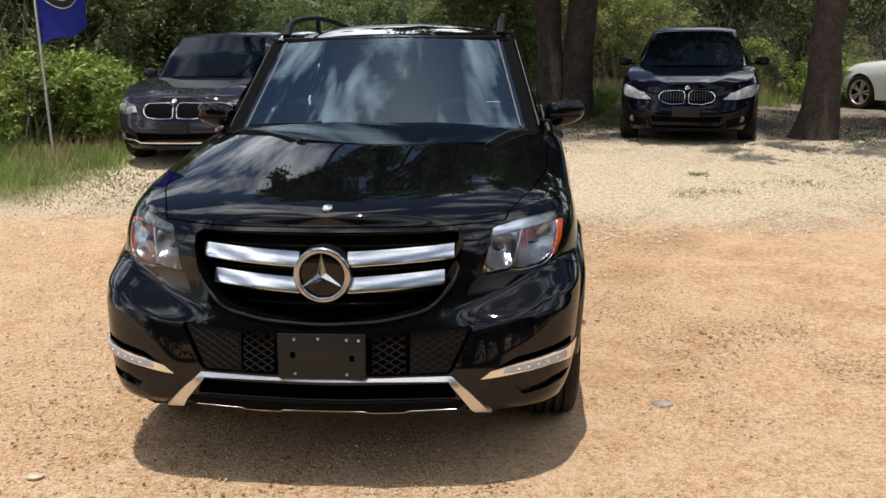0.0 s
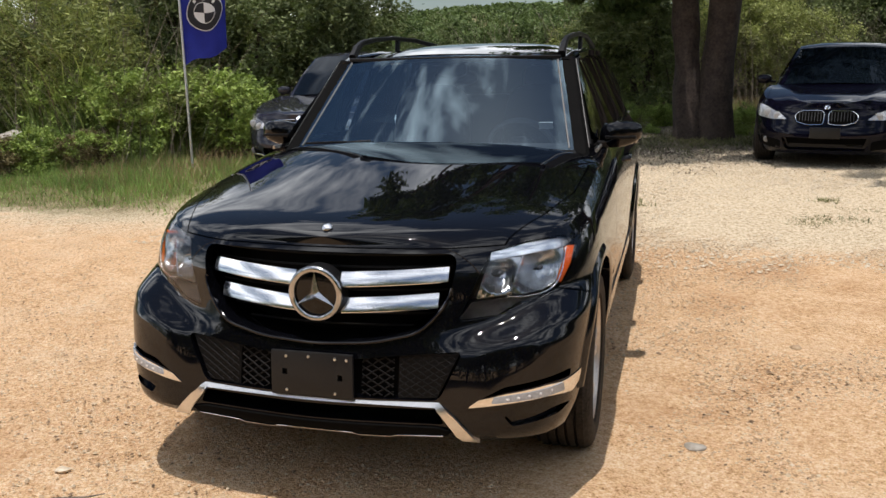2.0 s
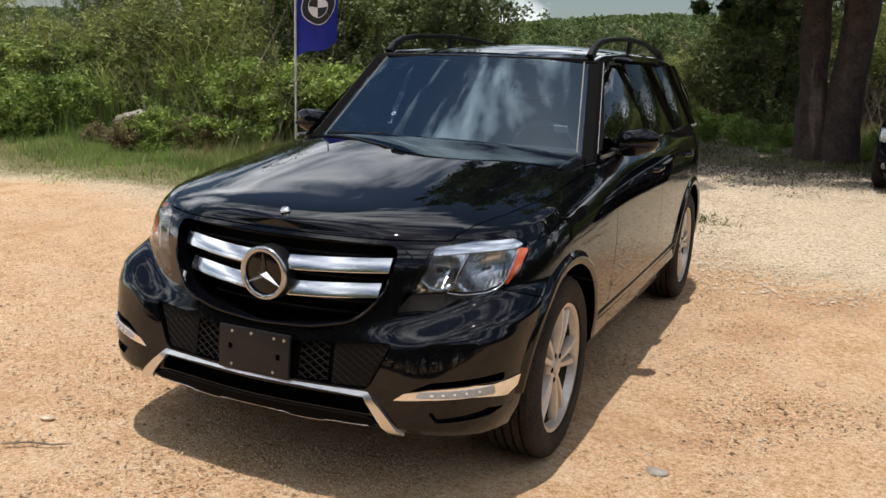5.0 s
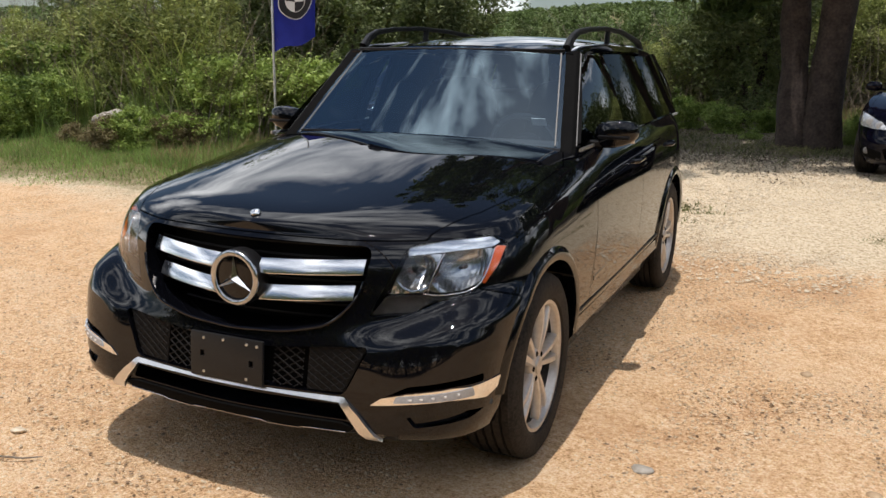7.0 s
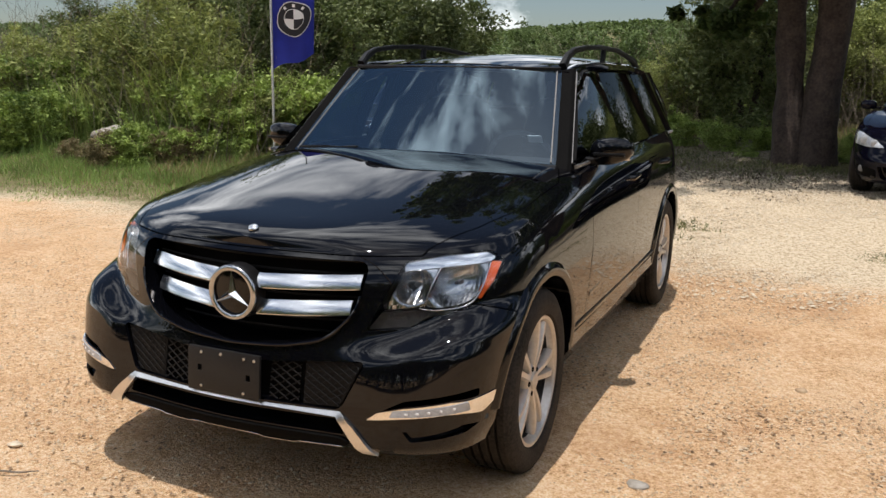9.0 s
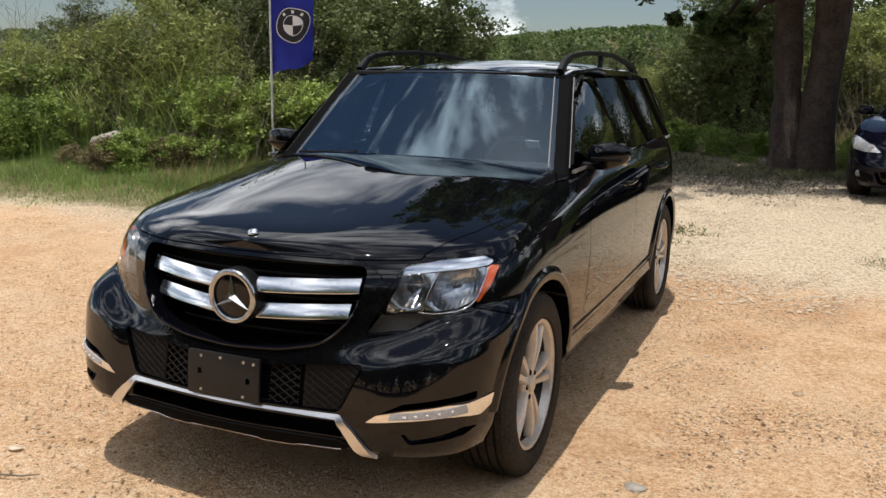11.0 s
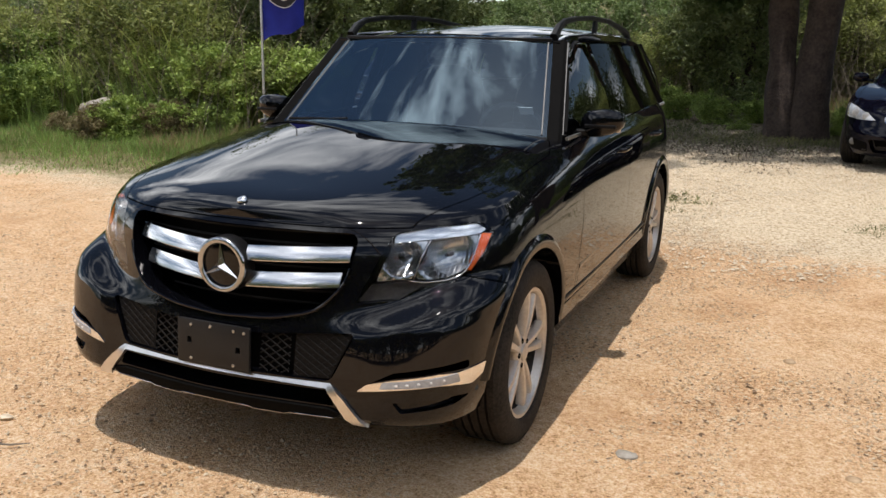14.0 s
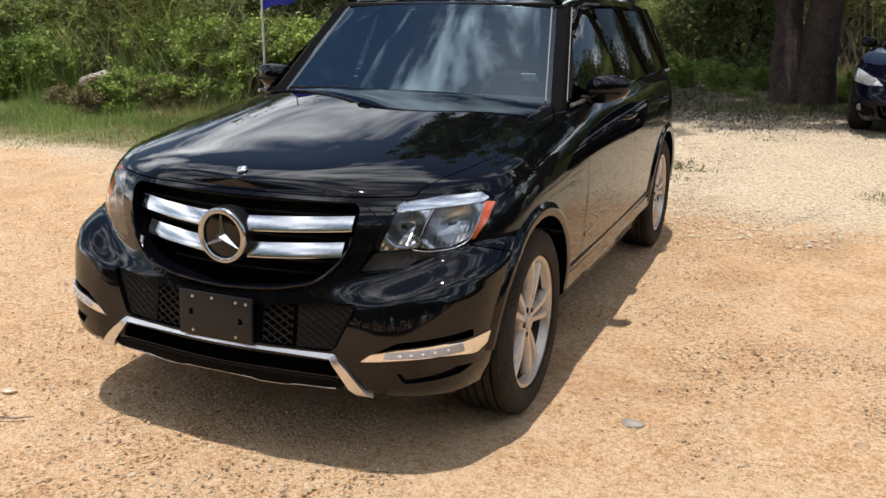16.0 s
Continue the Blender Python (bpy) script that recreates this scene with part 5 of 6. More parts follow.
def build_bumper_trims():
    # near-black sheet behind the mesh gives the intake its depth of shade
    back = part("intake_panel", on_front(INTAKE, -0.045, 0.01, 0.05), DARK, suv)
    for s in (1, -1):
        o = [(0.17, 0.5589), (0.29, 0.5716), (0.29, 0.4295), (0.17, 0.4295)]
        part("intake_mesh", lattice(o if s > 0 else mirrored(o), 0.045, 0.0045, -0.012, 0.008), BLACK_PLASTIC, back, "open diamond mesh")
        o = [(0.3, 0.5716), (0.505, 0.5928), (0.432, 0.4338), (0.3, 0.4295)]
        o = o if s > 0 else mirrored(o)
        panel = part("mesh_panel", on_front(o, -0.014, 0.006, 0.04), BLACK_PLASTIC, suv, "black panel with raised diamond mesh")
        part("intake_mesh", lattice(o, 0.04, 0.0035, -0.011, 0.008), BLACK_PLASTIC, panel)
        part("bumper_dimple", on_front(FOG_LOW if s > 0 else mirrored(FOG_LOW), -0.02, 0.01, 0.02), PAINT, suv)
        # daytime lamp and its bright surround
        o = rounded([(0.542, 0.4126), (0.5786, 0.4412), (0.6627, 0.4613), (0.7942, 0.4804), (0.8352, 0.4773), (0.887, 0.4847), (0.8815, 0.4465), (0.8654, 0.4253), (0.8298, 0.437), (0.79, 0.4412), (0.6627, 0.4285)], 0.004)
        o = o if s > 0 else mirrored(o)
        bright = part("daytime_lamp", on_front(o, 0.004, 0.02, 0.012), CHROME, suv, "slim chrome daytime lamp")
        o = rounded([(0.628, 0.4518), (0.838, 0.4761), (0.842, 0.4464), (0.62, 0.4307)], 0.004)
        lens = part("lamp_lens", on_front(o if s > 0 else mirrored(o), 0.007, 0.004, 0.012), LAMP_GREY, bright)
        for k in range(5):
            x, z = s * (0.672 + 0.0335 * k), 0.4449 + 0.0037 * k
            bm = bmesh.new()
            box(bm, (x, skin_y(x, z) - 0.005, z), (0.016, 0.007, 0.008), 0.003)
            part("light_diode", bm, LAMP_WHITE, lens)
    # skid plate
    o = [(-0.442, 0.4159), (-0.1987, 0.4127), (0.1987, 0.4127), (0.442, 0.4159), (0.4951, 0.3786), (0.5801, 0.297), (0.5208, 0.297), (0.431, 0.402), (0.1987, 0.4042), (-0.1987, 0.4042), (-0.431, 0.402), (-0.5208, 0.297), (-0.5801, 0.297), (-0.4951, 0.3786)]
    bm = on_front(o, 0.012, 0.016, 0.02, lambda x, z: skin_y(x, z) + 0.6 * max(0, z - 0.4))
    skid = part("skid_plate", bm, SKID, suv, "bright metal skid plate along the bumper")
    o = [(-0.4951, 0.3299), (-0.437, 0.3384), (0.437, 0.3384), (0.4951, 0.3299), (0.4597, 0.3108), (0.298, 0.3044), (0.2781, 0.2959), (0.1589, 0.2959), (0.144, 0.3044), (-0.144, 0.3044), (-0.1589, 0.2959), (-0.2781, 0.2959), (-0.298, 0.3044), (-0.4597, 0.3108)]
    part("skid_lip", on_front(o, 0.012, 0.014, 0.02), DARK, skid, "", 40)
    bm = bmesh.new()
    strip(bm, [(x, skin_y(x, z) - 0.02, z) for x, z in sorted([p for p in o if p[1] < 0.315])], 0.005, 0.004)
    part("skid_edge", bm, MIRROR_SILVER, skid, "bright stepped lower edge")


def build_headlamp(s):
    side = (lambda o: o) if s > 0 else mirrored
    lamp = part("headlamp", on_front(side(LAMP), -0.1, 0.012, 0.02), LAMP_HOUSING, suv, "clear headlamp with silver reflectors and amber corner")
    lower = rounded([(0.494, 0.687), (0.617, 0.697), (0.68, 0.731), (0.752, 0.748), (0.684, 0.744), (0.648, 0.751), (0.535, 0.744)], 0.008)
    part("lamp_bezel", on_front(side(lower), -0.02, 0.05, 0.02), SMOKE, lamp)
    brow = rounded([(0.583, 0.904), (0.686, 0.924), (0.799, 0.929), (0.826, 0.909), (0.812, 0.896), (0.75, 0.893), (0.681, 0.887), (0.58, 0.877)], 0.006)
    part("lamp_brow", on_front(side(brow), -0.008, 0.02, 0.01, lambda x, z: skin_y(x, z) + 0.008 - 0.25 * (z - 0.9)), BROW, lamp, "silver strip along the lamp's top")

    def wire(points, radius, out):
        soft = soft_curve([(k, x) for k, (x, z) in enumerate(points)]), soft_curve([(k, z) for k, (x, z) in enumerate(points)])
        bm = bmesh.new()
        run = [(float(soft[0](k)), float(soft[1](k))) for k in np.linspace(0, len(points) - 1, 7 * len(points))]
        tube(bm, [(s * x, skin_y(s * x, z) + out, z) for x, z in run], radius, 7)
        return bm

    part("lamp_edge", wire([(0.64, 0.757), (0.648, 0.754), (0.662, 0.752), (0.69, 0.749), (0.748, 0.754), (0.788, 0.774), (0.804, 0.806), (0.811, 0.845), (0.814, 0.89)], 0.0032, 0.008), CHROME, lamp, "thin chrome line under the reflectors", 60)
    part("lamp_divider", wire([(0.682, 0.883), (0.672, 0.85), (0.659, 0.8), (0.65, 0.758)], 0.003, 0.016), CHROME, lamp, "", 60)
    corner = rounded([(0.8045, 0.783), (0.812, 0.781), (0.838, 0.84), (0.8435, 0.894), (0.82, 0.899), (0.816, 0.845)], 0.004)
    part("indicator", on_front(side(corner), -0.006, 0.014, 0.01), AMBER, lamp, "orange corner indicator")
    bowls = (
        ((0.612, 0.824), [(0.577, 0.874), (0.677, 0.882), (0.647, 0.76), (0.541, 0.752)], 0.06, 0.055, 230),
        ((0.735, 0.83), [(0.684, 0.884), (0.81, 0.891), (0.808, 0.85), (0.801, 0.81), (0.787, 0.781), (0.746, 0.76), (0.686, 0.755), (0.654, 0.762)], 0.085, 0.05, 460))
    for (cx, cz), o, r, deep, flutes in bowls:
        def bowl_y(px, pz, cx=cx, cz=cz, r=r, deep=deep, flutes=flutes):
            d = math.hypot(abs(px) - cx, pz - cz) / r
            flute = 0.0013 * math.sin((abs(px) - cx) * flutes) * (1 + 0.5 * math.sin(pz * 260)) * min(1, d * 2)
            return skin_y(px, pz) + 0.014 + deep * max(0, 1 - d * d) ** 1.4 + flute
        bowl = part("reflector", on_front(side(rounded(o, 0.01)), 0.0, 0.004, 0.005, bowl_y), MIRROR_SILVER, lamp, "silver fluted lamp bowl", 50)
        y = skin_y(s * cx, cz)
        bm = bmesh.new()
        tube(bm, [(s * cx, y + 0.085, cz), (s * (cx - 0.003), y + 0.06, cz), (s * (cx - 0.005), y + 0.04, cz)], [0.008, 0.009, 0.004], 12)
        part("bulb", bm, SMOKE, bowl)
    lens = part("lens", on_front(side(LAMP), 0.0, 0.0, 0.012), LENS, lamp, "", 180)
    lens.visible_shadow = False


build_nose()
build_bumper_trims()
for s in (1, -1):
    build_headlamp(s)


# ---- wheels ----
def build_wheel(x, y, side, tyre_r=0.362, rim_r=0.252, width=0.225, spokes=5, parent=None, name="wheel", steer=0.0):
    """side: +1 for wheels whose face looks along +x."""
    root = thing(name)
    root.parent = parent
    root.matrix_basis = pose(x, y, tyre_r, 0, 0, steer + (0 if side > 0 else 180))
    h = width / 2
    bm = bmesh.new()
    prof = [(h * 0.78, rim_r), (h * 0.98, rim_r + 0.012), (h * 1.06, rim_r + 0.05), (h * 1.0, tyre_r - 0.03), (h * 0.9, tyre_r - 0.01), (h * 0.78, tyre_r - 0.002)]
    ribs = []
    for k in range(5):
        a, b = h * (0.76 - 0.32 * k), h * (0.76 - 0.32 * k - 0.215)
        ribs += [(a, tyre_r), (b, tyre_r), (b - 0.001, tyre_r - 0.016), (b - h * 0.095, tyre_r - 0.016)]
    prof += ribs + [(-h * 0.9, tyre_r - 0.01), (-h, tyre_r - 0.03), (-h * 1.06, rim_r + 0.05), (-h * 0.78, rim_r)]
    rings = lathe(bm, prof, 96)
    for ring in rings[5:-4]:
        for j, v in enumerate(ring):
            if j % 3 == 0:
                d = Vector((0, v.co.y, v.co.z)).normalized()
                v.co -= d * 0.005
    bmesh.ops.recalc_face_normals(bm, faces=bm.faces)
    part("tyre", bm, RUBBER, root, "", 35)
    bm = bmesh.new()
    f = h * 0.86
    lathe(bm, [(f - 0.004, rim_r - 0.014), (f + 0.004, rim_r - 0.008), (f + 0.005, rim_r + 0.004), (f - 0.006, rim_r + 0.008), (f - 0.03, rim_r + 0.004), (f - 0.03, rim_r - 0.022), (f - 0.004, rim_r - 0.014)], 72)
    bmesh.ops.recalc_face_normals(bm, faces=bm.faces)
    rim = part("rim", bm, ALLOY, root, "silver alloy rim with paired spokes", 40)
    # barrel kept apart from the rim so its colour carries the inner shade
    bm = bmesh.new()
    lathe(bm, [(f - 0.031, rim_r - 0.02), (0.0, rim_r - 0.035), (-h * 0.8, rim_r - 0.02), (-h * 0.8, rim_r + 0.004), (f - 0.031, rim_r + 0.003), (f - 0.031, rim_r - 0.02)], 48)
    bmesh.ops.recalc_face_normals(bm, faces=bm.faces)
    part("wheel_barrel", bm, SHADED_METAL, root, "", 40)
    for k in range(spokes):
        for off in (-1, 1):
            a0, a1 = 2 * math.pi * k / spokes + off * 0.11, 2 * math.pi * k / spokes + off * 0.19
            bm = bmesh.new()
            ring_list = []
            for t in np.linspace(0, 1, 8):
                r = 0.05 + (rim_r - 0.068) * t
                a = a0 + (a1 - a0) * (0.2 + 0.8 * t) + off * 0.1 * (1 - t) ** 2
                wdt = 0.0105 + 0.006 * t
                xx = f - 0.008 - 0.008 * (1 - t) ** 2 + 0.004 * math.sin(math.pi * t)
                rad, tan = Vector((0, math.cos(a), math.sin(a))), Vector((0, -math.sin(a), math.cos(a)))
                sec = [(-1.15, -0.035), (-1.0, -0.006), (-0.7, 0.0), (0.7, 0.0), (1.0, -0.006), (1.15, -0.035)]
                ring_list.append([bm.verts.new(Vector((xx + d, 0, 0)) + rad * r + tan * w * wdt) for w, d in sec])
            for p, q in zip(ring_list, ring_list[1:]):
                for j in range(6):
                    bm.faces.new((p[j], p[(j + 1) % 6], q[(j + 1) % 6], q[j]))
            bm.faces.new(ring_list[0])
            bm.faces.new(ring_list[-1][::-1])
            bmesh.ops.recalc_face_normals(bm, faces=bm.faces)
            part("spoke", bm, ALLOY, rim, "", 40)
    bm = bmesh.new()
    lathe(bm, [(f - 0.06, 0.0005), (f - 0.06, 0.07), (f - 0.03, 0.07), (f - 0.016, 0.062), (f - 0.015, 0.036), (f - 0.008, 0.034), (f - 0.004, 0.026), (f - 0.002, 0.0005)], 40)
    bmesh.ops.recalc_face_normals(bm, faces=bm.faces)
    hub = part("hub_cap", bm, ALLOY, rim)
    for k in range(5):
        a = 2 * math.pi * (k + 0.5) / 5
        bm = bmesh.new()
        lathe(bm, [(f - 0.05, 0.011), (f - 0.014, 0.011), (f - 0.012, 0.008), (f - 0.018, 0.006), (f - 0.018, 0.0005)], 12, "x", (0, 0.052 * math.cos(a), 0.052 * math.sin(a)))
        part("wheel_bolt", bm, DARK, rim)
    bm = bmesh.new()
    lathe(bm, [(-0.02, 0.0005), (-0.02, 0.16), (-0.04, 0.16), (-0.04, 0.0005)], 40)
    part("brake_disc", bm, SHADED_METAL, root)
    return root


for y in AXLES:
    for s in (1, -1):
        build_wheel(s * 0.797, y, s, parent=suv, steer=0.5 if y < 1 else 0.0)


# ---- mirrors, handles, sills, wheel arches, wipers ----
def blob(bm, centre, size, power=2.6, seg=20):
    """A rounded, box-like body."""
    r = bmesh.ops.create_uvsphere(bm, u_segments=seg, v_segments=seg // 2 + 2, radius=1.0)
    for v in r["verts"]:
        k = (abs(v.co.x) ** power + abs(v.co.y) ** power + abs(v.co.z) ** power) ** (-1 / power)
        v.co = Vector(v.co) * k
        v.co = Vector((v.co.x * size[0] / 2, v.co.y * size[1] / 2, v.co.z * size[2] / 2)) + Vector(centre)
    return r["verts"]


for s in (1, -1):
    bm = bmesh.new()
    vs = blob(bm, (0, 0, 0), (0.205, 0.12, 0.128), 3.2)
    for v in vs:
        v.co.z *= 1 - 0.25 * max(0, v.co.x * s) / 0.12
        v.co.y += 0.03 * (abs(v.co.x) / 0.12) ** 2
        v.co.z += 0.015 * v.co.x * s / 0.12
    bmesh.ops.translate(bm, vec=(s * 0.914, 1.0, 1.182), verts=bm.verts)
    mirror = part("door_mirror", bm, PAINT, suv, "black door mirror with a turn lamp")
    bm = bmesh.new()
    box(bm, (s * 0.917, 0.947, 1.169), (0.15, 0.022, 0.016), 0.006)
    part("mirror_lamp", bm, BLACK_PLASTIC, mirror)
    bm = bmesh.new()
    strip(bm, [(s * 0.775, 0.95, 1.14), (s * 0.82, 0.975, 1.133), (s * 0.89, 1.0, 1.138)], 0.05, 0.035)
    part("mirror_foot", bm, BLACK_PLASTIC, mirror)
    bm = bmesh.new()
    box(bm, (s * 0.909, 1.06, 1.182), (0.165, 0.008, 0.095), 0.003)
    part("mirror_glass", bm, MIRROR_SILVER, mirror)
    for y in (1.47, 2.46):
        bm = bmesh.new()
        tube(bm, [(s * 0.893, y, 1.0), (s * 0.93, y + 0.03, 1.005), (s * 0.933, y + 0.09, 1.008), (s * 0.93, y + 0.15, 1.009), (s * 0.893, y + 0.18, 1.008)], [0.012, 0.014, 0.014, 0.014, 0.012], 10)
        part("door_handle", bm, PAINT, suv)
    # side sill and step
    bm = bmesh.new()
    strip(bm, [(s * 0.865, y, 0.395) for y in np.linspace(0.44, 2.37, 14)], 0.08, 0.1)
    part("side_sill", bm, PAINT, suv)
    bm = bmesh.new()
    strip(bm, [(s * 0.902, y, 0.455) for y in np.linspace(0.47, 2.34, 14)], 0.02, 0.014)
    part("sill_trim", bm, BLACK_PLASTIC, suv)
    bm = bmesh.new()
    strip(bm, [(s * 0.908, y, 0.56 + 0.05 * (y - 0.8) / 1.1) for y in np.linspace(0.71, 2.27, 12)], 0.018, 0.03)
    part("door_moulding", bm, PAINT, suv)
    for y in AXLES:
        bm = bmesh.new()
        rings = []
        for a in np.linspace(radians(1), radians(179 if y > 1 else 174), 44):
            c, sn = math.cos(a), math.sin(a)
            ring = []
            for d, xo in ((0.0, -0.05), (-0.004, 0.008), (0.02, 0.016), (0.034, 0.012), (0.055, -0.004)):
                yy, zz = y + (ARCH_R + d) * c, WHEEL_Z + (ARCH_R + d) * sn
                yq = np.clip(yy, -0.6, 3.5)
                v = np.clip((zz - BOTTOM) / (float(TOP(yq)) - BOTTOM), 0, 1)
                ox, oy = suv_outline(float(v))
                xs = float(np.interp(yq, oy[: 64 + 69], ox[: 64 + 69]))
                ring.append(bm.verts.new((s * (xs + xo), yy, zz)))
            rings.append(ring)
        for p, q in zip(rings, rings[1:]):
            for j in range(4):
                bm.faces.new((p[j], p[j + 1], q[j + 1], q[j]))
        bmesh.ops.recalc_face_normals(bm, faces=bm.faces)
        part("arch_flare", bm, PAINT, suv, "", 60)
    # wipers
for path in ([(-0.66, 0.76, 1.145), (-0.45, 0.7, 1.158), (-0.3, 0.68, 1.158)], [(0.5, 0.735, 1.12), (0.25, 0.715, 1.125), (-0.02, 0.71, 1.128)]):
    bm = bmesh.new()
    strip(bm, path, 0.01, 0.012)
    wiper = part("wiper", bm, BLACK_PLASTIC, suv, "black windscreen wiper")
    bm = bmesh.new()
    end = Vector(path[-1])
    strip(bm, [end + Vector((-0.06, 0.004, 0.0)), end + Vector((0.02, 0.006, 0.006))], 0.022, 0.018)
    part("wiper_arm", bm, BLACK_PLASTIC, wiper)


# ---- inside the cabin ----
def build_cabin(parent):
    bm = bmesh.new()
    prof = [(0.84, 1.07), (0.93, 1.12), (1.16, 1.12), (1.26, 1.06), (1.23, 0.85), (0.93, 0.7)]
    prism(bm, rounded(prof, 0.04), "x", -0.72, 0.72)
    part("dashboard", bm, LEATHER, parent, "dark dashboard", 50)
    for x in (0.36, -0.36):
        bm = bmesh.new()
        blob(bm, (x, 1.76, 0.72), (0.52, 0.55, 0.24), 4)
        seat = part("front_seat", bm, LEATHER, parent, "dark leather front seat")
        bm = bmesh.new()
        vs = blob(bm, (0, 0, 0), (0.5, 0.17, 0.68), 4)
        bmesh.ops.transform(bm, matrix=Matrix.Translation((x, 2.07, 1.06)) @ Matrix.Rotation(radians(-16), 4, "X"), verts=bm.verts)
        part("seat_back", bm, LEATHER, seat)
        bm = bmesh.new()
        blob(bm, (x, 2.17, 1.43), (0.27, 0.11, 0.18), 3)
        part("headrest", bm, LEATHER, seat)
    bm = bmesh.new()
    blob(bm, (0, 2.65, 0.72), (1.3, 0.5, 0.22), 5)
    bench = part("rear_seat", bm, LEATHER, parent)
    bm = bmesh.new()
    blob(bm, (0, 2.92, 1.0), (1.3, 0.18, 0.6), 5)
    part("seat_back", bm, LEATHER, bench)
    bm = bmesh.new()
    c, turn = Vector((0.36, 1.34, 1.06)), Matrix.Rotation(radians(25), 3, "X")
    tube(bm, [c + turn @ Vector((0.185 * math.cos(a), 0, 0.185 * math.sin(a))) for a in np.linspace(0, 2 * math.pi, 36, endpoint=False)], 0.016, 8, 1, True)
    wheel = part("steering_wheel", bm, GREY_TRIM, parent, "grey steering wheel")
    bm = bmesh.new()
    blob(bm, c, (0.17, 0.06, 0.15), 3)
    for a in (0, math.pi, -math.pi / 2):
        strip(bm, [c, c + turn @ Vector((0.18 * math.cos(a), 0, 0.18 * math.sin(a)))], 0.035, 0.02)
    part("wheel_hub", bm, LEATHER, wheel)
    bm = bmesh.new()
    blob(bm, (0.0, 1.29, 1.455), (0.24, 0.05, 0.075), 4)
    mirror = part("rear_view_mirror", bm, BLACK_PLASTIC, parent)
    bm = bmesh.new()
    blob(bm, (0.0, 1.235, 1.5), (0.16, 0.09, 0.08), 4)
    part("sensor_housing", bm, BLACK_PLASTIC, mirror)
    bm = bmesh.new()
    box(bm, (0, 2.3, 1.55), (1.16, 1.95, 0.02), 0.008)
    part("headlining", bm, GREY_TRIM, parent)
    bm = bmesh.new()
    for x, z, w, h in ((0.55, 1.225, 0.07, 0.045),):
        t = (z - 1.125) / 0.42
        box(bm, (x, 0.85 + 0.46 * t, z), (w, 0.004, h), 0.0, Matrix.Rotation(radians(42), 3, "X"))
    part("permit_sticker", bm, WHITE_PAPER, parent, "small white sticker inside the windscreen")


build_cabin(suv)


# ---- the parked cars behind ----
BLACK_GLASS = material("dark_car_glass", (0.003, 0.005, 0.008), 0.02, 0, (0.005, 0.008, 0.012), 3, 40, 0, 0.0, spec=0.14)
# blue specular tint colours the reflections as a bluer sky would
BLACK_GLASS.node_tree.nodes["Principled BSDF"].inputs["Specular Tint"].default_value = (0.45, 0.68, 1.0, 1)


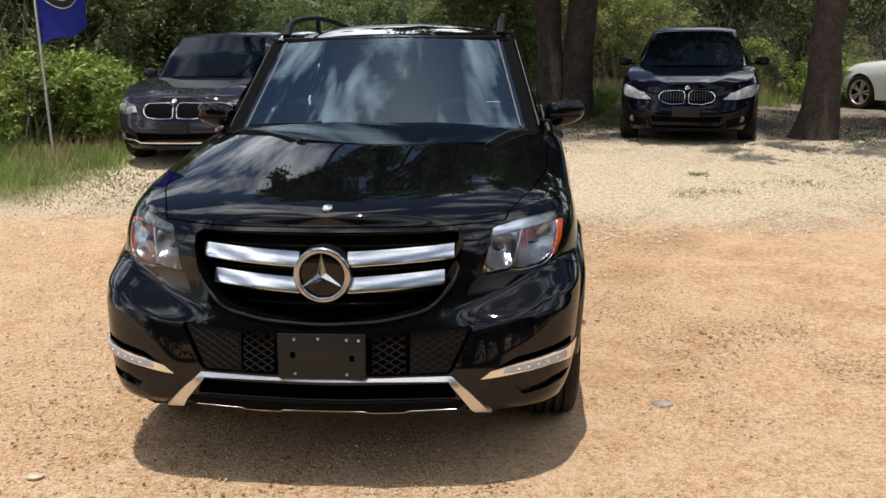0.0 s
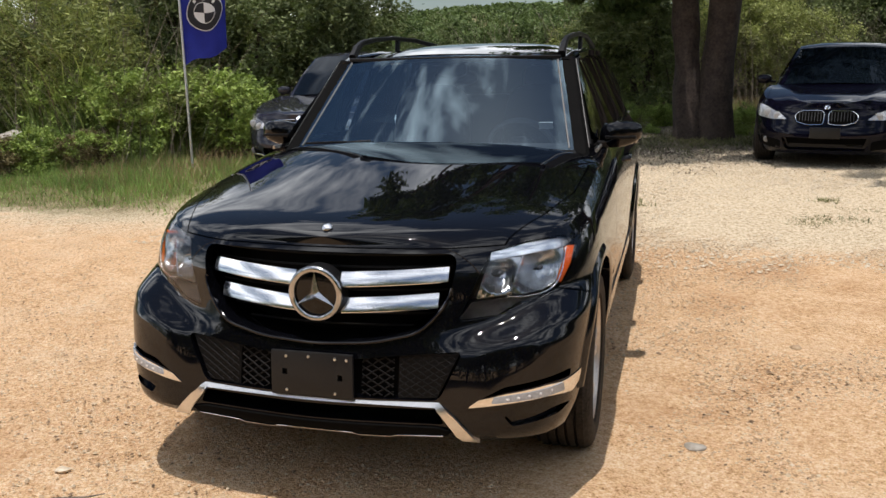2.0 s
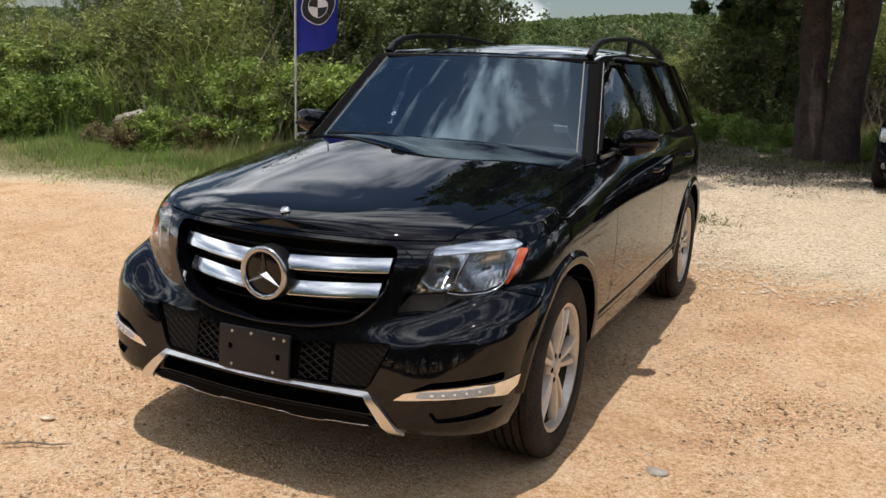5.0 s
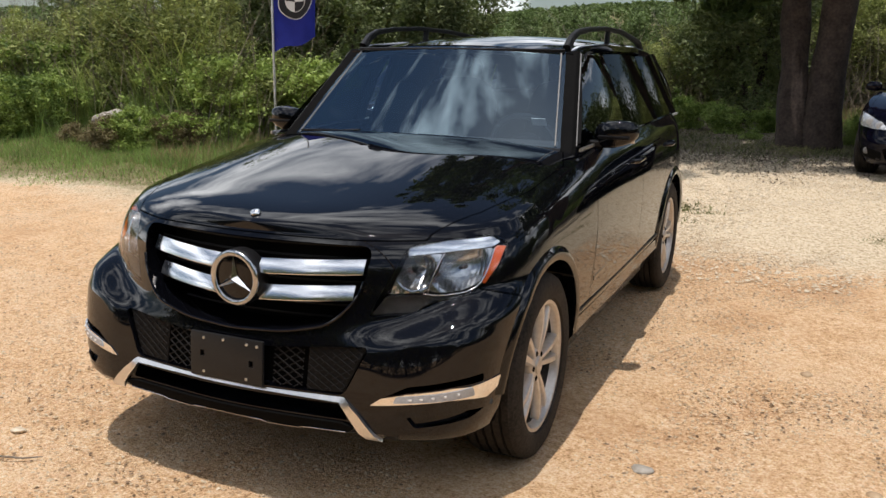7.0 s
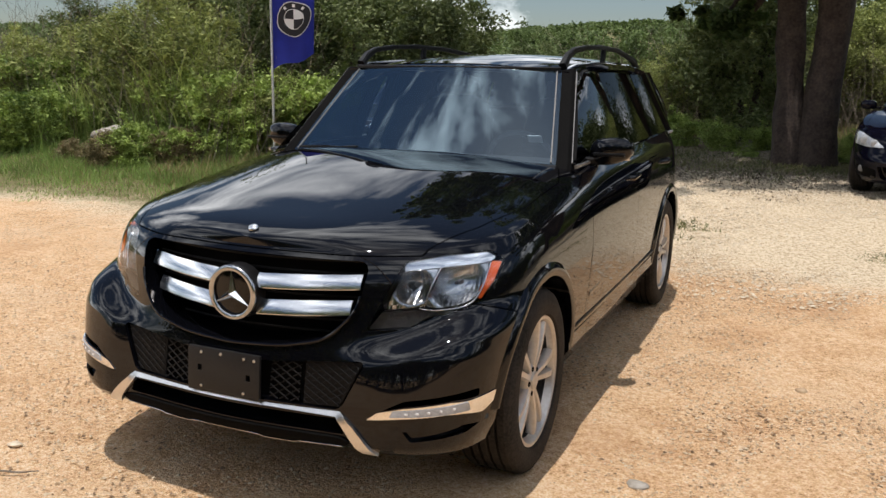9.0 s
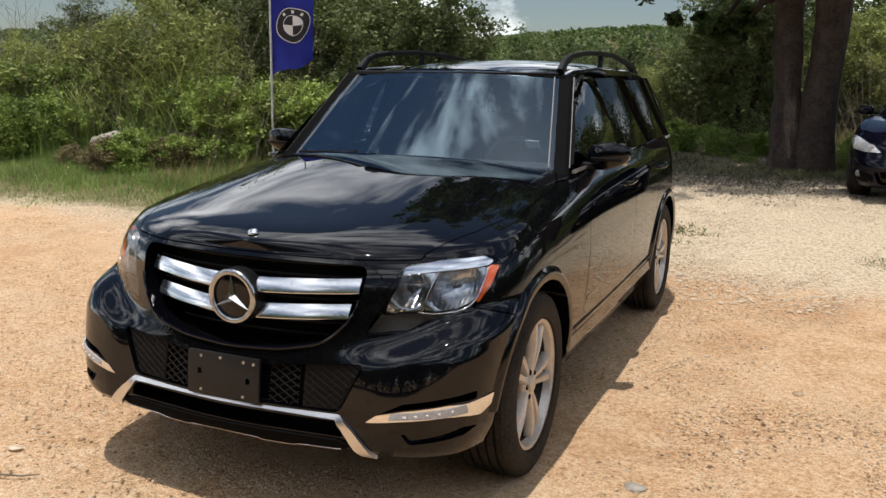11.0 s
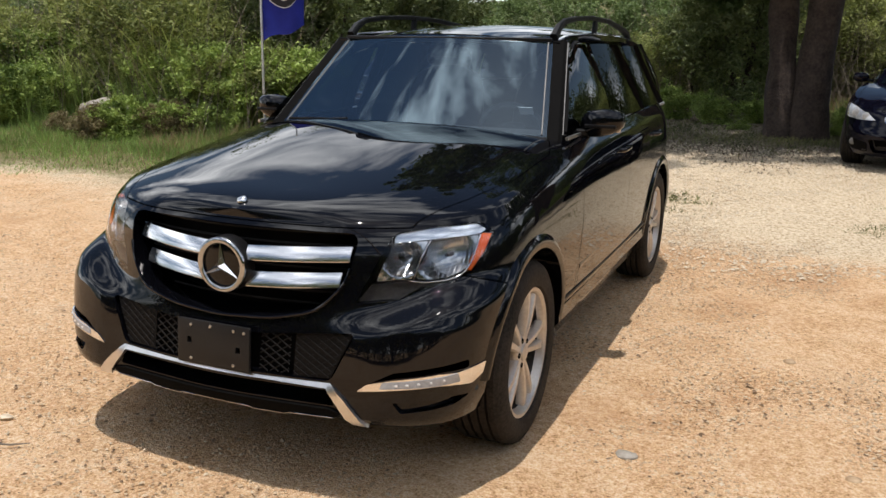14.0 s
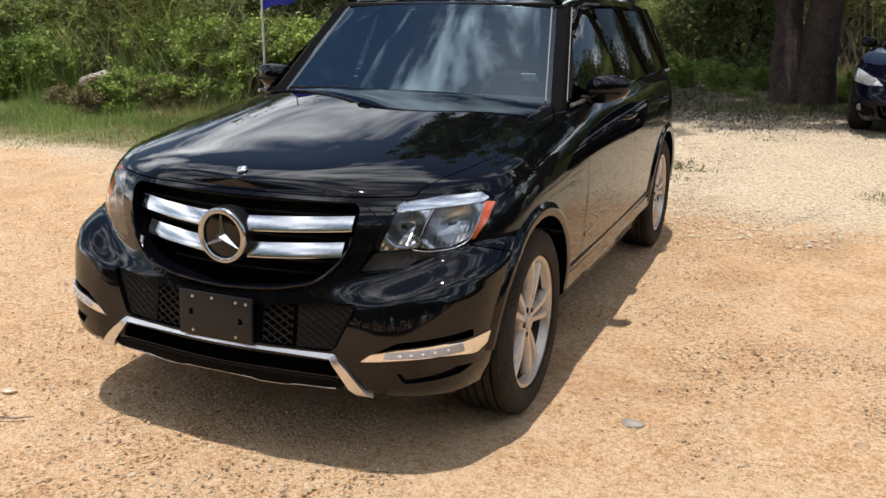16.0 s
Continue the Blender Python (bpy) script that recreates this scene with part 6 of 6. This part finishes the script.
def sedan(name, at, turn, paint, label, half=0.905, length=4.7, height=1.45, deck=1.02, ring_bars=True, strip_low=False, lamp_mat=None, roof=0.565, lamp_shape=None, badge_z=0.75, kidney_shape=((0.03, 0.56), (0.2, 0.552), (0.33, 0.59), (0.352, 0.66), (0.29, 0.715), (0.06, 0.72), (0.022, 0.69))):
    """A parked saloon; its nose is at the origin and looks along -y."""
    across, along = math.sin(radians(turn)), math.cos(radians(turn))
    rise = [gz(at[0] - across * q, at[1] + along * q) for q in (0.82, length - 1.02)]
    pitch = math.atan2(rise[1] - rise[0], length - 1.84)
    root = thing(name, (at[0], at[1], rise[0] - 0.82 * math.tan(pitch)), turn, label, "car")
    root.matrix_world = pose(at[0], at[1], rise[0] - 0.82 * math.tan(pitch), math.degrees(pitch), 0, turn)
    top = curve([(-0.1, 0.66), (0.05, 0.72), (0.3, 0.8), (0.8, 0.89), (1.35, 0.95), (1.7, 0.93), (3.4, 0.97), (length, 0.98)])
    mid = curve([(-0.1, 0.68), (0.03, 0.75), (0.15, 0.81), (0.5, 0.875), (1.0, 0.93), (1.4, 0.965), (1.8, 0.96), (3.6, deck), (length, deck)])
    vw = curve([(0, 0.9), (0.15, 0.95), (0.4, 0.985), (0.65, 1.0), (0.85, 0.975), (0.95, 0.94), (1, 0.9)])
    vf = curve([(0, 0.08), (0.1, 0.02), (0.3, 0.0), (0.5, 0.0), (0.62, 0.03), (0.8, 0.05), (0.93, 0.08), (1, 0.13)])
    rows = []
    for v in np.concatenate([np.linspace(0, 0.86, 16), np.linspace(0.89, 1, 7)]):
        w, yf = half * float(smoothed(vw, v, 0.04)), float(smoothed(vf, v, 0.03))
        phi = np.radians(90) * np.linspace(0, 1, 1500) ** 3
        x1, y1 = w * np.sin(phi) ** (2 / 3.6), 1.0 - (1.0 - yf) * np.cos(phi) ** (2 / 2.3)
        far = np.concatenate([[0], np.cumsum(np.hypot(np.diff(x1), np.diff(y1)))])
        k = np.linspace(0, far[-1], 34)
        x1, y1 = np.interp(k, far, x1), np.interp(k, far, y1)
        y2 = np.linspace(1.0, length - 0.8, 36)[1:]
        phi = np.radians(90) * np.linspace(0, 1, 14)[1:]
        x = np.concatenate([x1, w + 0 * y2, w * np.cos(phi) ** (2 / 3)])
        y = np.concatenate([y1, y2, length - 0.8 + 0.8 * np.sin(phi) ** (2 / 2)])
        rows.append(np.stack([x, y, 0.2 + (smoothed(top, y, 0.1) - 0.2) * v], 1))
    x, y, _ = rows[-1].T
    for r in np.linspace(0, 1, 12)[1:]:
        t, m = smoothed(top, y, 0.1), smoothed(mid, y, 0.06)
        crease = 0.012 * np.exp(-(((1 - r) - 0.62) / 0.1) ** 2)
        rows.append(np.stack([x * (1 - r), y, m + (t - m) * (1 - r) ** 3 + crease], 1))
    rows.insert(0, rows[0] * (0, 1, 1))
    grid = np.array(rows)
    bm = bmesh.new()
    h, w = grid.shape[:2]
    for s in (1, -1):
        vv = [[bm.verts.new((s * grid[i, j, 0], grid[i, j, 1], grid[i, j, 2])) for j in range(w)] for i in range(h)]
        for i in range(h - 1):
            for j in range(w - 1):
                q = (vv[i][j], vv[i][j + 1], vv[i + 1][j + 1], vv[i + 1][j])
                bm.faces.new(q if s < 0 else q[::-1])
    bmesh.ops.remove_doubles(bm, verts=bm.verts, dist=0.0008)
    bmesh.ops.dissolve_degenerate(bm, dist=0.0005, edges=bm.edges)
    bmesh.ops.holes_fill(bm, edges=bm.edges)
    bmesh.ops.recalc_face_normals(bm, faces=bm.faces)
    tree = BVHTree.FromBMesh(bm)
    me = bpy.data.meshes.new("body")
    bm.to_mesh(me)
    bm.free()

    def nose(px, pz):
        hit = tree.ray_cast(Vector((px, -3, pz)), Vector((0, 1, 0)), 6)
        return hit[0].y if hit[0] is not None else 1.0

    axles = (0.82, length - 1.02)
    ring = [(math.cos(a), math.sin(a)) for a in np.linspace(0, 2 * math.pi, 36, endpoint=False)]
    bm = bmesh.new()
    for ay in axles:
        for lo, hi in ((0.6, 1.3), (-1.3, -0.6)):
            prism(bm, [(ay + 0.36 * c, 0.33 + 0.36 * q) for c, q in ring], "x", lo, hi)
    me = boolean(me, bm)
    intake = rounded([(-0.5, 0.4), (0.5, 0.4), (0.44, 0.25), (-0.44, 0.25)], 0.04)
    me = boolean(me, cutter_prisms([intake], "y", -1, 0.16))
    bonnet_zone = [(-0.5, -0.2), (0.5, -0.2), (0.72, 0.3), (0.78, 1.3), (-0.78, 1.3), (-0.72, 0.3)]
    hood = boolean(me, cutter_prisms([bonnet_zone], "z", 0.735, 2.0), "INTERSECT")
    me = boolean(me, cutter_prisms([[(a * 1.006, b * 1.006) for a, b in bonnet_zone]], "z", 0.731, 2.0))
    doors = []
    for dn, y0, y1 in (("front_door", 1.42, 2.42), ("rear_door", 2.43, 3.3)):
        piece = boolean(me, cutter_prisms([[(y0, 0.3), (y0, 1.2), (y1, 1.2), (y1, 0.3)]], "x", -1.3, 1.3), "INTERSECT")
        me = boolean(me, cutter_prisms([[(y0 - 0.004, 0.297), (y0 - 0.004, 1.2), (y1 + 0.004, 1.2), (y1 + 0.004, 0.297)]], "x", -1.3, 1.3))
        doors += [(dn, b) for b in halves(piece)]
    finish(me, paint, 35)
    part("body", me, None, root)
    finish(hood, paint, 35)
    part("bonnet", hood, None, root)
    for dn, b in doors:
        part(dn, b, paint, root)
    # cabin
    yb, yt, ye, yd = 1.3, 2.05, 3.1, 4.0
    line = [(yb, 0.95, 0.70, 0.0), (1.66, 0.95 + (height - 0.97) * 0.52, roof + 0.075, 0.0), (yt - 0.06, height - 0.05, roof + 0.005, 0.0), (yt + 0.2, height - 0.008, roof - 0.005, 1), (2.6, height, roof, 1), (ye, height - 0.035, roof - 0.015, 1), (3.5, height - 0.16, roof - 0.005, 0), (yd, deck - 0.02, 0.6, 0)]
    bm = bmesh.new()
    rings = []
    for yy, zz, ww, _ in line:
        base = 0.9
        row = []
        for u in np.linspace(-1, 1, 21):
            a = abs(u)
            if a < 0.7:
                px, pz = ww * u / 0.7, zz - 0.03 * (a / 0.7) ** 3
            else:
                k = (a - 0.7) / 0.3
                px, pz = math.copysign(ww + (0.80 - ww) * k, u), (zz - 0.03) + (base - zz + 0.03) * k
            row.append(bm.verts.new((px, yy - 0.12 * (1 - u * u) * (1 if yy < 2.1 else 0), pz)))
        rings.append(row)
    for a, b in zip(rings, rings[1:]):
        for j in range(20):
            bm.faces.new((a[j], a[j + 1], b[j + 1], b[j]))
    bmesh.ops.recalc_face_normals(bm, faces=bm.faces)
    part("cabin", bm, paint, root, "", 40)
    bm = bmesh.new()
    cells = []
    for t in np.linspace(0.04, 1.93, 14):
        i = min(1, int(t))
        row = []
        for u in np.linspace(-0.64, 0.64, 17):
            a, b = line[i], line[i + 1]
            yy, zz, ww = (a[q] + (b[q] - a[q]) * (t - i) for q in range(3))
            k = abs(u) / 0.7
            row.append(bm.verts.new((ww * u / 0.7, yy - 0.12 * (1 - u * u) - 0.012, zz - 0.03 * k**3 + 0.012)))
        cells.append(row)
    for p, q in zip(cells, cells[1:]):
        for j in range(16):
            bm.faces.new((p[j], p[j + 1], q[j + 1], q[j]))
    part("windscreen", bm, BLACK_GLASS, root, "", 180)
    for s in (1, -1):
        for pn, y0, y1, t0, t1 in (("side_window", 1.6, 2.4, 2.1, 2.42), ("side_window", 2.46, 3.25, 2.48, 3.1)):
            glass_sheet([(s * 0.785, y0, 0.97), (s * 0.785, y1, 0.98), (s * 0.602, t1, height - 0.075), (s * 0.602, t0, height - 0.075)], 0.012, BLACK_GLASS, pn, root, 5, 5, (s, 0, 0.4))
        # door mirror
        bm = bmesh.new()
        blob(bm, (s * 0.945, 1.6, 1.0), (0.19, 0.11, 0.12), 3, 14)
        mirror = part("door_mirror", bm, paint, root)
        bm = bmesh.new()
        strip(bm, [(s * 0.8, 1.62, 0.96), (s * 0.88, 1.6, 0.97)], 0.04, 0.03)
        part("mirror_foot", bm, BLACK_PLASTIC, mirror)
        # headlamp
        lamp_o = lamp_shape or [(0.42, 0.6), (0.6, 0.605), (0.8, 0.64), (0.855, 0.72), (0.74, 0.735), (0.55, 0.69)]
        lamp_o = rounded(lamp_o, 0.015)
        lamp_o = lamp_o if s > 0 else mirrored(lamp_o)
        lamp = part("headlamp", on_front(lamp_o, 0.004, 0.02, 0.03, nose), lamp_mat or LAMP_GLASSY, root, "clear headlamp")
        for lx in (0.56, 0.68):
            bm = bmesh.new()
            lathe(bm, [(-0.01, 0.0005), (-0.012, 0.03), (-0.004, 0.045), (0.01, 0.046)], 16, "y", (s * lx, nose(s * lx, 0.65) - 0.004, 0.652 + (lx - 0.56) * 0.25))
            part("lamp_ring", bm, LAMP_GREY, lamp)
        # kidney grille
        o = rounded(kidney_shape, 0.035)
        o = o if s > 0 else mirrored(o)
        bm = bmesh.new()
        tube(bm, [(px, nose(px, pz) - 0.006, pz) for px, pz in o], 0.006, 6, 1, True)
        kidney = part("kidney_grille", bm, CHROME, root, "chrome-ringed black grille")
        part("grille_back", on_front(o, 0.004, 0.01, 0.05, nose), DARK, kidney)
        if ring_bars:
            for k in range(8):
                px = s * (0.06 + 0.034 * k)
                bm = bmesh.new()
                strip(bm, [(px, nose(px, 0.6) - 0.012, 0.6), (px, nose(px, 0.7) - 0.01, 0.7)], 0.007, 0.012)
                part("grille_bar", bm, SMOKE, kidney)
        # fog lamp, and a dark sheet for the shade of the corner opening
        o = rounded([(0.5, 0.36), (0.76, 0.4), (0.78, 0.28), (0.5, 0.25)], 0.03)
        fog = part("fog_recess", on_front(o if s > 0 else mirrored(o), 0.003, 0.008, 0.05, nose), DARK, root)
        bm = bmesh.new()
        lathe(bm, [(-0.014, 0.0005), (-0.012, 0.03), (-0.004, 0.04), (0.01, 0.042)], 14, "y", (s * 0.68, nose(s * 0.68, 0.35), 0.35))
        part("fog_lamp", bm, GREY_TRIM, fog)
        for ay in axles:
            build_wheel(s * 0.775, ay, s, 0.33, 0.235, 0.21, 5, root)
    bm = bmesh.new()
    lathe(bm, [(0, 0.0005), (0.006, 0.022), (0.0, 0.032), (-0.008, 0.033)], 20, "z")
    bmesh.ops.transform(bm, matrix=Matrix.Translation((0, 0.08, badge_z + 0.012)) @ Matrix.Rotation(radians(50), 4, "X"), verts=bm.verts)
    part("bonnet_badge", bm, CHROME, root, "small round badge")
    bm = bmesh.new()
    box(bm, (0, nose(0, 0.46) - 0.012, 0.46), (0.34, 0.016, 0.13), 0.005)
    part("plate_holder", bm, PLATE_PLASTIC, root, "blank dark plate holder")
    part("lower_intake", on_front(intake, -0.1, 0.01, 0.08, nose), DARK, root)
    if strip_low:
        bm = bmesh.new()
        strip(bm, [(px, nose(px, 0.29) - 0.012, 0.285 + 0.03 * (abs(px) > 0.5)) for px in np.linspace(-0.74, 0.74, 20)], 0.02, 0.018)
        part("bumper_trim", bm, CHROME, root, "chrome line low on the bumper")
    return root


LAMP_GLASSY = material("lamp_glassy", (0.3, 0.31, 0.32), 0.12, 0.4, (0.55, 0.56, 0.58), 16, 60, 0.15, 1.0)
LAMP_SMOKED = material("lamp_smoked", (0.06, 0.06, 0.065), 0.1, 0.5, (0.4, 0.4, 0.42), 14, 50, 0.1, 1.0)
sedan("sedan", (2.88, 7.78), -13.2, PAINT_BLUE, "black sedan with chrome twin grille parked under an oak", 0.915, 4.84, 1.46, 1.04, lamp_shape=[(0.44, 0.612), (0.62, 0.606), (0.81, 0.625), (0.868, 0.7), (0.83, 0.772), (0.7, 0.748), (0.52, 0.672)])
sedan("sedan", (-3.2, 6.1), -1.5, PAINT_GREY, "dark grey sedan with twin grille parked beside the weeds", 0.935, 4.62, 1.5, 1.02, False, True, LAMP_SMOKED, 0.6, [(0.46, 0.635), (0.62, 0.6), (0.84, 0.62), (0.9, 0.71), (0.86, 0.785), (0.7, 0.765), (0.5, 0.7)], kidney_shape=((0.025, 0.562), (0.2, 0.558), (0.34, 0.575), (0.385, 0.65), (0.35, 0.728), (0.06, 0.735), (0.02, 0.7)))
sedan("coupe", (7.9, 15.2), -155, PAINT_WHITE, "white coupe parked in dappled shade behind an oak", 0.9, 4.5, 1.38, 1.0)


# ---- flag on its pole ----
def build_flag(x, y):
    z0 = gz(x, y)
    pole = thing("flag_pole", (x, y, z0), 0, "thin grey flag pole standing in the weeds", "flag pole")
    bm = bmesh.new()
    tube(bm, [(0, 0, -0.2), (0, 0, 1.0), (0.0, 0, 2.2), (0.0, 0, 3.7)], [0.018, 0.017, 0.015, 0.012], 12)
    part("pole", bm, POLE_MAT, pole)
    bm = bmesh.new()
    blob(bm, (0, 0, 3.72), (0.05, 0.05, 0.05), 2, 10)
    part("finial", bm, POLE_MAT, pole)
    flag = thing("flag", (x, y, z0), 30, "deep blue flag with a round black and white badge", "flag")
    low, high, wide = 1.36, 3.3, 0.58

    def cloth(u, v, out=0.0):
        """u across from the pole, v up; the cloth hangs in soft folds and its lower edge slants."""
        zz = low + (high - low) * v + 0.2 * u * (1 - v) + 0.03 * math.sin(u * 7)
        xx = wide * u * (0.93 + 0.07 * v)
        yy = 0.05 * math.sin(u * 6.5 + v * 2.2) * u + 0.03 * math.sin(v * 7 + u * 2)
        e = Vector((0.3 * math.cos(u * 6.5), -1, 0)).normalized()
        return Vector((xx + 0.015, yy, zz)) + e * out

    bm = bmesh.new()
    nu, nv = 26, 44
    g = [[bm.verts.new(cloth(i / nu, j / nv)) for j in range(nv + 1)] for i in range(nu + 1)]
    for i in range(nu):
        for j in range(nv):
            bm.faces.new((g[i][j], g[i + 1][j], g[i + 1][j + 1], g[i][j + 1]))
    part("cloth", bm, FLAG_BLUE, flag, "", 180)
    cu, cv = 0.52, 0.31

    def badge(r0, r1, a0, a1, out, mat, nm):
        b = bmesh.new()
        n = max(4, int((a1 - a0) / 0.1))
        prev = None
        for k in range(n + 1):
            a = a0 + (a1 - a0) * k / n
            row = [b.verts.new(cloth(cu + r * math.cos(a) / wide, cv + r * math.sin(a) / (high - low), out)) for r in np.linspace(r0, r1, 5)]
            if prev:
                for q in range(4):
                    b.faces.new((prev[q], prev[q + 1], row[q + 1], row[q]))
            prev = row
        part(nm, b, mat, flag, "", 180)

    tau = 2 * math.pi
    for sgn in (1, -1):
        badge(0.0, 0.24, 0, tau, 0.004 * sgn, FLAG_WHITE, "badge_rim")
        badge(0.0, 0.229, 0, tau, 0.008 * sgn, FLAG_BLACK, "badge_ring")
        badge(0.0, 0.14, 0, tau, 0.012 * sgn, FLAG_WHITE, "badge_disc")
        badge(0.0, 0.131, 0, tau / 4 + 0.0, 0.016 * sgn, FLAG_WHITE, "badge_quarter")
        badge(0.0, 0.131, tau / 4, tau / 2, 0.016 * sgn, FLAG_BLACK, "badge_quarter")
        badge(0.0, 0.131, tau * 0.75, tau, 0.016 * sgn, FLAG_BLACK, "badge_quarter")
        for a in (2.3, 1.57, 0.85):
            badge(0.165, 0.205, a - 0.1, a + 0.1, 0.012 * sgn, FLAG_WHITE, "badge_mark")


build_flag(-5.06, 6.78)


# ---- loose stones ----
def stone_mesh(bm, centre, size, seed):
    r = bmesh.ops.create_icosphere(bm, subdivisions=2, radius=1.0)
    rs = random.Random(seed)
    o = Vector((rs.uniform(0, 50), rs.uniform(0, 50), 0))
    for v in r["verts"]:
        k = 1 + 0.35 * noise.noise(v.co * 1.3 + o)
        v.co = Vector((v.co.x * size[0] * k, v.co.y * size[1] * k, v.co.z * size[2] * k)) + Vector(centre)


def build_stones():
    for k, (x, y, sx, sy, sz, mat, label) in enumerate((
        (1.304, 0.046, 0.048, 0.036, 0.014, ROCK, "flat grey stone lying on the sand"),
        (-1.1, -0.72, 0.032, 0.026, 0.01, PEBBLE_PALE, "pale flat stone lying on the sand"),
        (1.844, 1.394, 0.03, 0.03, 0.018, PEBBLE, "small brown stone lying on the sand"),
        (2.1, 0.2, 0.03, 0.025, 0.015, PEBBLE, "small brown stone lying on the sand"),
    )):
        bm = bmesh.new()
        stone_mesh(bm, (0, 0, 0), (sx, sy, sz), k)
        ob = part("stone", bm, mat, None, "", 60)
        ob.location = (x, y, gz(x, y) + sz * 0.4)
        tagged(ob, label, "stone")
    bm = bmesh.new()
    for bx, bz, bs in ((0, 0, 1.0), (0.26, -0.03, 0.8), (-0.24, -0.03, 0.8), (0.1, -0.02, 0.9)):
        stone_mesh(bm, (bx, 0, bz), (0.28 * bs, 0.22 * bs, 0.11 * bs), 77 + int(bx * 10))
    ob = part("boulder", bm, ROCK, None, "", 60)
    ob.location = (-7.5, 6.37, gz(-7.5, 6.37) + 0.3)
    tagged(ob, "pale grey limestone boulder half hidden in brush", "rock")
    bm = bmesh.new()
    tube(bm, [(-1.03, -0.98, 0.012), (-0.95, -0.93, 0.014), (-0.86, -0.9, 0.012), (-0.8, -0.86, 0.013)], [0.003, 0.004, 0.004, 0.002], 6)
    tagged(part("twig", bm, TWIG), "thin dry twig lying on the sand", "twig")
    r = np.random.RandomState(2)

    def scatter(n, x, y, size, mat, name, label):
        base = np.array([(1, 0, 0), (-1, 0, 0), (0, 1, 0), (0, -1, 0), (0, 0, 1)], float) - (0, 0, 0.25)
        tri = np.array([(0, 2, 4), (2, 1, 4), (1, 3, 4), (3, 0, 4)])
        s = size * np.minimum(0.5 + r.gamma(1.6, 0.45, n), 2.4)
        a = r.rand(n) * 6.28
        v = base[None] * np.stack([s * (0.7 + 0.6 * r.rand(n)), s * (0.6 + 0.5 * r.rand(n)), s * (0.35 + 0.3 * r.rand(n))], 1)[:, None, :]
        v += r.normal(size=v.shape) * s[:, None, None] * 0.12
        c, q = np.cos(a)[:, None], np.sin(a)[:, None]
        v = np.stack([v[..., 0] * c - v[..., 1] * q, v[..., 0] * q + v[..., 1] * c, v[..., 2]], -1)
        v += np.stack([x, y, ground_z(x, y) + 0.004], 1)[:, None, :]
        f = (tri[None] + 5 * np.arange(n)[:, None, None]).reshape(-1, 3)
        tagged(new(name, quads(name, v.reshape(-1, 3), f, mat)), label, "gravel", kind="stuff")

    for n, size, mat, name, label in ((70000, 0.0048, PEBBLE, "sand_grit", "brown grit and small stones on the sand"), (30000, 0.0046, PEBBLE_DARK, "dark_grit", "dark grit scattered over the sand"), (70000, 0.005, PEBBLE_SAND, "pale_grit", "pale grit scattered over the sand")):
        x, y = r.uniform(-6, 4.5, n), -2.6 + 7.4 * r.rand(n)
        ph = r.rand() * 6
        clump = 0.5 + 0.5 * np.sin(x * 2.1 + ph + 1.3 * np.sin(y * 1.7)) * np.cos(y * 1.9 + np.sin(x * 1.3 + ph))
        keep = r.rand(n) < (0.55 + 0.45 * clump) * (0.4 + 0.6 * smooth_step(-2.4, 1.2, x))
        scatter(int(keep.sum()), x[keep], y[keep], size, mat, name, label)
    n = 36000
    x, y = r.uniform(-3.5, 7.5, n), 3.1 + 6.6 * r.rand(n) ** 0.9
    scatter(n, x, y, 0.0105, PEBBLE_PALE, "gravel", "white crushed limestone gravel")

    # fallen leaves and twigs in the oaks' shade
    n = 22000
    x, y = r.uniform(-2.2, 7.5, n), 7.2 + 5.4 * r.rand(n) ** 0.8
    keep = r.rand(n) < smooth_step(6.8, 9.2, y + 0.7 * np.sin(x * 1.9) + 0.5 * np.sin(x * 4.3 + y * 2))
    x, y = x[keep], y[keep]
    p = np.stack([x, y, ground_z(x, y) + 0.006], 1)
    v, f = leaf_cloud(p, 0.012 + 0.014 * r.rand(len(x)), 61, 1.9, 1.6, corners=3)
    tagged(new("leaf_litter", quads("leaf_litter", v, f, LITTER)), "dark brown fallen leaves on the shaded gravel", "leaves", kind="stuff")


build_stones()
